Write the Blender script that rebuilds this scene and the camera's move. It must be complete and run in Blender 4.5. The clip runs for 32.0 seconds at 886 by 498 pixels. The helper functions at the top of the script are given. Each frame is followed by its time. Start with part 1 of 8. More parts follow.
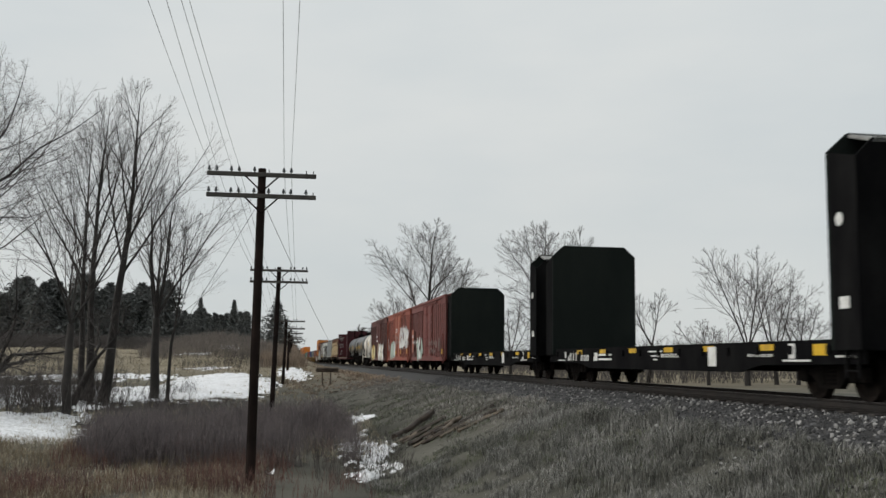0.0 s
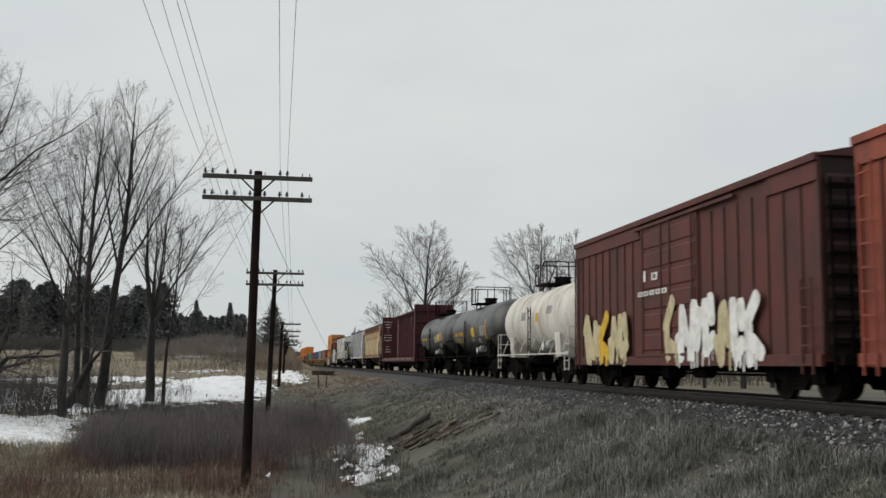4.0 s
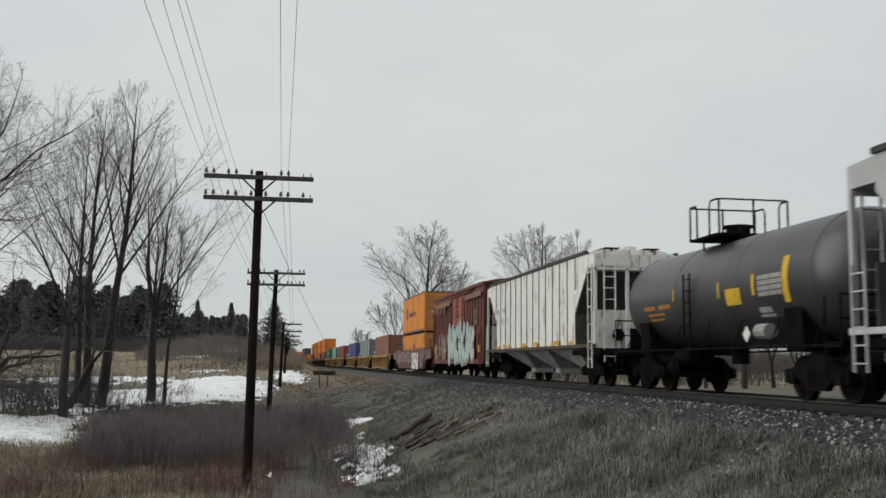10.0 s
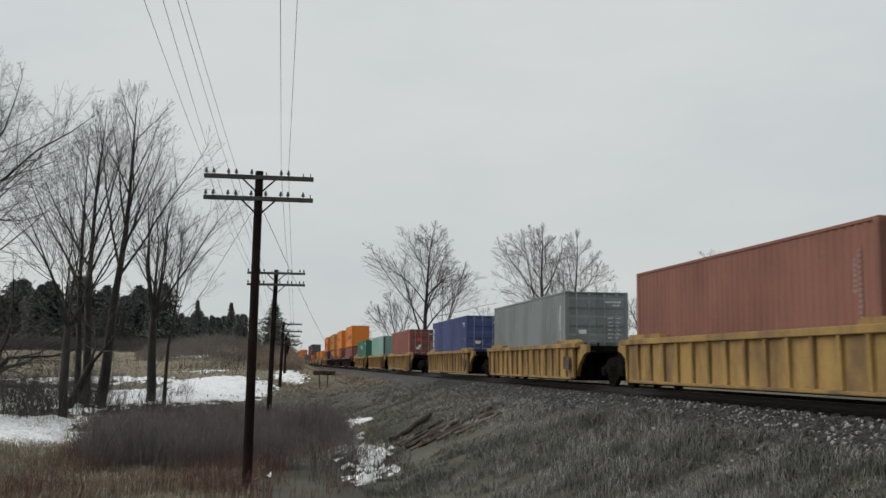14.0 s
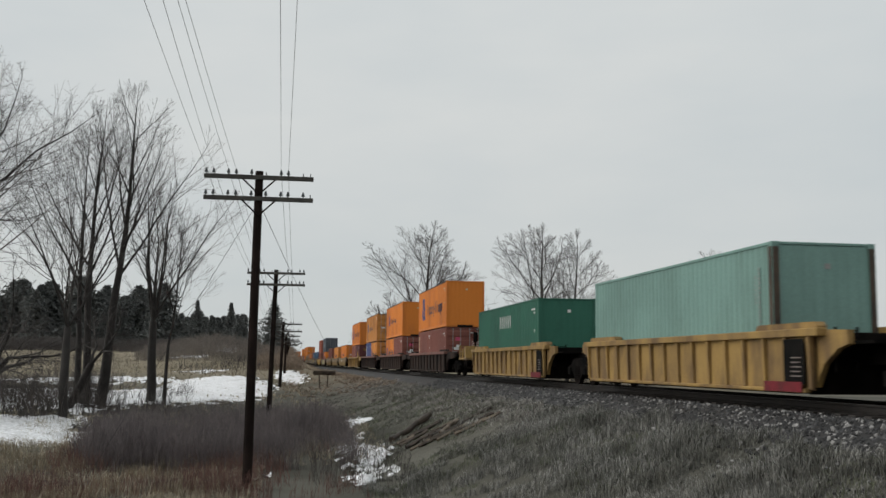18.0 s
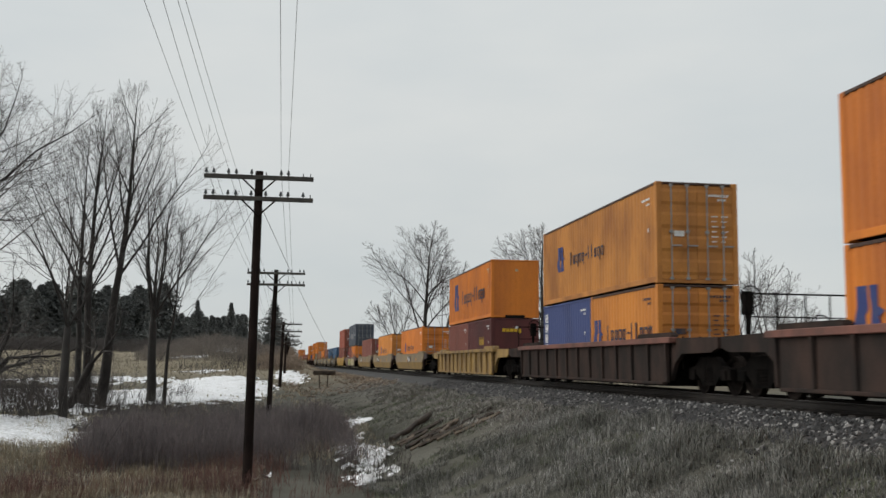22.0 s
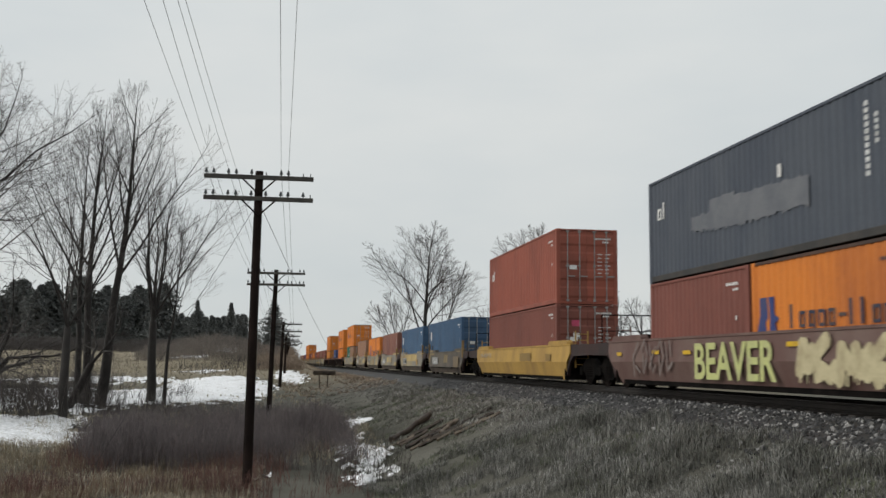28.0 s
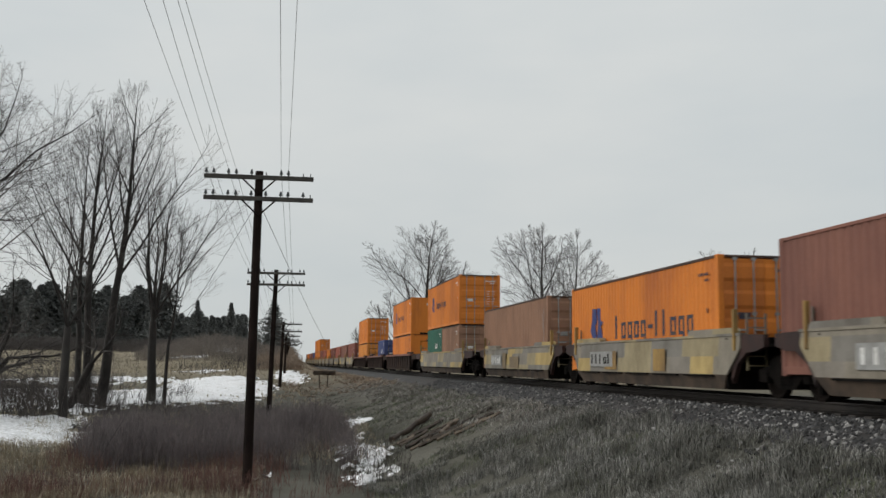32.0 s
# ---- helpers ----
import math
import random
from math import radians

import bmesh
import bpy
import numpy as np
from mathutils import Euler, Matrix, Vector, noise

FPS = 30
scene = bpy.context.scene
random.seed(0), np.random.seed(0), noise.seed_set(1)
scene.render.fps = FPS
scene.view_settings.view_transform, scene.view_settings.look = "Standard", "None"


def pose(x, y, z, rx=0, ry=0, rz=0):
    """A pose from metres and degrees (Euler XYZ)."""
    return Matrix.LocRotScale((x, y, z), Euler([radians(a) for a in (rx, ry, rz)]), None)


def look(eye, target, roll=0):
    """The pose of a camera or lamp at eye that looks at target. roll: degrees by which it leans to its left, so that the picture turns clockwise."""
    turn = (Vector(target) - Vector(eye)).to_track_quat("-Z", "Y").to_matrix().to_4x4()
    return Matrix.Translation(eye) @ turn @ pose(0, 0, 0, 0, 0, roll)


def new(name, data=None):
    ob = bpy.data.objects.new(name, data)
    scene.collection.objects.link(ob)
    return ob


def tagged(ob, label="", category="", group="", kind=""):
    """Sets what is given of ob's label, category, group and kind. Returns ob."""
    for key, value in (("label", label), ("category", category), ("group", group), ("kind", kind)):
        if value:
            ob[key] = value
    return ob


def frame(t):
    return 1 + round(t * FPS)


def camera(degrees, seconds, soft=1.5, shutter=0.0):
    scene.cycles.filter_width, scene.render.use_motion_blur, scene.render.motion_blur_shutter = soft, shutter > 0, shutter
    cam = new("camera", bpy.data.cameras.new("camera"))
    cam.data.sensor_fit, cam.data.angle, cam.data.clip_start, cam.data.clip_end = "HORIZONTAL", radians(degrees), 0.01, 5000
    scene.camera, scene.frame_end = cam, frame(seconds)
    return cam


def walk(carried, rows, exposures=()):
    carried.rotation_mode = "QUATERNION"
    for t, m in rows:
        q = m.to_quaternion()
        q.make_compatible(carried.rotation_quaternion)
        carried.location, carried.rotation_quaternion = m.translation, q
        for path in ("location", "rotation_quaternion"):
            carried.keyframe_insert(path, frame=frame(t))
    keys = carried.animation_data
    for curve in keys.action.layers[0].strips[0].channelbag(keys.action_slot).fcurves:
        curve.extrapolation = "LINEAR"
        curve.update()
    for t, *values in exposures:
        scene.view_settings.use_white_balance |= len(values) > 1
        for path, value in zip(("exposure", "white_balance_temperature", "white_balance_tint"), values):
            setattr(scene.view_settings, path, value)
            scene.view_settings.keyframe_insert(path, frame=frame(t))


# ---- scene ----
# The world's zero is on the rails; the track runs along y, 11.7 m beside the camera.
XC = 11.725
EYE = (0.0, 0.0, 0.683)
cam = camera(47.52, 32.0, soft=1.5, shutter=0.2)


def aim(right, down):
    """The camera's pose, turned by a few thousandths to the right and down."""
    yaw, pitch = 0.1635 + right, 0.1137 - down
    way = Vector((math.sin(yaw) * math.cos(pitch), math.cos(yaw) * math.cos(pitch), math.sin(pitch)))
    return look(EYE, Vector(EYE) + way * 50, 0.556)


walk(cam, [(0.0, aim(-0.0028, 0.0028)), (0.5, aim(-0.0018, 0.0017)), (1.0, aim(-0.0006, 0.0010)), (1.5, aim(0.0011, 0.0)),
           (2.5, aim(0.0011, 0.0)), (6.0, aim(0.0008, 0.0)), (7.5, aim(0.0, 0.0)), (32.0, aim(0.0, 0.0))],
     exposures=[(0.0, 0.0), (1.0, -0.02), (3.0, 0.0), (7.0, 0.0), (9.0, -0.04), (11.0, -0.04), (13.0, -0.03), (14.0, -0.08), (19.0, -0.08), (20.0, -0.03), (22.0, -0.02), (25.0, -0.08), (27.5, 0.01), (29.0, 0.0), (30.0, -0.07), (32.0, -0.07)])

# ---- sky and light: a closed grey cloud deck ----
world = bpy.data.worlds.new("overcast")
scene.world = world
world.use_nodes = True
wn, wl = world.node_tree.nodes, world.node_tree.links
wn.clear()
w_out = wn.new("ShaderNodeOutputWorld")
w_mix = wn.new("ShaderNodeMixShader")
w_sky = wn.new("ShaderNodeTexSky")
w_sky.sky_type, w_sky.sun_disc = "NISHITA", False
w_sky.sun_elevation, w_sky.sun_rotation = radians(30), radians(279)
w_b1, w_b2 = wn.new("ShaderNodeBackground"), wn.new("ShaderNodeBackground")
w_b1.inputs["Strength"].default_value = 0.08
w_b2.inputs["Strength"].default_value = 1.0
w_mix.inputs[0].default_value = 0.93
w_tc, w_map = wn.new("ShaderNodeTexCoord"), wn.new("ShaderNodeMapping")
w_map.inputs["Scale"].default_value = (1.0, 1.0, 3.2)
w_noise = wn.new("ShaderNodeTexNoise")
w_noise.inputs["Scale"].default_value, w_noise.inputs["Detail"].default_value = 2.3, 5.0
w_ramp = wn.new("ShaderNodeValToRGB")
w_ramp.color_ramp.elements[0].position, w_ramp.color_ramp.elements[1].position = 0.3, 0.72
w_ramp.color_ramp.elements[0].color = (0.612, 0.658, 0.672, 1)
w_ramp.color_ramp.elements[1].color = (0.735, 0.752, 0.738, 1)
wl.new(w_tc.outputs["Generated"], w_map.inputs["Vector"])
wl.new(w_map.outputs["Vector"], w_noise.inputs["Vector"])
wl.new(w_noise.outputs["Fac"], w_ramp.inputs["Fac"])
w_sep, w_lift, w_mul = wn.new("ShaderNodeSeparateXYZ"), wn.new("ShaderNodeMapRange"), wn.new("ShaderNodeMix")
w_lift.inputs[1].default_value, w_lift.inputs[2].default_value, w_lift.inputs[3].default_value, w_lift.inputs[4].default_value = 0.0, 0.4, 0.94, 1.05
w_mul.data_type, w_mul.blend_type = "RGBA", "MULTIPLY"
w_mul.inputs["Factor"].default_value = 1.0
wl.new(w_tc.outputs["Generated"], w_sep.inputs[0])
wl.new(w_sep.outputs["Z"], w_lift.inputs[0])
wl.new(w_ramp.outputs["Color"], w_mul.inputs["A"])
wl.new(w_lift.outputs[0], w_mul.inputs["B"])
wl.new(w_mul.outputs["Result"], w_b2.inputs["Color"])
wl.new(w_sky.outputs["Color"], w_b1.inputs["Color"])
wl.new(w_b1.outputs[0], w_mix.inputs[1])
wl.new(w_b2.outputs[0], w_mix.inputs[2])
wl.new(w_mix.outputs[0], w_out.inputs["Surface"])
sun_data = bpy.data.lights.new("sun", "SUN")
sun_data.energy, sun_data.angle, sun_data.color = 1.8, radians(65), (1.0, 0.965, 0.91)
sun = new("sun", sun_data)
sun.matrix_world = look((-44, 7, 26), (0, 0, 0))


# ---- materials ----
def material(name, base, dirt=None, amount=0.5, size=1.0, rough=0.7, metal=0.0, bump=0.15, grain=25.0, streak=1.0, spread=0.12, spec=0.4, piece=0.0):
    """A surface of two colours in patches (size in metres, drawn out downwards by streak) with a fine grain and relief."""
    m = bpy.data.materials.new(name)
    m.use_nodes = True
    n, l = m.node_tree.nodes, m.node_tree.links
    p = n["Principled BSDF"]
    dirt = dirt or tuple(c * 0.6 for c in base)
    tc, info, add = n.new("ShaderNodeTexCoord"), n.new("ShaderNodeObjectInfo"), n.new("ShaderNodeVectorMath")
    mul = n.new("ShaderNodeMath")
    mul.operation, mul.inputs[1].default_value = "MULTIPLY", 80.0
    l.new(info.outputs["Random"], mul.inputs[0])
    l.new(tc.outputs["Object"], add.inputs[0])
    l.new(mul.outputs[0], add.inputs[1])
    mp = n.new("ShaderNodeMapping")
    mp.inputs["Scale"].default_value = (1 / size, 1 / size, 1 / size / streak)
    l.new(add.outputs[0], mp.inputs["Vector"])
    big = n.new("ShaderNodeTexNoise")
    big.inputs["Scale"].default_value, big.inputs["Detail"].default_value, big.inputs["Roughness"].default_value = 1.0, 6.0, 0.62
    l.new(mp.outputs[0], big.inputs["Vector"])
    rr = n.new("ShaderNodeValToRGB")
    mid = 0.68 - 0.36 * amount
    rr.color_ramp.elements[0].position, rr.color_ramp.elements[1].position = max(0, mid - spread), min(1, mid + spread)
    rr.color_ramp.elements[0].color, rr.color_ramp.elements[1].color = (*base, 1), (*dirt, 1)
    l.new(big.outputs["Fac"], rr.inputs["Fac"])
    fine = n.new("ShaderNodeTexNoise")
    fine.inputs["Scale"].default_value, fine.inputs["Detail"].default_value = grain, 3.0
    l.new(add.outputs[0], fine.inputs["Vector"])
    mr = n.new("ShaderNodeMapRange")
    mr.inputs[1].default_value, mr.inputs[2].default_value, mr.inputs[3].default_value, mr.inputs[4].default_value = 0.25, 0.75, (0.88 if bump == 0.15 else 0.72), (1.10 if bump == 0.15 else 1.25)
    l.new(fine.outputs["Fac"], mr.inputs[0])
    mx = n.new("ShaderNodeMix")
    mx.data_type, mx.blend_type = "RGBA", "MULTIPLY"
    mx.inputs["Factor"].default_value = 1.0
    l.new(rr.outputs["Color"], mx.inputs["A"])
    l.new(mr.outputs[0], mx.inputs["B"])
    if piece:
        # each loose blade or stone a little lighter or darker than its neighbours
        geo, pr, m2 = n.new("ShaderNodeNewGeometry"), n.new("ShaderNodeMapRange"), n.new("ShaderNodeMix")
        pr.inputs[3].default_value, pr.inputs[4].default_value = 1 - piece, 1 + piece
        l.new(geo.outputs["Random Per Island"], pr.inputs[0])
        m2.data_type, m2.blend_type = "RGBA", "MULTIPLY"
        m2.inputs["Factor"].default_value = 1.0
        l.new(mx.outputs["Result"], m2.inputs["A"])
        l.new(pr.outputs[0], m2.inputs["B"])
        mx = m2
    l.new(mx.outputs["Result"], p.inputs["Base Color"])
    p.inputs["Roughness"].default_value, p.inputs["Metallic"].default_value = rough, metal
    p.inputs["Specular IOR Level"].default_value = spec
    if bump:
        b = n.new("ShaderNodeBump")
        b.inputs["Strength"].default_value, b.inputs["Distance"].default_value = bump, 0.02
        l.new(fine.outputs["Fac"], b.inputs["Height"])
        l.new(b.outputs["Normal"], p.inputs["Normal"])
    return m


M = {}
for args in (
    ("orange", (0.63, 0.195, 0.026), (0.42, 0.125, 0.028), 0.3, 2.5),
    ("orange_old", (0.52, 0.22, 0.05), (0.30, 0.12, 0.035), 0.45, 1.6),
    ("amber", (0.60, 0.228, 0.042), (0.42, 0.155, 0.035), 0.4, 2.0),
    ("oxide", (0.20, 0.068, 0.050), (0.15, 0.052, 0.040), 0.35, 2.5),
    ("oxide_pale", (0.22, 0.095, 0.068), (0.15, 0.062, 0.048), 0.4, 2.2),
    ("rose", (0.30, 0.085, 0.055), (0.19, 0.06, 0.042), 0.35, 2.0),
    ("maroon", (0.108, 0.030, 0.028), (0.068, 0.024, 0.024), 0.4, 2.0),
    ("grey_steel", (0.20, 0.225, 0.225), (0.13, 0.15, 0.15), 0.4, 2.0),
    ("blue", (0.055, 0.075, 0.19), (0.04, 0.05, 0.12), 0.35, 2.0),
    ("sea_blue", (0.050, 0.105, 0.19), (0.04, 0.075, 0.13), 0.4, 2.0),
    ("teal", (0.19, 0.32, 0.285), (0.145, 0.245, 0.215), 0.35, 2.0),
    ("green", (0.028, 0.125, 0.085), (0.022, 0.085, 0.06), 0.35, 2.0),
    ("black_blue", (0.055, 0.066, 0.087), (0.075, 0.086, 0.105), 0.42, 2.0),
    ("tan", (0.30, 0.165, 0.105), (0.20, 0.11, 0.07), 0.4, 2.0),
    ("yellow_well", (0.34, 0.215, 0.068), (0.15, 0.092, 0.042), 0.5, 0.9),
    ("yellow_bright", (0.43, 0.265, 0.065), (0.28, 0.165, 0.05), 0.35, 1.2),
    ("brown_well", (0.165, 0.125, 0.080), (0.21, 0.155, 0.085), 0.45, 1.6),
    ("well_ochre", (0.26, 0.165, 0.050), (0.17, 0.112, 0.050), 0.45, 1.6),
    ("dark_well", (0.033, 0.028, 0.026), (0.060, 0.041, 0.035), 0.4, 0.8),
    ("maroon_well", (0.115, 0.062, 0.052), (0.15, 0.098, 0.082), 0.45, 1.3),
    ("box_red", (0.26, 0.062, 0.035), (0.15, 0.042, 0.030), 0.4, 1.0),
    ("box_brown", (0.15, 0.038, 0.026), (0.09, 0.028, 0.022), 0.4, 1.0),
    ("box_mid", (0.165, 0.043, 0.035), (0.105, 0.034, 0.029), 0.4, 1.0),
    # Dark red for box car posts: seams plus the ribs' shadows as colour.
    ("box_seam_shade", (0.075, 0.028, 0.022), (0.045, 0.022, 0.019), 0.5, 0.6),
    ("box_dark", (0.10, 0.028, 0.022), (0.055, 0.022, 0.02), 0.45, 1.0),
    ("panel_pale", (0.33, 0.105, 0.062), (0.22, 0.07, 0.045), 0.4, 0.8),
    ("beam_red", (0.072, 0.014, 0.018), (0.040, 0.013, 0.015), 0.4, 0.9),
    ("pale_grey", (0.44, 0.455, 0.455), (0.33, 0.335, 0.33), 0.4, 1.2),
    ("bulkhead_green", (0.011, 0.014, 0.013), (0.016, 0.019, 0.017), 0.4, 2.0),
    ("black_car", (0.005, 0.005, 0.0055), (0.011, 0.011, 0.011), 0.4, 1.0),
    ("running_gear", (0.005, 0.0048, 0.0045), (0.012, 0.010, 0.009), 0.45, 0.4),
    ("tank_white", (0.62, 0.60, 0.55), (0.38, 0.34, 0.28), 0.35, 1.0),
    ("wheel_steel", (0.008, 0.007, 0.0065), (0.020, 0.016, 0.014), 0.45, 0.3),
    ("rail_steel", (0.022, 0.017, 0.014), (0.012, 0.010, 0.009), 0.5, 0.6),
    ("tie_wood", (0.022, 0.019, 0.017), (0.036, 0.031, 0.028), 0.5, 0.5),
    ("pole_wood", (0.013, 0.010, 0.009), (0.024, 0.017, 0.015), 0.45, 0.6),
    ("arm_wood", (0.075, 0.070, 0.060), (0.045, 0.042, 0.038), 0.5, 0.5),
    ("insulator", (0.035, 0.040, 0.042), (0.07, 0.08, 0.085), 0.5, 0.2),
    ("wire", (0.03, 0.03, 0.03), (0.05, 0.05, 0.05), 0.5, 1.0),
    ("log_wood", (0.030, 0.021, 0.016), (0.075, 0.055, 0.04), 0.4, 0.4),
    ("log_pale", (0.17, 0.135, 0.10), (0.075, 0.055, 0.04), 0.4, 0.4),
    ("bark", (0.017, 0.014, 0.0125), (0.032, 0.027, 0.024), 0.45, 0.5),
    ("bark_pale", (0.034, 0.030, 0.027), (0.022, 0.019, 0.017), 0.45, 0.5),
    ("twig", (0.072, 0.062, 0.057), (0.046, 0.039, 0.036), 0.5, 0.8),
    # The twig colour again, paler and greyer to paint in distance haze.
    ("twig_hazed", (0.090, 0.080, 0.075), (0.060, 0.052, 0.050), 0.5, 0.8),
    ("scrub_pale", (0.19, 0.165, 0.145), (0.13, 0.112, 0.10), 0.5, 1.5),
    ("scrub_tan", (0.25, 0.195, 0.145), (0.17, 0.13, 0.10), 0.5, 1.5),
    # Needle green, lightened towards grey so the colour carries the haze.
    ("pine_needle_hazed", (0.095, 0.102, 0.098), (0.125, 0.130, 0.125), 0.5, 0.8),
    ("brush_stem", (0.105, 0.090, 0.092), (0.16, 0.135, 0.134), 0.5, 1.2),
    ("brush_red", (0.14, 0.062, 0.050), (0.10, 0.06, 0.048), 0.5, 1.0),
    ("reed", (0.28, 0.225, 0.15), (0.16, 0.12, 0.075), 0.5, 1.2),
    ("stone_pale", (0.33, 0.322, 0.31), (0.17, 0.165, 0.16), 0.55, 0.35),
    ("paint_white", (0.72, 0.72, 0.70), (0.5, 0.49, 0.46), 0.35, 0.3),
    ("paint_yellow", (0.62, 0.38, 0.02), (0.42, 0.26, 0.03), 0.35, 0.3),
    ("paint_navy", (0.028, 0.045, 0.16), (0.05, 0.06, 0.14), 0.35, 0.4),
    ("paint_ink", (0.03, 0.035, 0.06), (0.10, 0.06, 0.04), 0.35, 0.3),
    ("paint_aqua", (0.36, 0.50, 0.47), (0.50, 0.56, 0.54), 0.45, 0.3),
    ("paint_lime", (0.48, 0.50, 0.20), (0.40, 0.40, 0.2), 0.4, 0.3),
    ("paint_cream", (0.50, 0.44, 0.27), (0.36, 0.30, 0.18), 0.4, 0.3),
    ("paint_silver", (0.46, 0.46, 0.45), (0.58, 0.57, 0.55), 0.5, 0.5),
    ("paint_seafoam", (0.24, 0.33, 0.28), (0.34, 0.38, 0.33), 0.5, 0.4),
    ("paint_ochre", (0.42, 0.20, 0.03), (0.30, 0.12, 0.03), 0.4, 0.3),
    ("panel_tan", (0.25, 0.135, 0.085), (0.17, 0.075, 0.05), 0.45, 0.5),
    ("paint_red", (0.17, 0.010, 0.018), (0.09, 0.012, 0.014), 0.5, 0.3),
    ("paint_pink", (0.50, 0.07, 0.14), (0.36, 0.06, 0.11), 0.4, 0.3),
    ("paint_grey", (0.30, 0.30, 0.29), (0.2, 0.2, 0.19), 0.4, 0.3),
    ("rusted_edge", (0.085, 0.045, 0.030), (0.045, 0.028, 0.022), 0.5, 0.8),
    ("chute_grey", (0.46, 0.46, 0.45), (0.26, 0.255, 0.245), 0.45, 0.5),
    ("rust_rim", (0.19, 0.080, 0.060), (0.10, 0.050, 0.040), 0.45, 0.9),
    ("rust_sill", (0.085, 0.060, 0.042), (0.035, 0.027, 0.022), 0.5, 0.6),
    ("dark_brown", (0.040, 0.018, 0.015), (0.022, 0.014, 0.013), 0.5, 0.7),
    ("paint_olive", (0.17, 0.135, 0.065), (0.10, 0.075, 0.05), 0.5, 0.3),
    ("paint_faded", (0.20, 0.17, 0.155), (0.13, 0.10, 0.09), 0.5, 0.3),
    ("roof_dark", (0.030, 0.029, 0.028), (0.055, 0.048, 0.042), 0.5, 0.8),
    # Panel seams of the white hopper, with its posts' shadow side painted in.
    ("seam_shade", (0.10, 0.088, 0.078), (0.055, 0.045, 0.038), 0.5, 0.6),
    ("dark_gap", (0.008, 0.008, 0.008), (0.014, 0.013, 0.012), 0.5, 0.5),
):
    nm, base, dirt, amount, size = args
    sooty = nm in ("running_gear", "wheel_steel", "black_car", "dark_gap", "bulkhead_green", "pole_wood", "dark_well")
    M[nm] = material(nm, base, dirt, amount, size, 0.9 if sooty else 0.7, streak=2.2 if size > 0.7 else 1.2, spec=0.03 if sooty else 0.35, piece=0.45 if nm in ("brush_stem", "brush_red", "reed", "twig", "scrub_pale", "scrub_tan") else 0.0)
M["tank_black"] = material("tank_black", (0.022, 0.0222, 0.0228), (0.034, 0.033, 0.032), 0.4, 1.2, rough=0.36, streak=2.5, spec=0.6)
M["scuff"] = material("scuff", (0.105, 0.113, 0.128), (0.145, 0.15, 0.162), 0.45, 0.8)
# Hopper paint darkened both for dirt and for the shade beneath the overhang.
M["slope_sheet"] = material("slope_sheet", (0.045, 0.043, 0.040), (0.075, 0.070, 0.064), 0.45, 0.7)
M["tank_grey"] = material("tank_grey", (0.026, 0.0262, 0.0268), (0.040, 0.039, 0.038), 0.4, 1.2, rough=0.36, streak=2.5, spec=0.6)


def rusted_side(name, z_low, z_high):
    """Cream paint eaten by rust: solid along the top edge, in runs and blotches below it, and along the foot."""
    m = material(name, (0.64, 0.55, 0.39), (0.46, 0.31, 0.15), 0.36, 0.5, streak=2.5, spread=0.16)
    n, l = m.node_tree.nodes, m.node_tree.links
    p = n["Principled BSDF"]
    paint = p.inputs["Base Color"].links[0].from_socket
    tc, sep = n.new("ShaderNodeTexCoord"), n.new("ShaderNodeSeparateXYZ")
    l.new(tc.outputs["Object"], sep.inputs[0])
    runs, mp = n.new("ShaderNodeTexNoise"), n.new("ShaderNodeMapping")
    mp.inputs["Scale"].default_value = (2.4, 1.7, 0.75)
    l.new(tc.outputs["Object"], mp.inputs["Vector"])
    l.new(mp.outputs[0], runs.inputs["Vector"])
    runs.inputs["Scale"].default_value, runs.inputs["Detail"].default_value, runs.inputs["Roughness"].default_value = 1.0, 7.0, 0.68
    high, foot = n.new("ShaderNodeMapRange"), n.new("ShaderNodeMapRange")
    for node, a, b, k in ((high, z_high - 1.6, z_high - 0.1, 0.19), (foot, z_low + 0.55, z_low, 0.16)):
        node.inputs[1].default_value, node.inputs[2].default_value, node.inputs[3].default_value, node.inputs[4].default_value = a, b, 0.0, k
        l.new(sep.outputs["Z"], node.inputs[0])
    add1, add2 = n.new("ShaderNodeMath"), n.new("ShaderNodeMath")
    l.new(runs.outputs["Fac"], add1.inputs[0])
    l.new(high.outputs[0], add1.inputs[1])
    l.new(add1.outputs[0], add2.inputs[0])
    l.new(foot.outputs[0], add2.inputs[1])
    ramp = n.new("ShaderNodeValToRGB")
    ramp.color_ramp.elements[0].position, ramp.color_ramp.elements[1].position = 0.575, 0.635
    ramp.color_ramp.elements[0].color, ramp.color_ramp.elements[1].color = (0, 0, 0, 1), (1, 1, 1, 1)
    l.new(add2.outputs[0], ramp.inputs["Fac"])
    tone = n.new("ShaderNodeTexNoise")
    tone.inputs["Scale"].default_value, tone.inputs["Detail"].default_value = 3.0, 5.0
    l.new(tc.outputs["Object"], tone.inputs["Vector"])
    rust = n.new("ShaderNodeValToRGB")
    rust.color_ramp.elements[0].position, rust.color_ramp.elements[1].position = 0.38, 0.66
    rust.color_ramp.elements[0].color, rust.color_ramp.elements[1].color = (0.105, 0.058, 0.050, 1), (0.24, 0.115, 0.055, 1)
    l.new(tone.outputs["Fac"], rust.inputs["Fac"])
    mx = n.new("ShaderNodeMix")
    mx.data_type = "RGBA"
    l.new(ramp.outputs["Color"], mx.inputs["Factor"])
    l.new(paint, mx.inputs["A"])
    l.new(rust.outputs["Color"], mx.inputs["B"])
    l.new(mx.outputs["Result"], p.inputs["Base Color"])
    return m


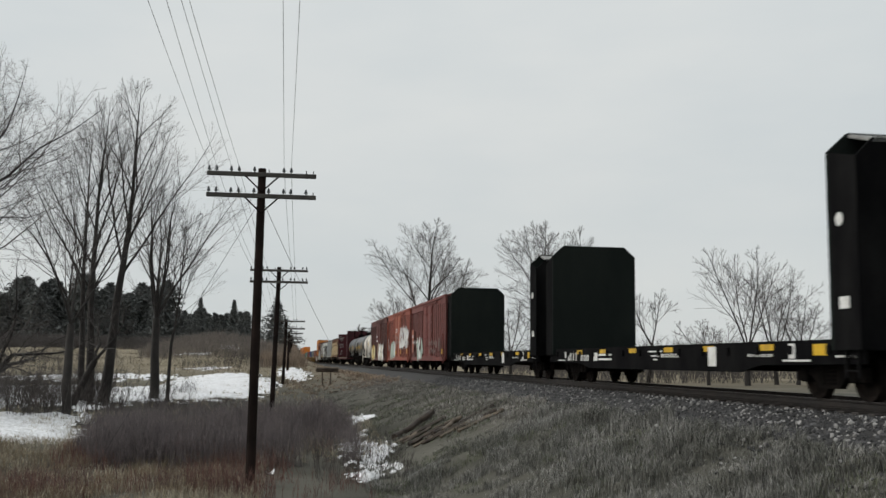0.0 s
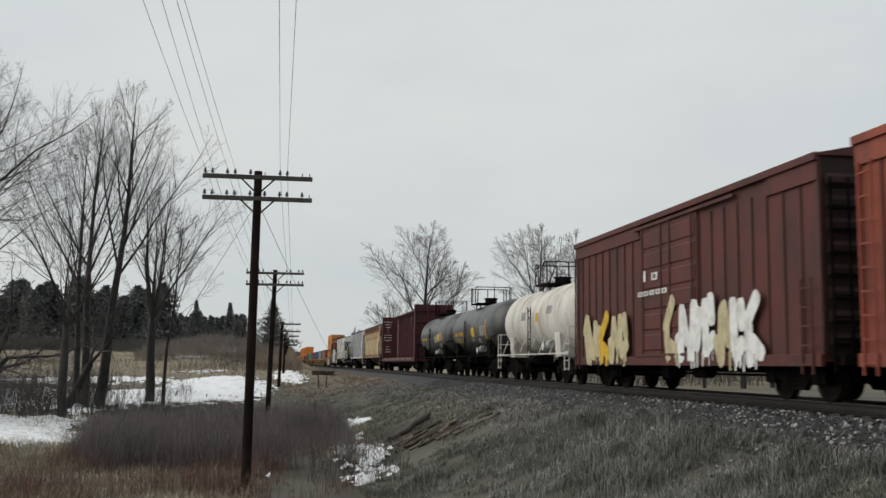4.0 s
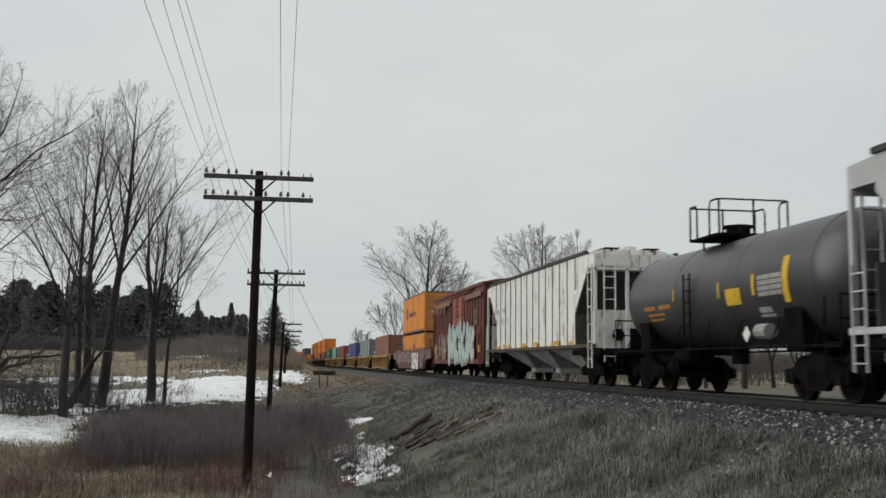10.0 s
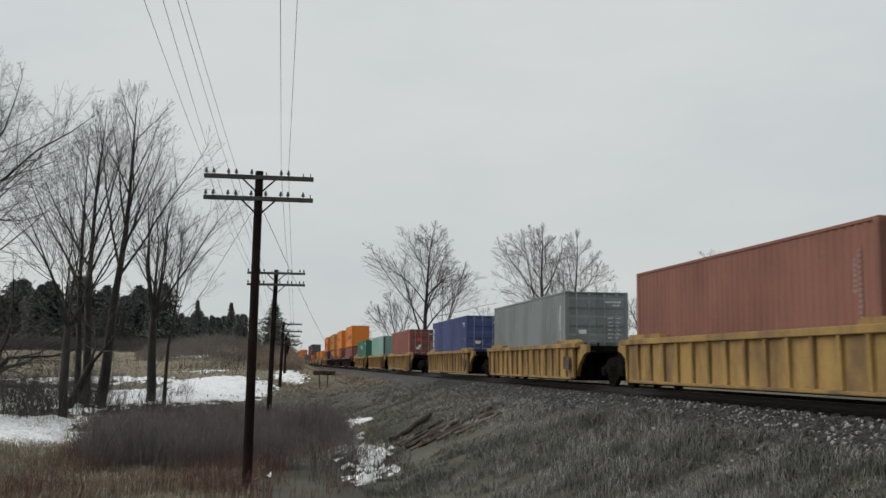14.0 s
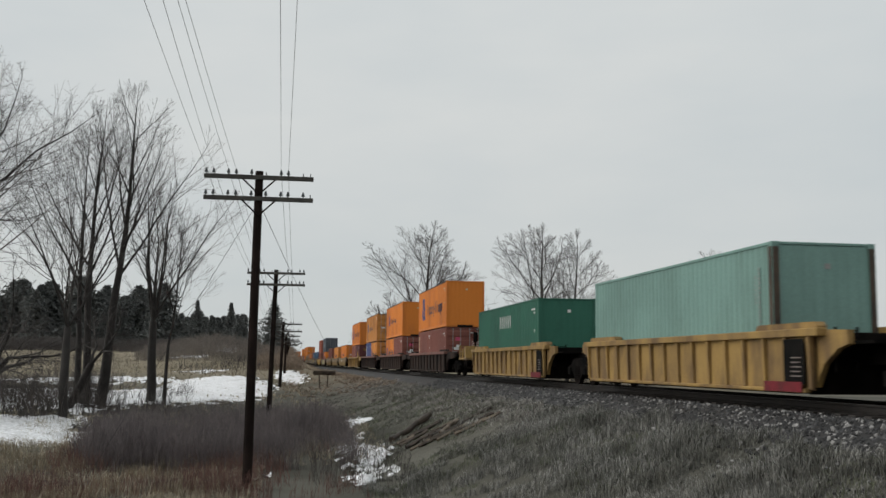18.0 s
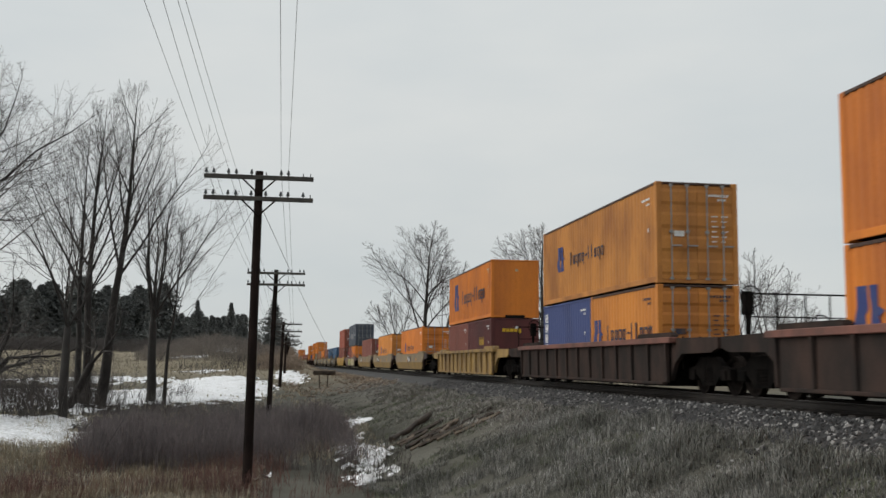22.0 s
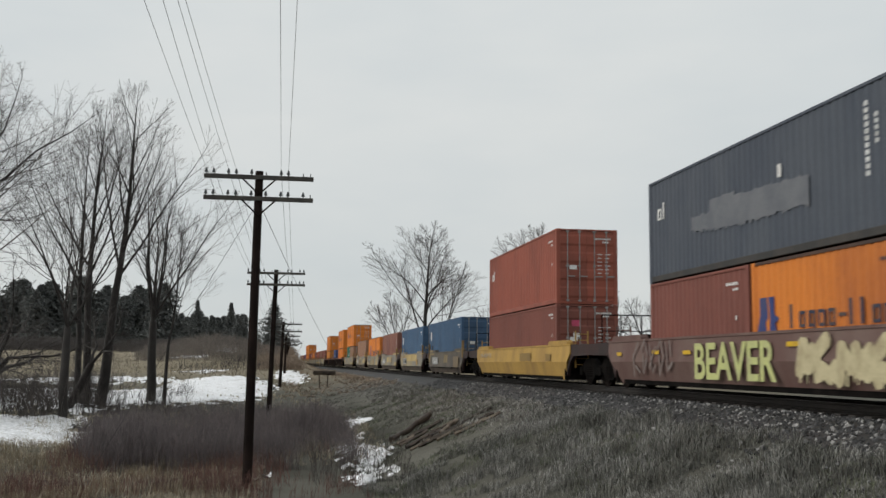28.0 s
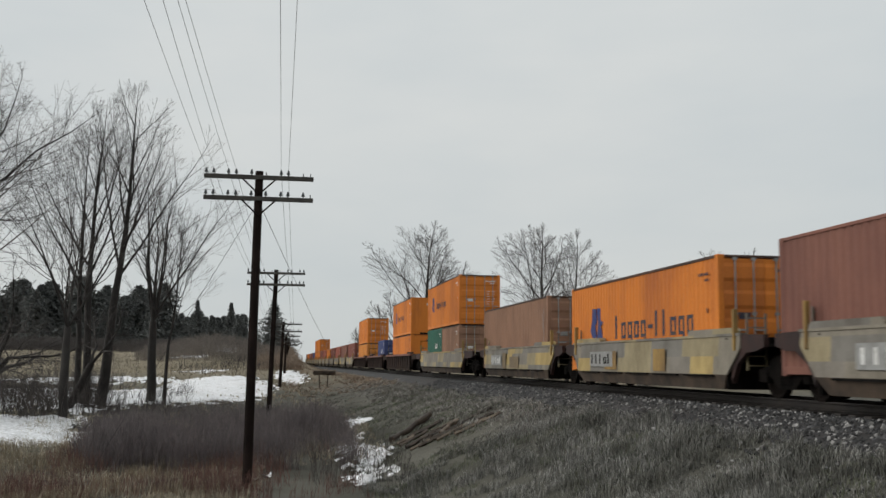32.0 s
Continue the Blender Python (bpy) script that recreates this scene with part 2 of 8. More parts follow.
def patched_side(name, colours, seed):
    """Old paint touched up in squarish patches of several colours, with stains over it."""
    m = material(name, (0.9, 0.9, 0.9), (0.45, 0.43, 0.40), 0.35, 0.7, streak=1.6, spread=0.2)
    n, l = m.node_tree.nodes, m.node_tree.links
    p = n["Principled BSDF"]
    stain = p.inputs["Base Color"].links[0].from_socket
    tc, info, mul = n.new("ShaderNodeTexCoord"), n.new("ShaderNodeObjectInfo"), n.new("ShaderNodeMath")
    mul.operation, mul.inputs[1].default_value = "MULTIPLY", 60.0
    add, mp = n.new("ShaderNodeVectorMath"), n.new("ShaderNodeMapping")
    l.new(info.outputs["Random"], mul.inputs[0])
    l.new(tc.outputs["Object"], add.inputs[0])
    l.new(mul.outputs[0], add.inputs[1])
    swap, both = n.new("ShaderNodeSeparateXYZ"), n.new("ShaderNodeCombineXYZ")
    l.new(add.outputs[0], swap.inputs[0])
    l.new(swap.outputs["Y"], both.inputs["X"])
    l.new(swap.outputs["Z"], both.inputs["Y"])
    mp.inputs["Location"].default_value = (seed, 0.13, 0)
    l.new(both.outputs[0], mp.inputs["Vector"])
    cells = n.new("ShaderNodeTexBrick")
    cells.offset, cells.squash, cells.squash_frequency = 0.37, 1.6, 3
    cells.inputs["Scale"].default_value, cells.inputs["Mortar Size"].default_value = 1.0, 0.0
    cells.inputs["Brick Width"].default_value, cells.inputs["Row Height"].default_value = 1.35, 0.47
    cells.inputs["Color1"].default_value, cells.inputs["Color2"].default_value = (0, 0, 0, 1), (1, 1, 1, 1)
    l.new(mp.outputs[0], cells.inputs["Vector"])
    sep = n.new("ShaderNodeSeparateColor")
    l.new(cells.outputs["Color"], sep.inputs[0])
    ramp = n.new("ShaderNodeValToRGB")
    ramp.color_ramp.interpolation = "CONSTANT"
    while len(ramp.color_ramp.elements) < len(colours):
        ramp.color_ramp.elements.new(0.5)
    for k, c in enumerate(colours):
        ramp.color_ramp.elements[k].position, ramp.color_ramp.elements[k].color = k / len(colours), (*c, 1)
    l.new(sep.outputs[0], ramp.inputs["Fac"])
    mx = n.new("ShaderNodeMix")
    mx.data_type, mx.blend_type = "RGBA", "MULTIPLY"
    mx.inputs["Factor"].default_value = 1.0
    l.new(ramp.outputs["Color"], mx.inputs["A"])
    l.new(stain, mx.inputs["B"])
    l.new(mx.outputs["Result"], p.inputs["Base Color"])
    return m


M["rust_hopper"] = rusted_side("rust_hopper", 1.36, 4.40)
M["weathered_well"] = patched_side("weathered_well", ((0.25, 0.225, 0.19), (0.36, 0.30, 0.18), (0.22, 0.205, 0.18), (0.50, 0.37, 0.15), (0.28, 0.25, 0.20)), 0.0)
M["grimy_well"] = patched_side("grimy_well", ((0.105, 0.088, 0.072), (0.13, 0.108, 0.08), (0.30, 0.22, 0.10), (0.095, 0.082, 0.07), (0.12, 0.10, 0.075)), 3.0)
M["white_streaked"] = material("white_streaked", (0.70, 0.70, 0.66), (0.22, 0.14, 0.07), 0.16, 0.22, streak=4.5, spread=0.055)
M["rail_head"] = material("rail_head", (0.16, 0.15, 0.145), (0.10, 0.09, 0.085), 0.4, 0.5, rough=0.42, metal=0.7, bump=0.05)
# Oil-stained stone, blackened further to paint in the shade under the train.
M["ballast_oily_shaded"] = material("ballast_oily_shaded", (0.016, 0.0145, 0.0135), (0.028, 0.025, 0.023), 0.45, 0.5, bump=0.9, grain=13.0)
M["snow"] = material("snow", (0.80, 0.81, 0.83), (0.62, 0.62, 0.62), 0.30, 1.1, rough=0.8, bump=0.6, grain=7.0)
M["ballast_bed"] = material("ballast_bed", (0.030, 0.028, 0.0275), (0.017, 0.016, 0.0155), 0.5, 0.5, bump=0.9, grain=13.0)
M["stone"] = material("stone", (0.066, 0.065, 0.067), (0.021, 0.0205, 0.021), 0.55, 0.5, bump=0.3, piece=0.6)
M["grass_dry"] = material("grass_dry", (0.25, 0.245, 0.228), (0.078, 0.078, 0.064), 0.5, 1.3, bump=0.0, grain=3.0, piece=0.8)
M["grass_pale"] = material("grass_pale", (0.30, 0.285, 0.262), (0.17, 0.16, 0.14), 0.5, 1.6, bump=0.0, grain=3.0, piece=0.45)
M["grass_dull"] = material("grass_dull", (0.20, 0.196, 0.170), (0.12, 0.122, 0.100), 0.52, 1.6, bump=0.0, grain=3.0, piece=0.5)
M["grass_tan"] = material("grass_tan", (0.30, 0.235, 0.175), (0.20, 0.155, 0.115), 0.5, 4.0, bump=0.0, grain=3.0, piece=0.4)
M["grass_green"] = material("grass_green", (0.082, 0.098, 0.052), (0.115, 0.122, 0.078), 0.5, 1.3, bump=0.0, grain=3.0, piece=0.5)
M["field_grass"] = material("field_grass", (0.36, 0.32, 0.24), (0.25, 0.215, 0.155), 0.5, 2.0, bump=0.0, grain=3.0, piece=0.5)


def ground_material():
    """Dead grass and mud, turning to pale stubble far off."""
    m = bpy.data.materials.new("ground_soil")
    m.use_nodes = True
    n, l = m.node_tree.nodes, m.node_tree.links
    p = n["Principled BSDF"]
    geo = n.new("ShaderNodeNewGeometry")
    cols = []
    for scale, a, b, lo, hi in ((0.35, (0.066, 0.064, 0.053), (0.118, 0.113, 0.095), 0.38, 0.64), (0.06, (0.17, 0.145, 0.10), (0.26, 0.225, 0.165), 0.4, 0.6)):
        t = n.new("ShaderNodeTexNoise")
        t.inputs["Scale"].default_value, t.inputs["Detail"].default_value = scale, 8.0
        l.new(geo.outputs["Position"], t.inputs["Vector"])
        r = n.new("ShaderNodeValToRGB")
        r.color_ramp.elements[0].position, r.color_ramp.elements[1].position = lo, hi
        r.color_ramp.elements[0].color, r.color_ramp.elements[1].color = (*a, 1), (*b, 1)
        l.new(t.outputs["Fac"], r.inputs["Fac"])
        cols.append(r)
    sep, mr, mx = n.new("ShaderNodeSeparateXYZ"), n.new("ShaderNodeMapRange"), n.new("ShaderNodeMix")
    l.new(geo.outputs["Position"], sep.inputs[0])
    l.new(sep.outputs["Y"], mr.inputs[0])
    mr.inputs[1].default_value, mr.inputs[2].default_value = 70, 120
    mx.data_type = "RGBA"
    l.new(mr.outputs[0], mx.inputs["Factor"])
    l.new(cols[0].outputs["Color"], mx.inputs["A"])
    l.new(cols[1].outputs["Color"], mx.inputs["B"])
    l.new(mx.outputs["Result"], p.inputs["Base Color"])
    f, b = n.new("ShaderNodeTexNoise"), n.new("ShaderNodeBump")
    f.inputs["Scale"].default_value, f.inputs["Detail"].default_value = 6.0, 5.0
    l.new(geo.outputs["Position"], f.inputs["Vector"])
    b.inputs["Strength"].default_value, b.inputs["Distance"].default_value = 0.7, 0.06
    l.new(f.outputs["Fac"], b.inputs["Height"])
    l.new(b.outputs["Normal"], p.inputs["Normal"])
    p.inputs["Roughness"].default_value, p.inputs["Specular IOR Level"].default_value = 0.95, 0.1
    return m


M["ground_soil"] = ground_material()


# ---- mesh helpers ----
def mesh_of(name, verts, faces, mat, smooth=False):
    me = bpy.data.meshes.new(name)
    me.from_pydata(verts, [], faces)
    me.materials.append(M[mat])
    if smooth:
        me.polygons.foreach_set("use_smooth", [True] * len(me.polygons))
    me.update()
    return me


def bm_mesh(name, bm, mat, smooth=False):
    me = bpy.data.meshes.new(name)
    bmesh.ops.recalc_face_normals(bm, faces=bm.faces[:])
    bm.to_mesh(me)
    bm.free()
    me.materials.append(M[mat])
    if smooth:
        me.polygons.foreach_set("use_smooth", [True] * len(me.polygons))
    return me


def put(name, me, parent=None, m=None, label=""):
    """Links a mesh as one object, under a thing or a part."""
    ob = new(name, me)
    if parent is not None:
        ob.parent = parent
    if m is not None:
        ob.matrix_basis = m
    if label:
        ob["label"] = label
    return ob


def part(name, bm, mat, parent, label="", m=None, smooth=False):
    return put(name, bm_mesh(name, bm, mat, smooth), parent, m, label)


def thing(name, label, category, group="", kind="", m=None):
    ob = new(name)
    ob.empty_display_size = 0.3
    if m is not None:
        ob.matrix_basis = m
    return tagged(ob, label, category, group, kind)


def box(bm, x0, x1, y0, y1, z0, z1, bevel=0.0):
    vs = [bm.verts.new(c) for c in ((x0, y0, z0), (x1, y0, z0), (x1, y1, z0), (x0, y1, z0), (x0, y0, z1), (x1, y0, z1), (x1, y1, z1), (x0, y1, z1))]
    fs = [bm.faces.new([vs[i] for i in q]) for q in ((0, 3, 2, 1), (4, 5, 6, 7), (0, 1, 5, 4), (1, 2, 6, 5), (2, 3, 7, 6), (3, 0, 4, 7))]
    if bevel:
        bmesh.ops.bevel(bm, geom=list({e for f in fs for e in f.edges}), offset=bevel, segments=1, affect="EDGES")


def prism(bm, outline, axis, a, b):
    """An outline, in the two other axes, drawn out along axis 0, 1 or 2 from a to b."""
    def at(p, d):
        c = list(p)
        c.insert(axis, d)
        return bm.verts.new(c)
    lo, hi = [at(p, a) for p in outline], [at(p, b) for p in outline]
    n = len(outline)
    bm.faces.new(lo)
    bm.faces.new(hi[::-1])
    for i in range(n):
        bm.faces.new((lo[i], hi[i], hi[(i + 1) % n], lo[(i + 1) % n]))


def rod(bm, p, q, r, n=6, r2=None):
    p, q = Vector(p), Vector(q)
    r2 = r if r2 is None else r2
    d = (q - p).normalized()
    u = d.cross(Vector((0, 0, 1)) if abs(d.z) < 0.9 else Vector((1, 0, 0))).normalized()
    v = d.cross(u)
    ring = [[bm.verts.new(c + (u * math.cos(2 * math.pi * i / n) + v * math.sin(2 * math.pi * i / n)) * k) for i in range(n)] for c, k in ((p, r), (q, r2))]
    for i in range(n):
        bm.faces.new((ring[0][i], ring[0][(i + 1) % n], ring[1][(i + 1) % n], ring[1][i]))
    bm.faces.new(ring[0][::-1])
    bm.faces.new(ring[1])


def lathe(bm, profile, axis_y, n=24):
    """Turns (radius, place) pairs about an axis along y (axis_y) or along x."""
    rings = []
    for r, d in profile:
        ring = []
        for i in range(n):
            a = 2 * math.pi * i / n
            c, s = r * math.cos(a), r * math.sin(a)
            ring.append(bm.verts.new((c, d, s) if axis_y else (d, c, s)))
        rings.append(ring)
    for a, b in zip(rings, rings[1:]):
        for i in range(n):
            bm.faces.new((a[i], a[(i + 1) % n], b[(i + 1) % n], b[i]))
    bm.faces.new(rings[0][::-1])
    bm.faces.new(rings[-1])


MESHES = {}


def shared(key, make):
    """The mesh kept under key, built on first use."""
    if key not in MESHES:
        MESHES[key] = make()
    return MESHES[key]


def step01(a, b, v):
    t = min(1.0, max(0.0, (v - a) / (b - a)))
    return t * t * (3 - 2 * t)


def lump(x, y, s, seed=0.0):
    return noise.noise(Vector((x / s, y / s, seed)))


# ---- the lie of the land ----
def field_z(y):
    """The low ground beside the line: it climbs gently away from the ditch."""
    return -2.75 + 0.027 * max(0.0, min(y, 330.0) - 30.0) + 0.006 * max(0.0, min(y, 900) - 330.0)


def ground_z(x, y):
    low = field_z(y)
    if x < 13.6:
        if x > 9.85:
            z = -0.24
        elif x > 8.3:
            z = -0.24 - 0.51 * (9.85 - x) / 1.55
        else:
            k = min(1.0, max(0.0, (8.3 - x) / 5.0))
            k = 0.75 * k + 0.25 * k * k * (3 - 2 * k)
            z = -0.75 * (1 - k) + low * k
            rough = min(1.0, (8.3 - x) / 1.5)
            z += rough * (0.16 * lump(x, y, 3.1) + 0.10 * lump(x, y, 1.1, 5.0))
            if x < 3:
                z += 0.35 * lump(x, y, 14.0, 9.0) * min(1.0, (3 - x) / 6)
                z += 2.5 * math.exp(-((x + 9.5) / 7.5) ** 2 - ((y - 172.0) / 15.0) ** 2)
        near = 1 - step01(4.0, 9.5, y)
        if x < 8.3:
            z = z * (1 - near) + (-0.95 + 0.2 * max(0.0, (x - 6.5) / 1.8)) * near
        return z
    if x < 15.2:
        return -0.30 - 0.45 * (x - 13.6) / 1.6
    k = min(1.0, (x - 15.2) / 4.0)
    return -0.75 - 0.85 * k + 0.012 * max(0.0, min(x, 200.0) - 40) + k * 0.2 * lump(x, y, 9.0)


def spread_lines(start, stop, first, grow):
    out, d = [start], first
    while out[-1] < stop:
        out.append(out[-1] + d)
        d *= grow
    return out


gx = sorted([-v for v in spread_lines(3.0, 2600, 0.9, 1.09)] + [v * 0.35 for v in range(-8, 46)] + spread_lines(16.0, 2600, 0.7, 1.11))
gy = sorted([-v for v in spread_lines(1.0, 400, 1.5, 1.25)] + [v * 0.6 for v in range(0, 75)] + spread_lines(45.2, 4200, 0.8, 1.045))
verts = [(x, y, ground_z(x, y)) for y in gy for x in gx]
nx = len(gx)
faces = [(j * nx + i, j * nx + i + 1, (j + 1) * nx + i + 1, (j + 1) * nx + i) for j in range(len(gy) - 1) for i in range(nx - 1)]
ground = tagged(put("ground", mesh_of("ground", verts, faces, "ground_soil", True)), "rough ground of dead brown grass beside a railway bank", "ground", "", "structure")


# ---- the train ----
MOVERS = []


def moving(ob, place, z=0.0):
    """Notes a thing of the train by where its leading end lies along the line at half time."""
    MOVERS.append((ob, place, z))
    ob.matrix_basis = pose(XC, place, z)
    return ob


def wheel_mesh():
    bm = bmesh.new()
    lathe(bm, [(0.20, -0.02), (0.36, 0.02), (0.40, -0.035), (0.47, -0.055), (0.46, 0.05), (0.495, 0.06), (0.495, 0.085), (0.40, 0.085), (0.36, 0.05), (0.16, 0.07)], False, 20)
    return bm_mesh("wheel", bm, "wheel_steel")


def side_frame_mesh():
    bm = bmesh.new()
    out = [(-1.22, 0.36), (-1.22, 0.62), (-0.80, 0.70), (-0.45, 0.92), (0.45, 0.92), (0.80, 0.70), (1.22, 0.62), (1.22, 0.36), (0.98, 0.36), (0.86, 0.52), (0.62, 0.44), (0.36, 0.22), (-0.36, 0.22), (-0.62, 0.44), (-0.86, 0.52), (-0.98, 0.36)]
    prism(bm, out, 0, -0.07, 0.07)
    for y in (-0.89, 0.89):
        box(bm, -0.12, 0.10, y - 0.13, y + 0.13, 0.34, 0.60, 0.02)
    return bm_mesh("side_frame", bm, "running_gear")


def spring_mesh():
    bm = bmesh.new()
    for y in (-0.18, 0.0, 0.18):
        for k in range(5):
            z = 0.30 + 0.075 * k
            rod(bm, (0, y, z), (0, y, z + 0.045), 0.085, 8)
    return bm_mesh("spring_group", bm, "running_gear")


def bolster_mesh():
    bm = bmesh.new()
    box(bm, -1.02, 1.02, -0.22, 0.22, 0.50, 0.78, 0.03)
    rod(bm, (0, 0, 0.78), (0, 0, 0.86), 0.2, 12)
    return bm_mesh("truck", bm, "running_gear")


def axle_mesh():
    bm = bmesh.new()
    rod(bm, (-1.05, 0, 0.46), (1.05, 0, 0.46), 0.085, 8)
    return bm_mesh("axle", bm, "wheel_steel")


def truck(car, y):
    """Two wheelsets between cast frames, under a car."""
    t = put("truck", shared("bolster", bolster_mesh), car, pose(0, y, 0), "cast steel wheel truck, black with dirt")
    for s in (-1, 1):
        put("side_frame", shared("side_frame", side_frame_mesh), t, pose(1.0 * s, 0, 0))
        put("spring_group", shared("spring", spring_mesh), t, pose(1.03 * s, 0, 0.0))
    for d in (-0.89, 0.89):
        put("axle", shared("axle", axle_mesh), t, pose(0, d, 0))
        for s in (-1, 1):
            put("wheel", shared("wheel", wheel_mesh), t, pose(0.755 * s, d, 0.46, 0, 0, 0 if s < 0 else 180))
    return t


def coupler_mesh():
    bm = bmesh.new()
    box(bm, -0.09, 0.09, -0.85, 0.5, 0.72, 0.95, 0.02)
    box(bm, -0.17, 0.17, -1.02, -0.72, 0.66, 1.0, 0.05)
    box(bm, -0.28, 0.28, 0.1, 0.7, 0.62, 1.05, 0.03)
    return bm_mesh("coupler", bm, "running_gear")


def couplers(car, y0, y1):
    put("coupler", shared("coupler", coupler_mesh), car, pose(0, y0, 0))
    put("coupler", shared("coupler", coupler_mesh), car, pose(0, y1, 0, 0, 0, 180))


def slabs(name, parent, x, items, mat, thick=0.006, label=""):
    """Thin upright rectangles (y0, y1, z0, z1) painted on a side that faces -x at x: lettering bars and panels."""
    if name in ("patch", "reflector", "panel", "scuff"):
        for item in items[1:]:
            slabs(name + " ", parent, x, [item], mat, thick, label)
        items = items[:1]
    name = name.strip()
    bm = bmesh.new()
    for y0, y1, z0, z1 in items:
        box(bm, x - thick, x, y0, y1, z0, z1)
    ob = part(name, bm, mat, parent, label)
    if len(items) > 1:
        ob["kind"] = "stuff"
    return ob


def end_slabs(name, parent, y, items, mat, thick=0.006, label=""):
    """The same on an end that faces -y: rectangles (x0, x1, z0, z1)."""
    bm = bmesh.new()
    for x0, x1, z0, z1 in items:
        box(bm, x0, x1, y - thick, y, z0, z1)
    ob = part(name, bm, mat, parent, label)
    if len(items) > 1:
        ob["kind"] = "stuff"
    return ob


def word_bars(y_from, y_to, z0, z1, shape):
    """Bars like the letters of a word, running towards -y. t: tall, s: short, d: descender, -: dash, space: gap."""
    step = (y_to - y_from) / len(shape)
    h, out = z1 - z0, []
    for i, c in enumerate(shape):
        a, b = y_from + step * (i + 0.14), y_from + step * (i + 0.86)
        a, b = min(a, b), max(a, b)
        if c == " ":
            continue
        w = (b - a) * 0.3
        if c == "t":
            out.append((b - w * 1.3, b, z0, z1))
        elif c == "s":
            out += [(a, a + w, z0, z0 + h * 0.68), (b - w, b, z0, z0 + h * 0.68), (a + w, b - w, z0 + h * 0.54, z0 + h * 0.68), (a + w, b - w, z0, z0 + h * 0.13)]
        elif c == "d":
            out += [(a, a + w, z0 - h * 0.28, z0 + h * 0.68), (b - w, b, z0, z0 + h * 0.68), (a + w, b - w, z0 + h * 0.54, z0 + h * 0.68), (a + w, b - w, z0, z0 + h * 0.13)]
        elif c == "-":
            out.append((a, b, z0 + h * 0.33, z0 + h * 0.48))
    return out


STROKES = (
    ((0.1, 0.1, 0.45, 0.95), (0.45, 0.95, 0.6, 0.2), (0.6, 0.2, 0.95, 0.8)),
    ((0.05, 0.7, 0.5, 1.0), (0.5, 1.0, 0.9, 0.5), (0.9, 0.5, 0.45, 0.0), (0.45, 0.0, 0.3, 0.55)),
    ((0.2, 0.0, 0.05, 0.6), (0.05, 0.6, 0.7, 1.05), (0.35, 0.3, 0.95, 0.05)),
    ((0.0, 0.35, 0.35, 0.0), (0.35, 0.0, 0.5, 0.9), (0.5, 0.9, 0.95, 0.3)),
    ((0.15, 0.95, 0.3, 0.15), (0.3, 0.15, 0.85, 0.35), (0.6, 1.0, 0.75, 0.6)),
    ((0.1, 0.2, 0.9, 0.75), (0.15, 0.85, 0.5, 0.1), (0.6, 0.05, 0.95, 0.2)),
)


def stroke(bm, a, b, w, x):
    """One thick sprayed stroke with a rounded end, flat on the side at x."""
    (y0, z0), (y1, z1) = a, b
    ln = math.hypot(y1 - y0, z1 - z0) or 1.0
    uy, uz = (y1 - y0) / ln * w, (z1 - z0) / ln * w
    py, pz = -uz, uy
    pts = [(y0 + py, z0 + pz), (y0 - uy * 0.6 + py * 0.6, z0 - uz * 0.6 + pz * 0.6), (y0 - uy * 0.6 - py * 0.6, z0 - uz * 0.6 - pz * 0.6), (y0 - py, z0 - pz),
           (y1 - py, z1 - pz), (y1 + uy * 0.6 - py * 0.6, z1 + uz * 0.6 - pz * 0.6), (y1 + uy * 0.6 + py * 0.6, z1 + uz * 0.6 + pz * 0.6), (y1 + py, z1 + pz)]
    prism(bm, pts, 0, x - 0.0004, x)


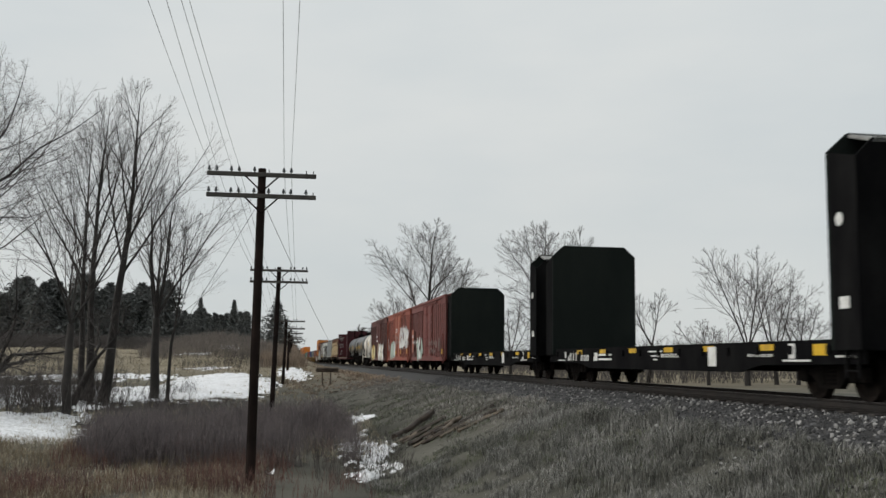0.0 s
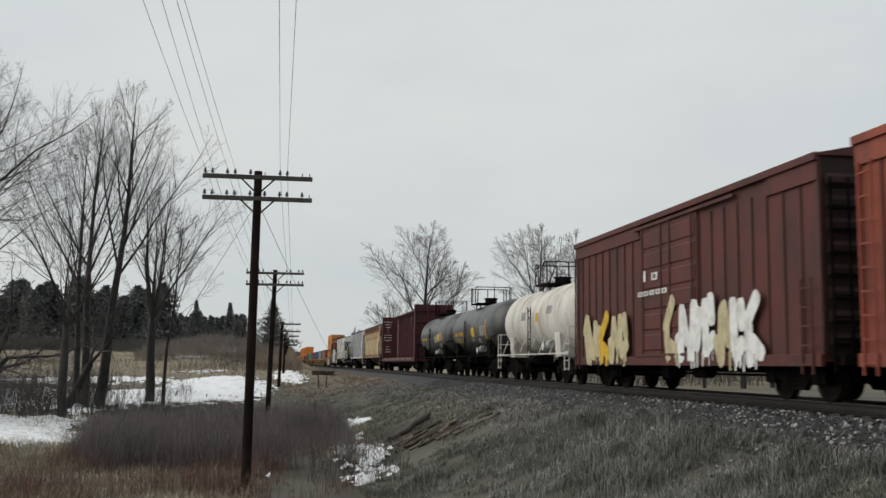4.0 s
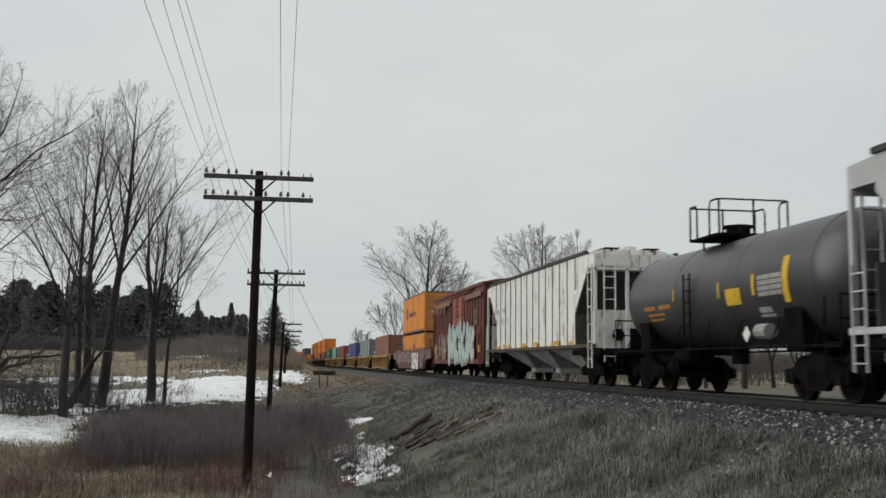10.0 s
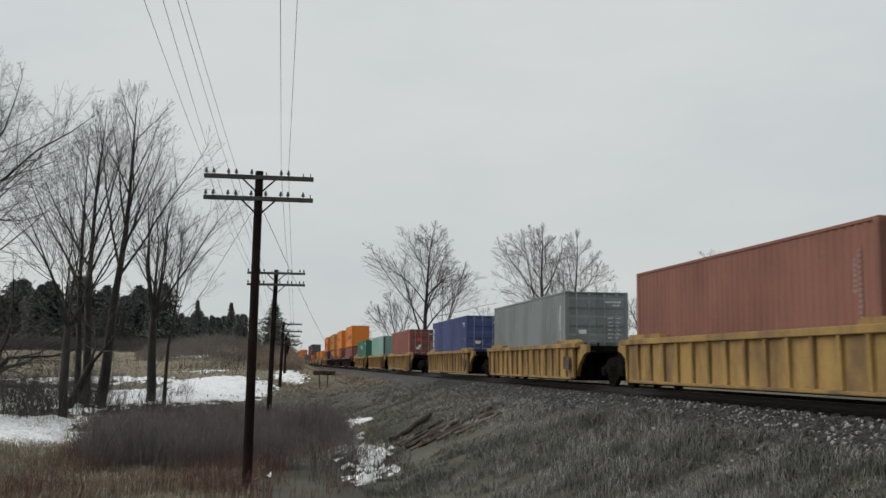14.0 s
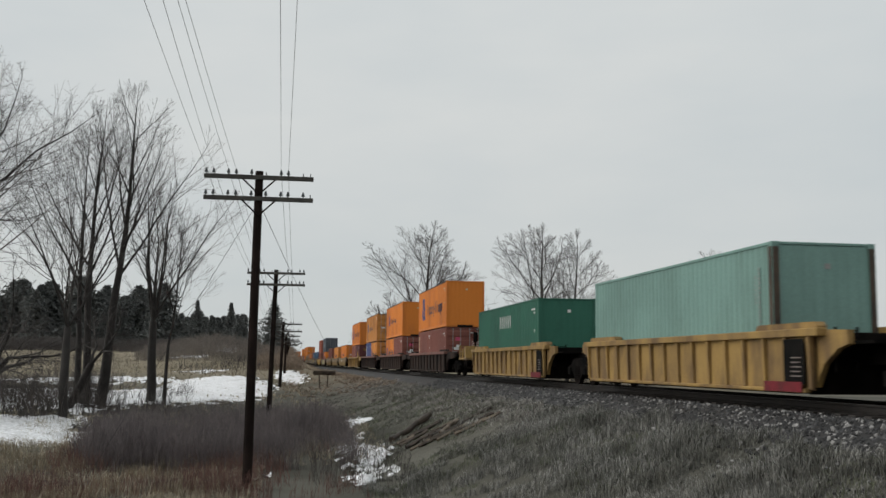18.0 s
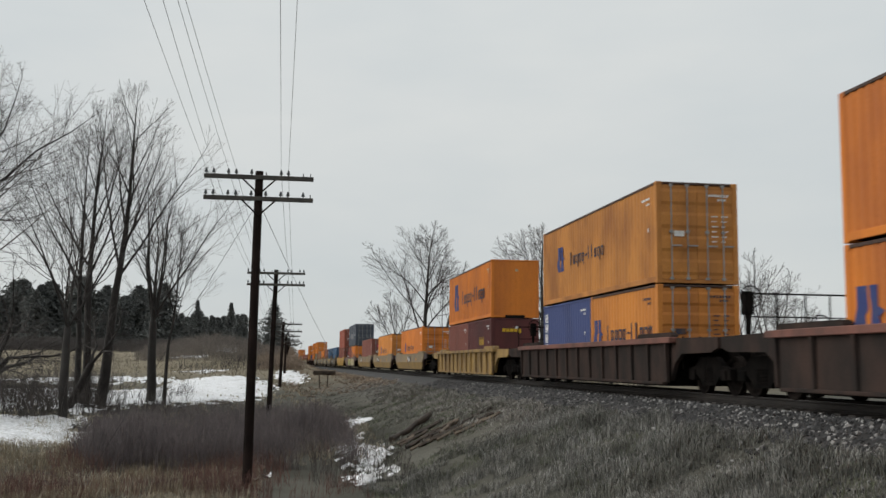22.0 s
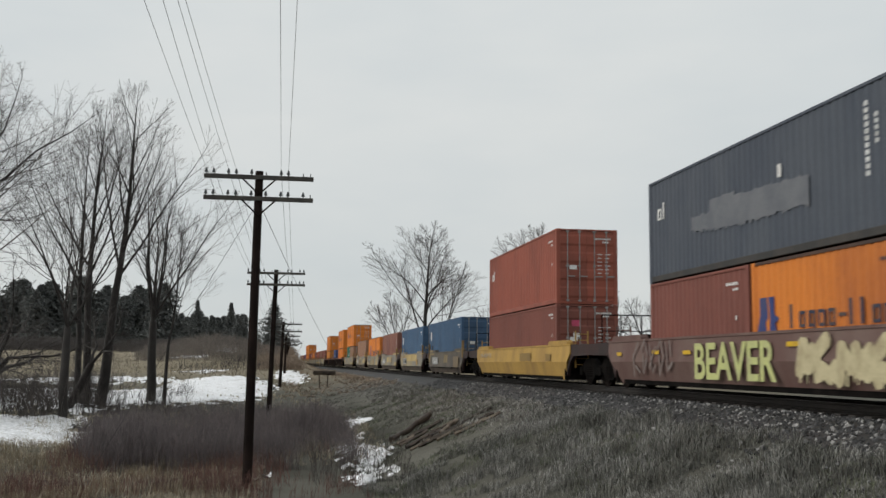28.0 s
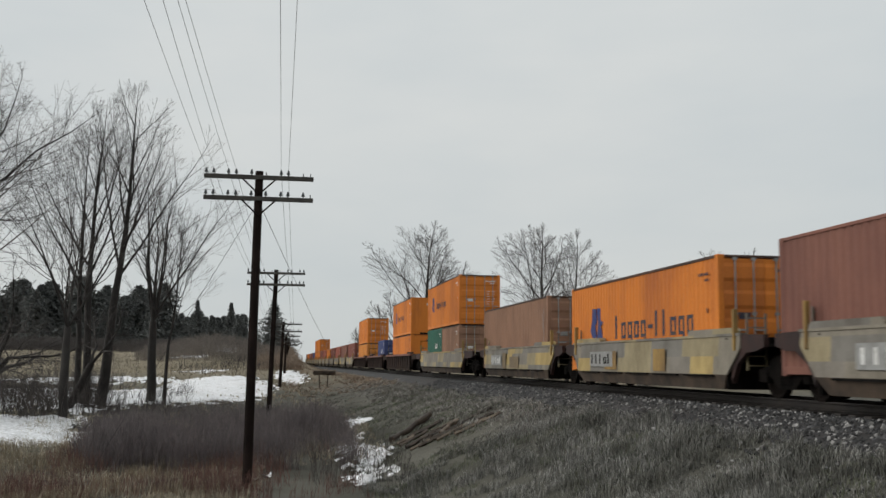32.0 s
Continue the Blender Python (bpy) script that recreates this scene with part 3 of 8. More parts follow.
def graffiti(parent, x, y0, y1, z0, z1, fills, seed, letters=6, edge="paint_ink", fat=0.17, cloud=None):
    """Sprayed abstract letter bodies, fat strokes over an outline and, where given, a cloud of paint behind."""
    rr = random.Random(seed)
    w, h = (y1 - y0) / letters, z1 - z0
    layers = {}
    depth = x - 0.004
    count = 0
    if cloud:
        bm = layers.setdefault((cloud, "cloud"), bmesh.new())
        n = 26
        prism(bm, [((y0 + y1) / 2 + math.cos(6.283 * k / n) * (y1 - y0) * 0.53 / max(abs(math.cos(6.283 * k / n)), abs(math.sin(6.283 * k / n))) ** 0.8 * rr.uniform(0.9, 1.05),
                    (z0 + z1) / 2 + math.sin(6.283 * k / n) * h * 0.5 / max(abs(math.cos(6.283 * k / n)), abs(math.sin(6.283 * k / n))) ** 0.8 * rr.uniform(0.86, 1.06)) for k in range(n)], 0, depth - 0.001, depth)
    for i in range(letters):
        shape = STROKES[rr.randrange(len(STROKES))]
        tilt, jz = rr.uniform(-0.12, 0.12), rr.uniform(-0.05, 0.05) * h
        left = y1 - w * (i + 0.04)
        fill = fills[rr.randrange(len(fills))]

        def at(u, v):
            return (left - (u + tilt * (v - 0.5)) * w * 0.94, z0 + jz + (0.06 + 0.88 * v) * h)
        if fat > 0.115:
            # swollen letters: pale halo, dark outline and fill along one skeleton
            skeleton = [tuple(c + rr.uniform(-0.06, 0.06) for c in q) for q in shape]
            rings = ((("paint_white", 0.335), (edge, 0.29)) if edge else ()) + ((fill, 0.22 if edge else 0.25),)
            for level, (mat, wide) in enumerate(rings):
                for u0, v0, u1, v1 in skeleton:
                    count += 1
                    stroke(layers.setdefault((mat, "fill" if mat == fill else "edge"), bmesh.new()), at(u0, v0), at(u1, v1), wide * w * (0.9 + 0.6 * fat), depth - 0.004 * level - 0.00005 * count)
            if edge:
                for u0, v0, u1, v1 in skeleton[:2]:
                    count += 1
                    uc, vc = (u0 + u1) / 2 + rr.uniform(-0.1, 0.1), (v0 + v1) / 2
                    stroke(layers.setdefault((edge, "inner"), bmesh.new()), at(uc, vc), at(uc + rr.uniform(-0.2, 0.2), vc + rr.uniform(0.12, 0.3)), 0.028 * w, depth - 0.013 - 0.00005 * count)
            for k in range(4 if not edge else 1):
                # paint that ran
                count += 1
                u = rr.uniform(0.0, 1.0)
                stroke(layers.setdefault((fill, "fill"), bmesh.new()), at(u, rr.uniform(0.1, 0.35)), at(u, rr.uniform(-0.16, 0.02)), rr.uniform(0.02, 0.06) * w, depth - 0.001 - 0.00005 * count)
            continue
        for u0, v0, u1, v1 in shape:
            u0, v0, u1, v1 = (c + rr.uniform(-0.05, 0.05) for c in (u0, v0, u1, v1))
            stroke(layers.setdefault((fill, "fill"), bmesh.new()), at(u0, v0), at(u1, v1), fat * w * 0.6, depth - 0.006 - 0.0001 * i)
    for (mat, role), bm in layers.items():
        ob = part("graffiti", bm, mat, parent, "sprayed abstract letter shapes in " + mat.replace("paint_", "") + " paint")
        ob["kind"] = "stuff"


def lettering(parent, text, x, y, z, size, mat, fat=0.0, wide=1.0, label="stencilled figures "):
    """Readable marks on a side that faces -x; y is where the writing starts, running to -y."""
    cu = bpy.data.curves.new("lettering", "FONT")
    cu.body, cu.size, cu.extrude, cu.offset = text, size, 0.003, fat
    cu.materials.append(M[mat])
    ob = new("lettering", cu)
    ob.parent = parent
    ob.matrix_basis = Matrix(((0, 0, -1, x), (-wide, 0, 0, y), (0, 1, 0, z), (0, 0, 0, 1)))
    ob["label"] = label + text
    return ob


def ladder_frame(bm, at, u0, u1, v0, v1, rungs, w=0.045, d=0.035):
    """One welded ladder: flat stiles and rungs; at(u, v, depth) gives a place."""
    us = [u0, u0 + w, u1 - w, u1]
    vs = [v0]
    for k in range(rungs):
        mid = v0 + (v1 - v0) * (k + 0.5) / rungs
        vs += [mid - 0.014, mid + 0.014]
    vs.append(v1)
    cells = {(i, j) for i in (0, 2) for j in range(len(vs) - 1)} | {(1, j) for j in range(1, len(vs) - 1, 2)}
    grid = {}

    def vert(i, j, k):
        if (i, j, k) not in grid:
            grid[i, j, k] = bm.verts.new(at(us[i], vs[j], d * k))
        return grid[i, j, k]
    for i, j in cells:
        bm.faces.new([vert(a, b, 0) for a, b in ((i, j), (i + 1, j), (i + 1, j + 1), (i, j + 1))])
        bm.faces.new([vert(a, b, 1) for a, b in ((i, j), (i, j + 1), (i + 1, j + 1), (i + 1, j))])
        for (di, dj), (a, b) in (((-1, 0), ((i, j), (i, j + 1))), ((1, 0), ((i + 1, j + 1), (i + 1, j))), ((0, -1), ((i + 1, j), (i, j))), ((0, 1), ((i, j + 1), (i + 1, j + 1)))):
            if (i + di, j + dj) not in cells:
                bm.faces.new((vert(*a, 0), vert(*b, 0), vert(*b, 1), vert(*a, 1)))


def ladder(parent, x, y0, y1, z0, z1, mat, along_y=True, rungs=6):
    """Two stiles and rungs; along the side (along_y) or across an end at the place y0."""
    bm = bmesh.new()
    if along_y:
        ladder_frame(bm, lambda u, v, d: (x - d, u, v), y0, y1, z0, z1, rungs)
    else:
        ladder_frame(bm, lambda u, v, d: (u, y0 - d, v), x, x + 0.42, z0, z1, rungs)
    return part("ladder", bm, mat, parent)


# containers ------------------------------------------------------------
def corrugated(length, lo, hi, mat, deep=0.036):
    """A folded steel wall in the plane x = 0, folds outward to -x."""
    n = max(2, round(length / 0.278))
    p = length / n
    pts = []
    for i in range(n):
        y = i * p
        pts += [(-deep, y), (-deep, y + 0.26 * p), (0.0, y + 0.5 * p), (0.0, y + 0.76 * p)]
    pts += [(-deep, length), (0.04, length), (0.04, 0.0)]
    bm = bmesh.new()
    prism(bm, pts, 2, lo, hi)
    return bm_mesh("side_wall", bm, mat)


def door_mesh(w, lo, hi, mat, ribs):
    bm = bmesh.new()
    outline = [(0.05, lo), (0.0, lo)]
    if ribs:
        for k in range(4):
            z = lo + (hi - lo) * (k + 0.5) / 4.0
            h = (hi - lo) * 0.085
            outline += [(0.0, z - h), (-0.028, z - h * 0.6), (-0.028, z + h * 0.6), (0.0, z + h)]
    outline += [(0.0, hi), (0.05, hi)]
    prism(bm, outline, 0, -w / 2, w / 2)
    return bm_mesh("door", bm, mat)


def lock_mesh(lo, hi):
    bm = bmesh.new()
    rod(bm, (0, 0, lo), (0, 0, hi), 0.019, 6)
    for z in (lo + 0.04, hi - 0.04, (lo + hi) / 2):
        box(bm, -0.05, 0.05, -0.02, 0.04, z - 0.035, z + 0.035)
    box(bm, -0.02, 0.30, -0.03, -0.005, lo + 0.95, lo + 0.99)
    return bm_mesh("locking_bar", bm, "paint_grey")


def casting_mesh(mat):
    bm = bmesh.new()
    box(bm, -0.09, 0.09, -0.09, 0.09, 0, 0.118, 0.012)
    return bm_mesh("corner_casting", bm, mat)


def bar_mesh(key, x, y, z, mat):
    def make():
        bm = bmesh.new()
        box(bm, 0, x, 0, y, 0, z, 0.008)
        return bm_mesh(key, bm, mat)
    return shared((key, round(x, 3), round(y, 3), round(z, 3), mat), make)


def roof_mesh(L, mat):
    def make():
        bm = bmesh.new()
        n = max(4, round(L / 0.5))
        for i in range(n):
            y = 0.12 + (L - 0.24) * i / n
            box(bm, -1.13, 1.13, y + 0.03, y + (L - 0.24) / n - 0.03, 0.0, 0.018)
        box(bm, -1.16, 1.16, 0.1, L - 0.1, -0.02, 0.004)
        return bm_mesh("roof", bm, mat)
    return shared(("roof", round(L, 2), mat), make)


def container(place, z, L, H, mat, label, doors=True, mark=None, word=None, ribs=True, group="containers on the train"):
    c = thing("shipping_container", label, "container", group)
    lo, hi = 0.10, H - 0.075
    side = shared(("side", round(L, 2), round(H, 2), mat), lambda: corrugated(L - 0.30, lo, hi, mat))
    left = put("side_wall", side, c, pose(-1.168, 0.15, 0))
    put("side_wall", side, c, pose(1.168, L - 0.15, 0, 0, 0, 180))
    end = shared(("end", round(H, 2), mat), lambda: corrugated(2.438 - 0.30, lo, hi, mat, 0.008))
    put("end_wall", end, c, pose(1.069 * -1, L - 0.045, 0, 0, 0, -90))
    front = None
    if doors:
        dm = shared(("door", round(H, 2), mat, ribs), lambda: door_mesh(1.06, lo + 0.03, hi - 0.02, mat, ribs))
        lm = shared(("lock", round(H, 2)), lambda: lock_mesh(0.10, H - 0.06))
        for s in (-1, 1):
            d = put("door", dm, c, pose(0.536 * s, 0.04, 0))
            for o in (-0.24, 0.24):
                put("locking_bar", lm, d, pose(o, -0.045, 0), "galvanised locking bar")
    else:
        front = put("end_wall", end, c, pose(1.069, 0.045, 0, 0, 0, 90))
    post = bar_mesh("corner_post", 0.15, 0.15, H - 0.2, mat)
    cast = shared(("cast", mat), lambda: casting_mesh(mat))
    for x in (-1.219, 1.069):
        for y in (0.0, L - 0.15):
            put("corner_post", post, c, pose(x, y, 0.1))
    for x in (-1.13, 1.13):
        for y in (0.088, L - 0.088):
            for zz in (0.0, H - 0.118):
                put("corner_casting", cast, c, pose(x, y, zz))
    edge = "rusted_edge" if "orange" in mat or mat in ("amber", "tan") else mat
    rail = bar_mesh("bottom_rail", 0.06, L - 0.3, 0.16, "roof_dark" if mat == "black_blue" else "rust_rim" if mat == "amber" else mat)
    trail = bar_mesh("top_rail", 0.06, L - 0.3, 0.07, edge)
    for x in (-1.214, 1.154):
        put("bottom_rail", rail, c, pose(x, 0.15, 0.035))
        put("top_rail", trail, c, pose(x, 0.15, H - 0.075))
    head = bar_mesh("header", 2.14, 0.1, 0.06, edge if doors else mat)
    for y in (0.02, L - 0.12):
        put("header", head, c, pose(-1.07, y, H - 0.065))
        put("end_sill", bar_mesh("end_sill", 2.14, 0.1, 0.11, mat), c, pose(-1.07, y, 0.01))
    put("roof", roof_mesh(L, mat), c, pose(0, 0, H - 0.06))
    bm = bmesh.new()
    box(bm, -1.15, 1.15, 0.1, L - 0.1, 0.05, 0.12)
    put("floor", shared(("cfloor", round(L, 2)), lambda: bm_mesh("floor", bm, "running_gear")), c)
    xs = -1.206
    if word:
        kind, paint = word
        big = kind.endswith("_big")
        kind = kind.replace("_big", "")
        if kind == "logo":
            y = L * 0.80
            put_logo(left, xs, *((y - 0.15, H * 0.27, H * 0.80, 1.5) if big else (y - 0.15, H * 0.40, H * 0.72, 0.95)))
            slabs("lettering", left, xs + 1.168, [(a - 0.15, b - 0.15, p, q) for a, b, p, q in word_bars(*((L * 0.655, L * 0.135, H * 0.37, H * 0.63) if big else (L * 0.70, L * 0.385, H * 0.45, H * 0.61)), "tsdsd-ttsds")], paint, 0.004, "dark painted name, letters as bars")
        elif kind == "logo20":
            put_logo(left, xs, L * 0.885 - 0.15, H * 0.32, H * 0.69, 0.95)
            slabs("lettering", left, xs + 1.168, [(a - 0.15, b - 0.15, p, q) for a, b, p, q in word_bars(L * 0.735, L * 0.02 + 0.3, H * 0.42, H * 0.61, "tsdss-ttsds")], paint, 0.004, "dark painted name, letters as bars")
        elif kind == "low":
            put_logo(left, xs, *((L * 0.76, H * 0.37, H * 0.71, 1.3) if big else (L * 0.76, H * 0.39, H * 0.64, 0.9)))
            slabs("lettering", left, xs + 1.168, [(a - 0.15, b - 0.15, p, q) for a, b, p, q in word_bars(*((L * 0.625, L * 0.12, H * 0.35, H * 0.60) if big else (L * 0.68, L * 0.37, H * 0.42, H * 0.58)), "tsdsd-ttsds")], paint, 0.004, "dark painted name, letters as bars")
        elif kind == "plain":
            slabs("lettering", left, xs + 1.168, [(a - 0.15, b - 0.15, p, q) for a, b, p, q in word_bars(L * 0.59, L * 0.39, H * 0.64, H * 0.83, "tttttt")], paint, 0.004, "painted name, letters as bars")
        elif kind == "upright":
            items = []
            for k in range(4):
                za = H * (0.30 + 0.15 * k)
                items += [(L - 0.75, L - 0.62, za, za + 0.33), (L - 0.53, L - 0.40, za, za + 0.33), (L - 0.62, L - 0.53, za + 0.12, za + 0.2)]
            slabs("lettering", left, xs + 1.168, items, paint, 0.004, "name in upright letters, as bars")
        elif kind == "corner":
            slabs("lettering", left, xs + 1.168, [(a, b, p, q) for a, b, p, q in word_bars(L - 0.75, L - 1.5, H * 0.60, H * 0.76, "st")], paint, 0.004, "small painted mark, as bars")
        elif kind == "label":
            slabs("label_plate", left, xs + 1.168, [(L - 1.2, L - 0.82, H * 0.60, H * 0.80)], paint, 0.004, "white label plate")
        elif kind == "small":
            slabs("lettering", left, xs + 1.168, [(a, b, p, q) for a, b, p, q in word_bars(L * 0.36 + 0.6, L * 0.36 - 0.6, H * 0.50, H * 0.66, "tstst")], paint, 0.004, "painted name, letters as bars")
    if mark:
        # the code and weight columns near the leading end, as plain bars
        items = [(0.42 + 0.09 * k, 0.48 + 0.09 * k, H * 0.84, H * 0.84 + 0.07) for k in range(7)] + [(0.42 + 0.09 * k, 0.48 + 0.09 * k, H * 0.79, H * 0.79 + 0.06) for k in range(3)]
        items += [(0.50, 0.56, H * 0.52, H * 0.52 + 0.12)]
        if L > 10 and not word and 0.45 < z < 1.0:
            # upright code columns instead
            items = [(0.46, 0.51, H * 0.36 + 0.105 * k, H * 0.36 + 0.105 * k + 0.075) for k in range(13)] + [(0.64, 0.68, H * 0.54 + 0.095 * k, H * 0.54 + 0.095 * k + 0.065) for k in range(7)]
        slabs("code_stencil", left, xs + 1.168, items, mark, 0.004, "identity codes as plain bars")
        if doors:
            items = [(0.34 + 0.09 * k, 0.40 + 0.09 * k, H * 0.86, H * 0.86 + 0.07) for k in range(7)] + [(0.62 + 0.09 * k, 0.68 + 0.09 * k, H * 0.82, H * 0.82 + 0.06) for k in range(3)]
            items += [(0.42, 0.62 - 0.05 * (k % 2), H * (0.66 - 0.05 * k), H * (0.66 - 0.05 * k) + 0.03) for k in range(6)]
            items += [(0.72, 0.92 - 0.04 * (k % 3), H * (0.66 - 0.05 * k), H * (0.66 - 0.05 * k) + 0.03) for k in range(6)]
            items += [(-0.70, -0.40, H * 0.46, H * 0.46 + 0.16)]
            if mat == "oxide":
                end_slabs("door_label", c, 0.0, [(-0.62, -0.30, H * 0.68, H * 0.77)], "paint_pink", 0.004, "pink label on the door")
                end_slabs("door_sign", c, 0.0, [(-0.56, -0.28, H * 0.52, H * 0.58)], "paint_white", 0.004, "white sign on the door")
            end_slabs("door_stencil", c, 0.038 - 0.04, items, mark, 0.004, "identity codes as plain bars")
        else:
            # No recess is cut: a near-black plate paints the tunnel's shade.
            end_slabs("floor_slot", c, 0.018, [(-0.5, 0.5, 0.0, 0.135)], "dark_gap", 0.012, "dark plate painting the shade of the tunnel recess under the floor")
            end_slabs("end_stencil", c, 0.036, [(0.02, 0.16, H * 0.80, H * 0.80 + 0.12)], mark, 0.006, "small mark on the end wall")
    return moving(c, place, z)


def put_logo(parent, xs, y, z0, z1, w=0.62):
    """A blue badge of two leaning blades."""
    bm = bmesh.new()
    h = z1 - z0
    x = xs + 1.168
    prism(bm, [(y + w * 0.5, z0 + 0.25 * h), (y + w * 0.30, z0), (y + 0.02, z0), (y + w * 0.1, z0 + 0.42 * h), (y - 0.02, z0 + 0.55 * h), (y + w * 0.02, z1), (y + w * 0.36, z1), (y + w * 0.36, z0 + 0.6 * h)], 0, x - 0.004, x)
    prism(bm, [(y - 0.05, z0), (y - w * 0.5, z0), (y - w * 0.34, z0 + 0.4 * h), (y - w * 0.55, z0 + 0.5 * h), (y - w * 0.32, z0 + 0.6 * h), (y - w * 0.32, z1), (y - 0.05, z1), (y - w * 0.12, z0 + 0.52 * h)], 0, x - 0.004, x)
    return part("logo", bm, "paint_navy", parent, "blue painted badge")


# well cars -------------------------------------------------------------
def well_car(p0, p1, mat, style, label, extra=None, joined=False, group="well cars of the train"):
    """A low container car: deep sides between two end platforms over the trucks."""
    L = p1 - p0
    car = thing("well_car", label, "railway wagon", group)
    top, bot, half = (1.68, 0.2, 1.5) if style == "deep" else (1.44, 0.16, 1.5)
    for s in (-1, 1):
        bm = bmesh.new()
        x = half * s
        if style == "ribbed":
            box(bm, min(x, x - 0.03 * s), max(x, x - 0.03 * s), 0.7, L - 0.7, bot + 0.1, top - 0.06)
            side = part("side_plate", bm, mat, car)
            n = max(8, round((L - 1.4) / (1.38 if extra == "wide" else 0.94)))
            rib = shared(("rib", mat, top), lambda: rib_mesh(bot, top, mat))
            for i in range(n + 1):
                put("rib", rib, side, pose(x, 0.72 + (L - 1.44) * i / n, 0, 0, 0, 0 if s < 0 else 180))
            bm = bmesh.new()
            box(bm, x - 0.12, x + 0.12, 0.35, L - 0.35, top - 0.16, top, 0.015)
            part("top_chord", bm, "rust_rim" if mat == "dark_well" else mat, car, "rusty red top chord" if mat == "dark_well" else "")
            bm = bmesh.new()
            box(bm, x - 0.09, x + 0.06, 0.9, L - 0.9, bot + 0.03, bot + 0.11, 0.015)
            part("bottom_chord", bm, mat, car)
        else:
            fold = 0.80 if mat not in ("weathered_well", "grimy_well") else 0.50
            tuck = 0.17 if mat not in ("weathered_well", "grimy_well") else 0.10

            def edge_y(z):
                return 0.25 if z > top - 0.35 else 0.25 + 0.95 * (top - 0.35 - z) / (top - 0.35 - bot)
            # Brown wells: one paint, dustier above; ochre below also paints in how light falls.
            for name, lower, upper, paint, note in (("side_plate", (fold, 0.0), (top, 0.07), mat, ""), ("lower_side", (bot, tuck), (fold, 0.0), "well_ochre" if mat == "brown_well" else "rust_sill" if mat in ("weathered_well", "grimy_well") else mat, "lower side folded inwards")):
                bm = bmesh.new()
                za, zb = lower[0], upper[0]
                zs = [za, top - 0.35, zb] if za < top - 0.35 < zb else [za, zb]
                outline = []
                for z in zs:
                    off = lower[1] + (upper[1] - lower[1]) * (z - za) / (zb - za)
                    outline.append((z, off, edge_y(z)))
                rows = [[bm.verts.new((x - s * (off + deep), yy, z)) for yy in (e, L - e) for deep in (0.0, 0.05)] for z, off, e in outline]
                for a, b in zip(rows, rows[1:]):
                    for q in ((0, 2), (2, 3), (3, 1), (1, 0)):
                        bm.faces.new((a[q[0]], a[q[1]], b[q[1]], b[q[0]]))
                bm.faces.new((rows[0][0], rows[0][2], rows[0][3], rows[0][1]))
                bm.faces.new((rows[-1][0], rows[-1][1], rows[-1][3], rows[-1][2]))
                part(name, bm, paint, car, note)
            bm = bmesh.new()
            prism(bm, [(x - 0.04 * s, top), (x - 0.20 * s, top), (x - 0.20 * s, top - 0.09), (x - 0.04 * s, top - 0.06)], 1, 0.2, L - 0.2)
            part("top_chord", bm, mat, car)
            if mat in ("weathered_well", "grimy_well"):
                for k in range(5):
                    bm = bmesh.new()
                    ya = 1.3 + (L - 2.6) * (k + 0.1) / 5
                    box(bm, min(x - 0.02 * s, x + 0.06 * s), max(x - 0.02 * s, x + 0.06 * s), ya, ya + (L - 2.6) * 0.16, fold - 0.05, fold - 0.01)
                    part("step_ledge", bm, "dark_gap", car, "dark step ledge along the foot")
                for ya in (0.45, L - 0.55):
                    bm = bmesh.new()
                    box(bm, min(x, x - 0.12 * s), max(x, x - 0.12 * s), ya, ya + 0.08, top - 0.4, top + 0.55, 0.012)
                    part("corner_handhold", bm, "yellow_well", car, "yellow upright at the well's corner")
    bm = bmesh.new()
    box(bm, -1.4, 1.4, 1.5, L - 1.5, bot, bot + 0.12)
    part("well_floor", bm, "running_gear", car)
    for near in (True, False):
        a = 0.9 if near else L - 0.9
        d = -1 if near else 1
        bm = bmesh.new()
        box(bm, -1.35, 1.35, min(a, a + d * 0.5), max(a, a + d * 0.5), 0.95, top - 0.08, 0.02)
        prism(bm, [(-0.55, 0.75), (0.55, 0.75), (0.55, 1.15), (-0.55, 1.15)], 1, min(a, a + d * 2.4), max(a, a + d * 2.4))
        box(bm, -1.3, 1.3, min(a + d * 0.4, a + d * 1.9), max(a + d * 0.4, a + d * 1.9), 1.12, 1.18)
        part("end_platform", bm, "running_gear", car)
        bm = bmesh.new()
        box(bm, -1.44, 1.44, min(a, a - d * 0.08), max(a, a - d * 0.08), bot, top - 0.1)
        part("end_wall", bm, "running_gear", car)
        out = 0.55 if joined and style == "ribbed" else (joined / 2 - 0.12) if joined else 2.3
        for s in (-1, 1):
            bm = bmesh.new()
            e0 = 0.75 if near else L - 0.75
            prism(bm, [(e0, top - 0.02), (e0 + d * (out + 0.6), top - 0.06), (e0 + d * (out + 0.6), 1.12), (e0 + d * (out + 0.2), 1.02), (e0 + d * 0.75, 1.0), (e0 + d * 0.3, 0.75), (e0, 0.3)], 0, min(s * 1.30, s * 1.42), max(s * 1.30, s * 1.42))
            part("end_cheek", bm, "dark_brown" if style == "smooth" else mat, car)
        if not joined and mat != "yellow_well" and (not near or style == "deep"):
            bm = bmesh.new()
            yy = a + d * 1.9
            for x in (-1.25, -0.6, 0.1, 0.7, 1.25):
                rod(bm, (x, yy, 1.15), (x, yy, 2.32), 0.022, 5)
            rod(bm, (-1.25, yy, 2.32), (1.25, yy, 2.32), 0.022, 5)
            rod(bm, (-1.25, yy, 1.8), (1.25, yy, 1.8), 0.016, 5)
            part("end_railing", bm, "running_gear", car)
        bm = bmesh.new()
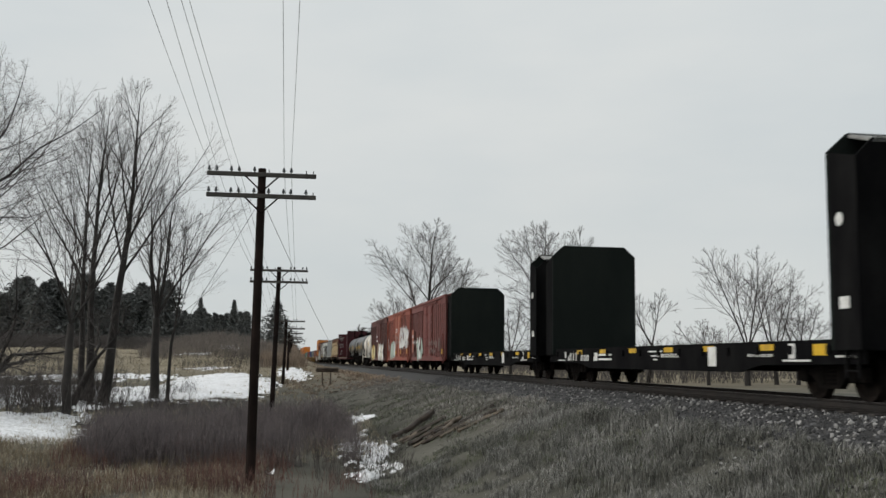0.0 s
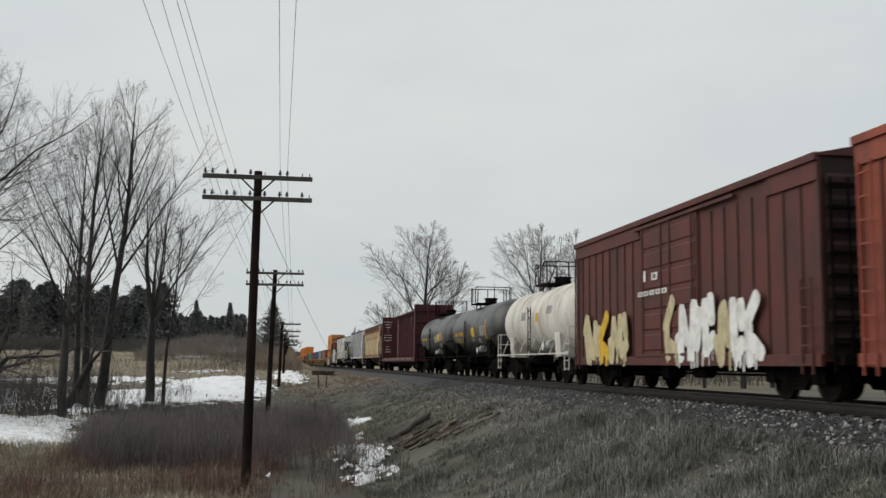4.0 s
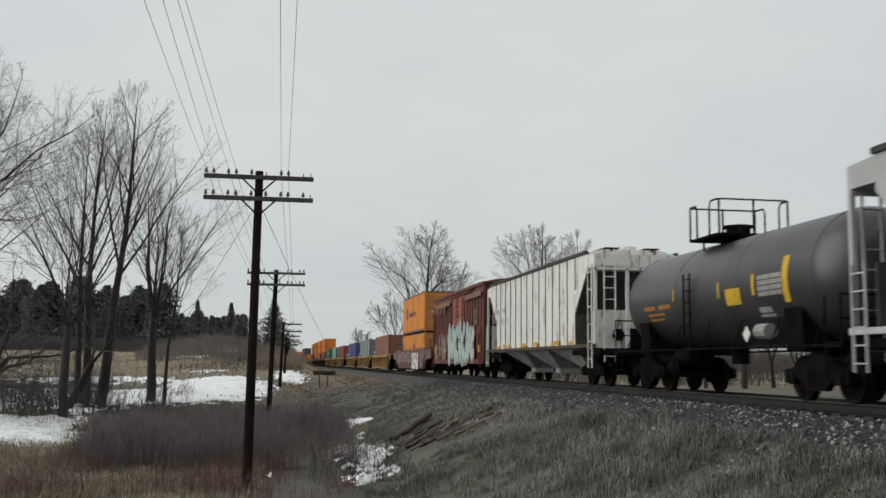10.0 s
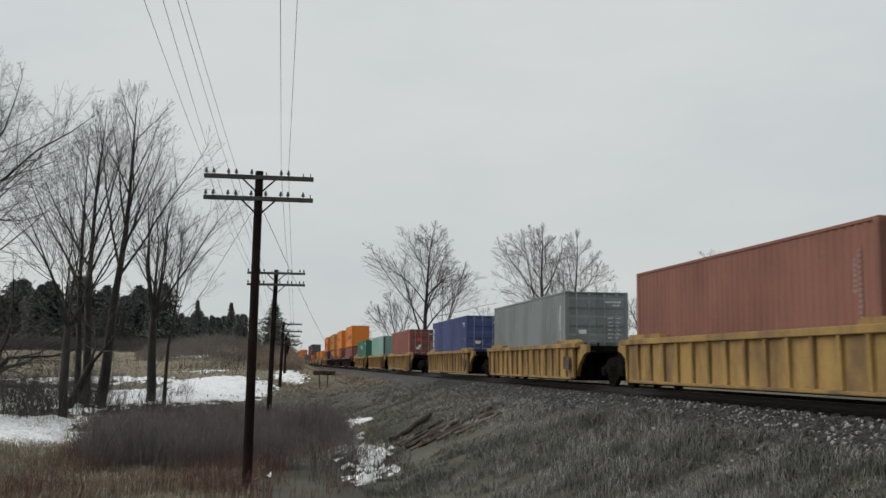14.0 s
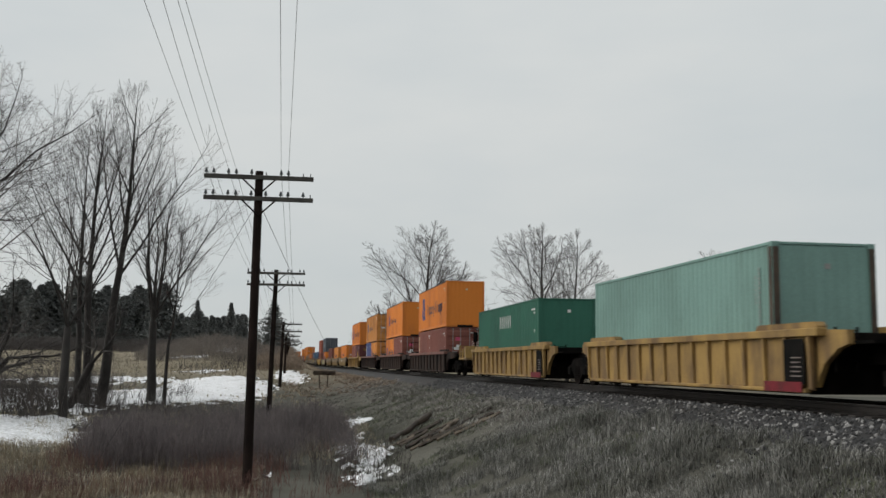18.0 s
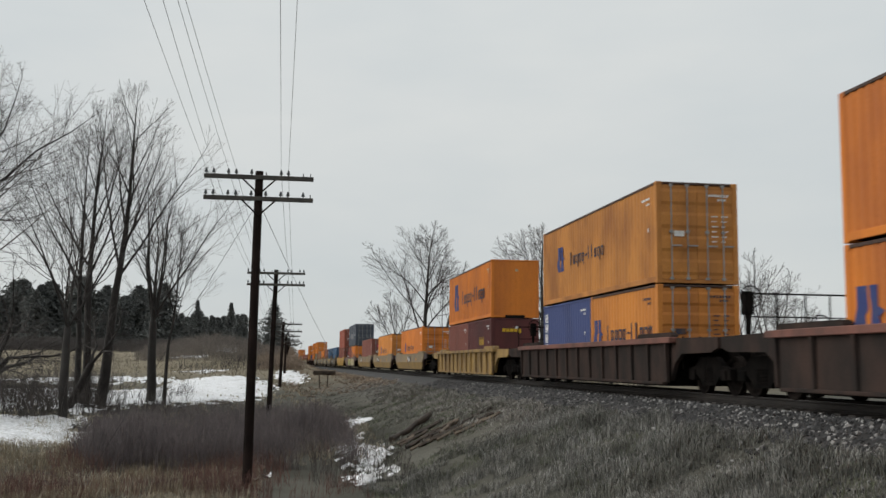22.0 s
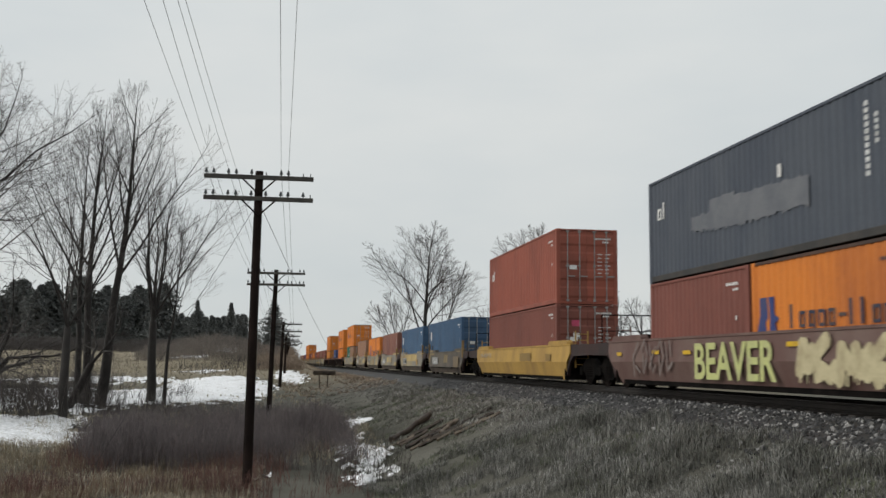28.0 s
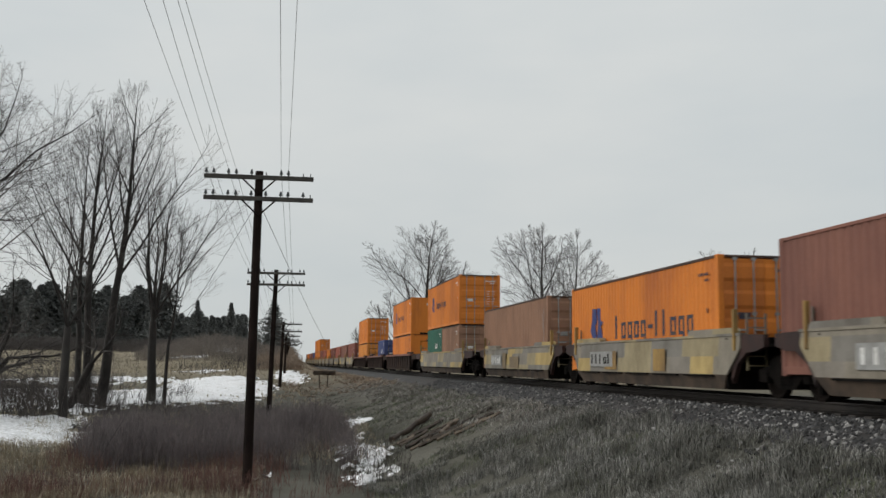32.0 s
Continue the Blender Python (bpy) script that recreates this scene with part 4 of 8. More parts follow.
        ladder_frame(bm, lambda u, v, e: (u, a + d * 0.55 - e, v), -1.25, -0.75, 0.6, top + (0.02 if style == "ribbed" else 0.45), 6)
        part("ladder", bm, "running_gear" if style == "ribbed" else mat, car)
        bm = bmesh.new()
        ya, yb = (a - 0.3, a + 2.2) if near else (a - 2.2, a + 0.3)
        prism(bm, [(ya, top), (yb, top), (yb, top + 0.05), (yb - 0.1, top + 0.13), (ya + 0.1, top + 0.13), (ya, top + 0.05)], 0, -1.46, -1.24)
        part("guide_plate", bm, mat, car)
        bm = bmesh.new()
        prism(bm, [(ya, top), (yb, top), (yb, top + 0.05), (yb - 0.1, top + 0.13), (ya + 0.1, top + 0.13), (ya, top + 0.05)], 0, 1.24, 1.46)
        part("guide_plate", bm, mat, car)
        if joined:
            if near:
                truck(car, -joined / 2)
        else:
            truck(car, a + d * 1.75)
            bm = bmesh.new()
            c = a + d * 1.5
            hub = 2.45 if near and extra == "wide" else 1.55
            box(bm, 0.0, 0.25, c - 0.12, c + 0.12, hub - 0.45, hub + 0.15, 0.02)
            rod(bm, (0.12, c, 1.15), (0.12, c, hub), 0.06, 6)
            gear = part("brake_housing", bm, "running_gear", car, "hand brake housing on its stand")
            bm = bmesh.new()
            for k in range(16):
                a0, a1 = 6.2832 * k / 16, 6.2832 * (k + 1) / 16
                rod(bm, (0.12 + 0.28 * math.cos(a0), c - 0.2, hub + 0.28 * math.sin(a0)), (0.12 + 0.28 * math.cos(a1), c - 0.2, hub + 0.28 * math.sin(a1)), 0.018, 5)
            for k in range(3):
                rod(bm, (0.12, c - 0.17, hub), (0.12 + 0.28 * math.cos(2.09 * k), c - 0.2, hub + 0.28 * math.sin(2.09 * k)), 0.014, 5)
            rod(bm, (0.12, c - 0.2, hub), (0.12, c, hub), 0.03, 6)
            part("brake_wheel", bm, "running_gear", gear, "spoked hand brake wheel")
    if not joined:
        couplers(car, -1.9, L + 1.9)
    return moving(car, p0), L, top, half


def rib_mesh(bot, top, mat):
    bm = bmesh.new()
    prism(bm, [(0.02, bot + 0.08), (-0.055, bot + 0.12), (-0.10, top - 0.10), (0.02, top - 0.06)], 1, -0.055, 0.055)
    return bm_mesh("rib", bm, mat)


# box cars ---------------------------------------------------------------
def box_car(p0, p1, mat, label, door=(0.36, 0.62), pale=None, plug=True):
    L = p1 - p0
    car = thing("box_car", label, "railway wagon", "box cars of the train")
    half, z0, z1 = 1.55, 0.80, 4.79
    d0, d1 = L * door[0], L * door[1]
    bm = bmesh.new()
    box(bm, -half + 0.06, half - 0.06, 0.08, L - 0.08, z0, z1)
    body = part("body", bm, mat, car)
    for s in (-1, 1):
        bm = bmesh.new()
        n = 0
        # Posts are coloured dark to paint in the shadow each rib throws.
        rib = shared(("post", "box"), lambda: post_mesh(z0 + 0.12, z1 - 0.42, "box_seam_shade"))
        for seg in ((0.05, d0 - 0.1), (d1 + 0.1, L - 0.05)):
            k = max(3, round((seg[1] - seg[0]) / 0.72))
            for i in range(k + 1):
                put("side_post", rib, body, pose(s * (half - 0.06), seg[0] + (seg[1] - seg[0]) * i / k, 0, 0, 0, 0 if s < 0 else 180))
        box(bm, s * half - 0.06, s * half + 0.06, 0.02, L - 0.02, z1 - 0.14, z1 + 0.02, 0.01)
        part("eave_rail", bm, mat, car)
        for ya, yb in ((0.04, d0 - (d1 - d0) * 0.95), (d1 + 0.15, L - 0.04)):
            bm = bmesh.new()
            box(bm, min(s * half, s * (half - 0.08)), max(s * half, s * (half - 0.08)), ya, yb, z1 - 0.52, z1 - 0.14, 0.008)
            part("side_band", bm, mat, body, "plain plate under the eaves")
        bm = bmesh.new()
        box(bm, s * half - 0.05, s * half + 0.05, 0.02, L - 0.02, z0 - 0.10, z0 + 0.14, 0.01)
        part("side_sill", bm, mat, car)
        bm = bmesh.new()
        xx = s * (half + 0.01)
        w = 0.05
        box(bm, min(xx, xx - s * 0.08), max(xx, xx - s * 0.08), d0 - 0.05, d1, z0 + 0.2, z1 - 0.28, 0.01)
        dr = part("sliding_door", bm, pale or mat, body, "plug door with pressed horizontal panels")
        for k in range(6):
            pan = bmesh.new()
            za = z0 + 0.28 + (z1 - z0 - 0.62) * k / 6
            zb = za + (z1 - z0 - 0.62) / 6 - 0.09
            prism(pan, [(xx - s * 0.005, za), (xx + s * 0.03, za + 0.05), (xx + s * 0.03, zb - 0.05), (xx - s * 0.005, zb)], 1, d0 + 0.05, d1 - 0.1)
            part("door_panel", pan, pale or mat, dr)
        for y in (d0 + 0.18, d0 + (d1 - d0) * 0.42, d0 + (d1 - d0) * 0.58, d1 - 0.25):
            rd = bmesh.new()
            rod(rd, (xx + s * 0.05, y, z0 + 0.15), (xx + s * 0.05, y, z1 - 0.3), 0.022, 5)
            part("door_rod", rd, mat, dr)
        for za in (z0 + 0.14, z1 - 0.29):
            tr = bmesh.new()
            box(tr, min(xx, xx + s * 0.07), max(xx, xx + s * 0.07), d0 - 2.2, d1 + 0.4, za, za + 0.075)
            part("door_track", tr, mat, body)
    bm = bmesh.new()
    prism(bm, [(-half, z1), (-half * 0.5, z1 + 0.16), (0, z1 + 0.21), (half * 0.5, z1 + 0.16), (half, z1), (half, z1 - 0.04), (-half, z1 - 0.04)], 1, 0.0, L)
    roof = part("roof", bm, mat, car)
    for i in range(13):
        bm = bmesh.new()
        y = 0.4 + (L - 0.8) * i / 12
        prism(bm, [(-half, z1 + 0.02), (-half * 0.5, z1 + 0.19), (0, z1 + 0.24), (half * 0.5, z1 + 0.19), (half, z1 + 0.02), (half, z1 - 0.02), (-half, z1 - 0.02)], 1, y - 0.04, y + 0.04)
        part("roof_seam", bm, mat, roof)
    for y, d in ((0.08, -1), (L - 0.08, 1)):
        bm = bmesh.new()
        box(bm, -half + 0.1, half - 0.1, min(y, y + d * 0.012), max(y, y + d * 0.012), z0 + 0.05, z1 - 0.05)
        plate = part("end_plate", bm, "dark_brown", body, "dark brown ribbed end")
        for k in range(8):
            bm = bmesh.new()
            za = z0 + 0.25 + k * 0.44
            prism(bm, [(y, za), (y + d * 0.10, za + 0.09), (y + d * 0.10, za + 0.20), (y, za + 0.30)], 0, -half + 0.18, half - 0.18)
            part("end_rib", bm, "dark_brown", plate)
        for x in (-half + 0.02, half - 0.12):
            bm = bmesh.new()
            box(bm, x, x + 0.10, min(y - d * 0.08, y + d * 0.03), max(y - d * 0.08, y + d * 0.03), z0, z1)
            part("corner_post", bm, mat, car)
        bm = bmesh.new()
        box(bm, -1.3, 1.3, min(y, y + d * 0.35), max(y, y + d * 0.35), 0.72, 0.95, 0.02)
        part("end_sill", bm, "running_gear", car)
        bm = bmesh.new()
        box(bm, -1.0, 1.0, min(y + d * 0.1, y + d * 0.55), max(y + d * 0.1, y + d * 0.55), 1.22, 1.26)
        part("crossover_step", bm, "running_gear", car)
    ladder(car, -half - 0.06, 0.22, 0.66, 0.55, 2.4, mat, True, 5)
    ladder(car, -half - 0.06, L - 0.66, L - 0.22, 0.55, 4.3, mat, True, 9)
    ladder(car, -1.4, -0.1, 0, 0.6, 4.3, "running_gear", False, 9)
    bm = bmesh.new()
    box(bm, -0.35, 0.35, 0.3, L - 0.3, 0.55, 0.86)
    for i in range(7):
        y = 2.2 + (L - 4.4) * i / 6
        box(bm, -1.45, 1.45, y - 0.08, y + 0.08, 0.62, 0.87)
    part("underframe", bm, "running_gear", car)
    bm = bmesh.new()
    rod(bm, (-0.8, L * 0.42, 0.55), (-0.8, L * 0.42 + 0.8, 0.55), 0.17, 10)
    box(bm, -1.1, -0.7, L * 0.55, L * 0.55 + 0.5, 0.35, 0.7, 0.02)
    rod(bm, (-0.7, 2.5, 0.5), (-0.7, L - 2.5, 0.5), 0.03, 5)
    part("brake_gear", bm, "running_gear", car)
    truck(car, 2.0)
    truck(car, L - 2.0)
    couplers(car, 0.0, L)
    return moving(car, p0), L, half


def post_mesh(z0, z1, mat):
    bm = bmesh.new()
    prism(bm, [(0.0, -0.026), (-0.04, -0.014), (-0.04, 0.014), (0.0, 0.026)], 2, z0, z1)
    return bm_mesh("side_post", bm, mat)


# covered hoppers --------------------------------------------------------
def hopper_car(p0, p1, mat, label, ribs=17, striped=False):
    L = p1 - p0
    car = thing("covered_hopper", label, "railway wagon", "hopper cars of the train")
    half, z0, z1 = 1.58, 1.36, 4.40
    e = 0.98
    bm = bmesh.new()
    prism(bm, [(e, z1), (L - e, z1), (L - e, z1 - 0.68), (L - e - 1.35, z0 + 1.1), (L - e - 1.35, z0), (e + 1.35, z0), (e + 1.35, z0 + 1.1), (e, z1 - 0.68)], 0, -half, half)
    body = part("body", bm, mat, car)
    for a, d in ((e, 1), (L - e, -1)):
        bm = bmesh.new()
        prism(bm, [(a - d * 0.05, z1 - 0.6), (a + d * 1.36, z0 + 1.0), (a + d * 1.36, z0), (a + d * 1.30, z0), (a + d * 1.30, z0 + 1.05), (a - d * 0.05, z1 - 0.66)], 0, -half + 0.02, half - 0.02)
        part("slope_sheet", bm, "slope_sheet", body, "dirty sloping end sheet, overhang shade painted into its colour")
        bm = bmesh.new()
        box(bm, -half + 0.1, half - 0.1, min(a - d * 0.2, a - d * 0.25), max(a - d * 0.2, a - d * 0.25), z0 - 0.1, z0 + 1.15)
        part("end_screen", bm, "slope_sheet" if not striped else mat, body, "low end plate")
    # Striped car: thin posts whose dark colour includes their own shadow side.
    pm = "seam_shade" if striped else mat
    post = shared(("hpost", pm), lambda: hopper_post(z0 + 0.02, z1 - 0.05, pm, 0.4 if striped else 1.0))
    short = shared(("hpost_s", pm), lambda: hopper_post(z1 - 1.15, z1 - 0.05, pm, 0.4 if striped else 1.0))
    for s in (-1, 1):
        for i in range(ribs):
            y = e + 0.25 + (L - 2 * e - 0.5) * i / (ribs - 1)
            edge = min(y - e, L - e - y)
            if edge > 1.36:
                put("side_post", post, body, pose(s * half, y, 0, 0, 0, 0 if s < 0 else 180))
            elif edge > 0.5:
                put("side_post", short, body, pose(s * half, y, 0, 0, 0, 0 if s < 0 else 180))
        bm = bmesh.new()
        box(bm, s * half - 0.05, s * half + 0.07, e - 0.05, L - e + 0.05, z1 - 0.03, z1 + 0.09, 0.01)
        part("top_chord", bm, "roof_dark", car, "dark top rail")
        bm = bmesh.new()
        box(bm, s * half - 0.06, s * half + 0.06, 0.1, L - 0.1, z0 - 0.10, z0 + 0.02, 0.01)
        sill = part("side_sill", bm, "rust_sill" if striped else mat, car)
        for i in range(6):
            bm = bmesh.new()
            y = e + 1.8 + (L - 2 * e - 3.6) * i / 5
            box(bm, s * half - 0.03, s * half + 0.03 * s + 0.04, y - 0.22, y + 0.22, z0 + 0.03, z0 + 0.15)
            part("reflector", bm, "paint_yellow", sill, "yellow reflective strip")
    bm = bmesh.new()
    prism(bm, [(-half, z1), (-half * 0.6, z1 + 0.16), (half * 0.6, z1 + 0.16), (half, z1), (half, z1 - 0.05), (-half, z1 - 0.05)], 1, e, L - e)
    part("roof", bm, mat, car)
    bm = bmesh.new()
    box(bm, -0.95, -0.45, e - 0.1, L - e + 0.1, z1 + 0.18, z1 + 0.21)
    box(bm, 0.45, 0.95, e - 0.1, L - e + 0.1, z1 + 0.18, z1 + 0.21)
    for i in range(12):
        y = e + (L - 2 * e) * i / 11
        for x in (-0.7, 0.7):
            box(bm, x - 0.03, x + 0.03, y - 0.02, y + 0.02, z1 + 0.1, z1 + 0.19)
    part("running_board", bm, "running_gear", car)
    for i in range(8):
        bm = bmesh.new()
        y = e + 0.6 + (L - 2 * e - 1.2) * i / 7
        rod(bm, (0, y, z1 + 0.1), (0, y, z1 + 0.30), 0.36, 12)
        part("roof_hatch", bm, mat, car)
    for k in range(3):
        c = L * (0.27 + 0.23 * k)
        bm = bmesh.new()
        w = L * 0.115
        rings = [[bm.verts.new((x, y, z)) for x, y in ((-a, c - b), (a, c - b), (a, c + b), (-a, c + b))] for a, b, z in ((1.45, w, z0), (0.42, 0.34, 0.55), (0.42, 0.34, 0.36))]
        for p, q in zip(rings, rings[1:]):
            for i in range(4):
                bm.faces.new((p[i], p[(i + 1) % 4], q[(i + 1) % 4], q[i]))
        bm.faces.new(rings[0][::-1])
        bm.faces.new(rings[-1])
        part("hopper_bay", bm, "chute_grey" if striped else "dark_brown", car, "sloping discharge chute")
    for y, d in ((e, -1), (L - e, 1)):
        out = 0.12 if d < 0 else L - 0.12
        bm = bmesh.new()
        for x in (-half + 0.04, -0.45, 0.45, half - 0.04):
            box(bm, x - 0.05, x + 0.05, min(out, out - d * 0.1), max(out, out - d * 0.1), z0 - 0.1, z1 - 0.55)
        box(bm, -half, half, min(out, out - d * 0.12), max(out, out - d * 0.12), z1 - 0.62, z1 - 0.50)
        part("end_frame", bm, mat, car)
        bm = bmesh.new()
        prism(bm, [(y, z1 - 0.05), (out, z1 - 0.1), (out, z1 - 0.52), (y, z1 - 0.52)], 0, -half, half)
        part("end_hood", bm, mat, car)
        bm = bmesh.new()
        box(bm, -1.5, 1.5, min(0.0 if d < 0 else L - 2.9, 2.9 if d < 0 else L), max(0.0 if d < 0 else L - 2.9, 2.9 if d < 0 else L), 1.02, 1.2, 0.02)
        box(bm, -0.3, 0.3, min(y, y - d * 3.0), max(y, y - d * 3.0), 0.7, 1.05)
        part("end_platform", bm, "running_gear", car)
        ladder(car, -half - 0.04, min(out - d * 0.1, out - d * 0.55), max(out - d * 0.1, out - d * 0.55), 0.6, 2.5 if d > 0 else z1 - 0.4, mat, True, 6)
        ladder(car, -1.3, out + d * 0.06, 0, 0.8, z1 - 0.3, mat, False, 9)
    truck(car, 2.0)
    truck(car, L - 2.0)
    couplers(car, 0.0, L)
    bm = bmesh.new()
    rod(bm, (-0.6, 0.6, 1.7), (-0.6, 1.5, 1.7), 0.2, 10)
    box(bm, -0.2, 0.3, 0.5, 0.9, 1.2, 1.9, 0.02)
    part("brake_gear", bm, "running_gear", car)
    return moving(car, p0), L, half


def hopper_post(z0, z1, mat, k=1.0):
    bm = bmesh.new()
    prism(bm, [(0.005, -0.05 * k), (-0.075 * k, -0.035 * k), (-0.075 * k, 0.035 * k), (0.005, 0.05 * k)], 2, z0, z1)
    return bm_mesh("side_post", bm, mat)


# tank cars --------------------------------------------------------------
def tank_car(p0, p1, mat, label, white=False, shift=0.0):
    L = p1 - p0
    car = thing("tank_car", label, "railway wagon", "tank cars of the train")
    r, zc = 1.38, 2.52
    bm = bmesh.new()
    prof = [(0.05, 0.15), (0.55, 0.22), (0.95, 0.40), (1.22, 0.66), (1.34, 0.92), (r, 1.2), (r, L - 1.2), (1.34, L - 0.92), (1.22, L - 0.66), (0.95, L - 0.40), (0.55, L - 0.22), (0.05, L - 0.15)]
    lathe(bm, prof, True, 40)
    tank = part("tank", bm, mat, car, "", pose(0, 0, zc), True)
    for y in (1.2, L * 0.36, L * 0.64, L - 1.2):
        b2 = bmesh.new()
        lathe(b2, [(r + 0.002, -0.02), (r + 0.008, -0.015), (r + 0.008, 0.015), (r + 0.002, 0.02)], True, 40)
        part("weld_band", b2, mat, tank, "", pose(0, y, 0), True)
    for y in (2.1, L - 2.1):
        bm = bmesh.new()
        prism(bm, [(-1.25, 1.0), (1.25, 1.0), (1.3, 1.9), (0.9, 1.5), (0, 1.25), (-0.9, 1.5), (-1.3, 1.9)], 1, y - 0.35, y + 0.35)
        part("saddle", bm, mat if white else "running_gear", car)
    bm = bmesh.new()
    for y0, y1 in ((-0.1, 3.2), (L - 3.2, L + 0.1)):
        box(bm, -0.32, 0.32, y0, y1, 0.72, 1.12)
    part("stub_sill", bm, "running_gear", car)
    frame_mat = "tank_white" if white else "running_gear"
    for y, d in ((0, 1), (L, -1)):
        bm = bmesh.new()
        box(bm, -1.5, 1.5, min(y, y + d * 0.6), max(y, y + d * 0.6), 1.06, 1.12)
        part("end_platform", bm, frame_mat, car)
        bm = bmesh.new()
        for x in (-1.45, 1.45):
            rod(bm, (x, y + d * 0.05, 0.5), (x, y + d * 0.05, 2.05), 0.022, 5)
            rod(bm, (x, y + d * 0.6, 0.5), (x, y + d * 0.6, 2.05), 0.022, 5)
            for k in range(4):
                rod(bm, (x, y + d * 0.05, 0.55 + 0.3 * k), (x, y + d * 0.6, 0.55 + 0.3 * k), 0.016, 5)
        rod(bm, (-1.45, y + d * 0.05, 2.05), (1.45, y + d * 0.05, 2.05), 0.022, 5)
        rod(bm, (-1.45, y + d * 0.05, 1.6), (1.45, y + d * 0.05, 1.6), 0.018, 5)
        part("end_railing", bm, frame_mat, car)
    for s in (-1, 1):
        bm = bmesh.new()
        rod(bm, (s * 1.46, 0.3, 1.10), (s * 1.46, L - 0.3, 1.10), 0.03, 6)
        for i in range(7):
            y = 1.0 + (L - 2) * i / 6
            rod(bm, (s * 1.46, y, 1.10), (s * 1.2, y, 1.75), 0.02, 5)
        part("side_handrail", bm, frame_mat, car)
    # platform and the two bent rails over the hatch
    c, w, up = L * 0.5 + shift, 0.88, 0.90
    bm = bmesh.new()
    box(bm, -0.95, 0.95, c - w, c + w, zc + r + 0.04, zc + r + 0.10)
    for y in (c - w * 0.6, c + w * 0.6):
        for x in (-0.7, 0.7):
            rod(bm, (x, y, zc + r - 0.3), (x, y, zc + r + 0.05), 0.03, 5)
    deck = part("top_platform", bm, "running_gear", car)
    base = zc + r + 0.05
    for d in (-1, 1):
        y = c + d * w
        ring = [(-0.95, y - d * 0.5, base), (-0.95, y - d * 0.5, base + up - 0.12), (-0.95, y - d * 0.40, base + up), (-0.95, y - d * 0.08, base + up), (-0.87, y, base + up), (0.87, y, base + up),
                (0.95, y - d * 0.08, base + up), (0.95, y - d * 0.40, base + up), (0.95, y - d * 0.5, base + up - 0.12), (0.95, y - d * 0.5, base)]
        bm = bmesh.new()
        for a, b in zip(ring, ring[1:]):
            rod(bm, a, b, 0.024, 6)
        part("guard_rail", bm, "running_gear", deck, "bent pipe rail with rounded corners")
        for x in (-0.92, 0.0, 0.92):
            bm = bmesh.new()
            rod(bm, (x, y, base), (x, y, base + up), 0.026, 6)
            part("guard_post", bm, "running_gear", deck)
    bm = bmesh.new()
    rod(bm, (0, c, zc + r - 0.05), (0, c, zc + r + 0.34), 0.32, 14)
    rod(bm, (0, c, zc + r + 0.34), (0, c, zc + r + 0.40), 0.38, 14)
    rod(bm, (0.1, c + 0.7, zc + r), (0.1, c + 0.7, zc + r + 0.42), 0.10, 8)
    rod(bm, (-0.2, c - 0.7, zc + r), (-0.2, c - 0.7, zc + r + 0.30), 0.12, 8)
    part("hatch", bm, "running_gear", deck)
    ladder(car, -1.42, c - 0.22, c + 0.22, 1.0, zc + 0.5, "running_gear", True, 7)
    bm = bmesh.new()
    prism(bm, [(L * 0.30, 1.22), (L * 0.30 + 0.17, 1.40), (L * 0.30, 1.58), (L * 0.30 - 0.17, 1.40)], 0, -1.49, -1.475)
    part("hazard_placard", bm, "paint_white", car, "white diamond hazard placard")
    bm = bmesh.new()
    rod(bm, (-1.30, L * 0.30 - 0.75, 1.45), (-1.30, L * 0.30 - 0.25, 1.45), 0.17, 10)
    part("air_reservoir", bm, "paint_grey", car, "grey air reservoir")
    bm = bmesh.new()
    rod(bm, (0, c, 0.75), (0, c, 1.2), 0.22, 12)
    rod(bm, (-0.75, c + 1.2, 0.95), (-0.75, c + 2.2, 0.95), 0.17, 10)
    part("outlet_valve", bm, "running_gear", car)
    truck(car, 1.7)
    truck(car, L - 1.7)
    couplers(car, 0.0, L)
    return moving(car, p0), tank, L


def tank_marks(tank, L, items, mat, label=""):
    """Patches (y0, y1, angle0, angle1 in degrees above the middle height) that lie on the curved left side."""
    bm = bmesh.new()
    r = 1.386
    for y0, y1, a0, a1 in items:
        n = 4
        cols = []
        for i in range(n + 1):
            a = radians(a0 + (a1 - a0) * i / n)
            cols.append([bm.verts.new((-k * math.cos(a), y, k * math.sin(a))) for k in (r, r - 0.003) for y in (y0, y1)])
        for p, q in zip(cols, cols[1:]):
            bm.faces.new((p[0], p[1], q[1], q[0]))
            bm.faces.new((p[2], q[2], q[3], p[3]))
    ob = part("markings", bm, mat, tank, label)
    ob["kind"] = "stuff"
    return ob


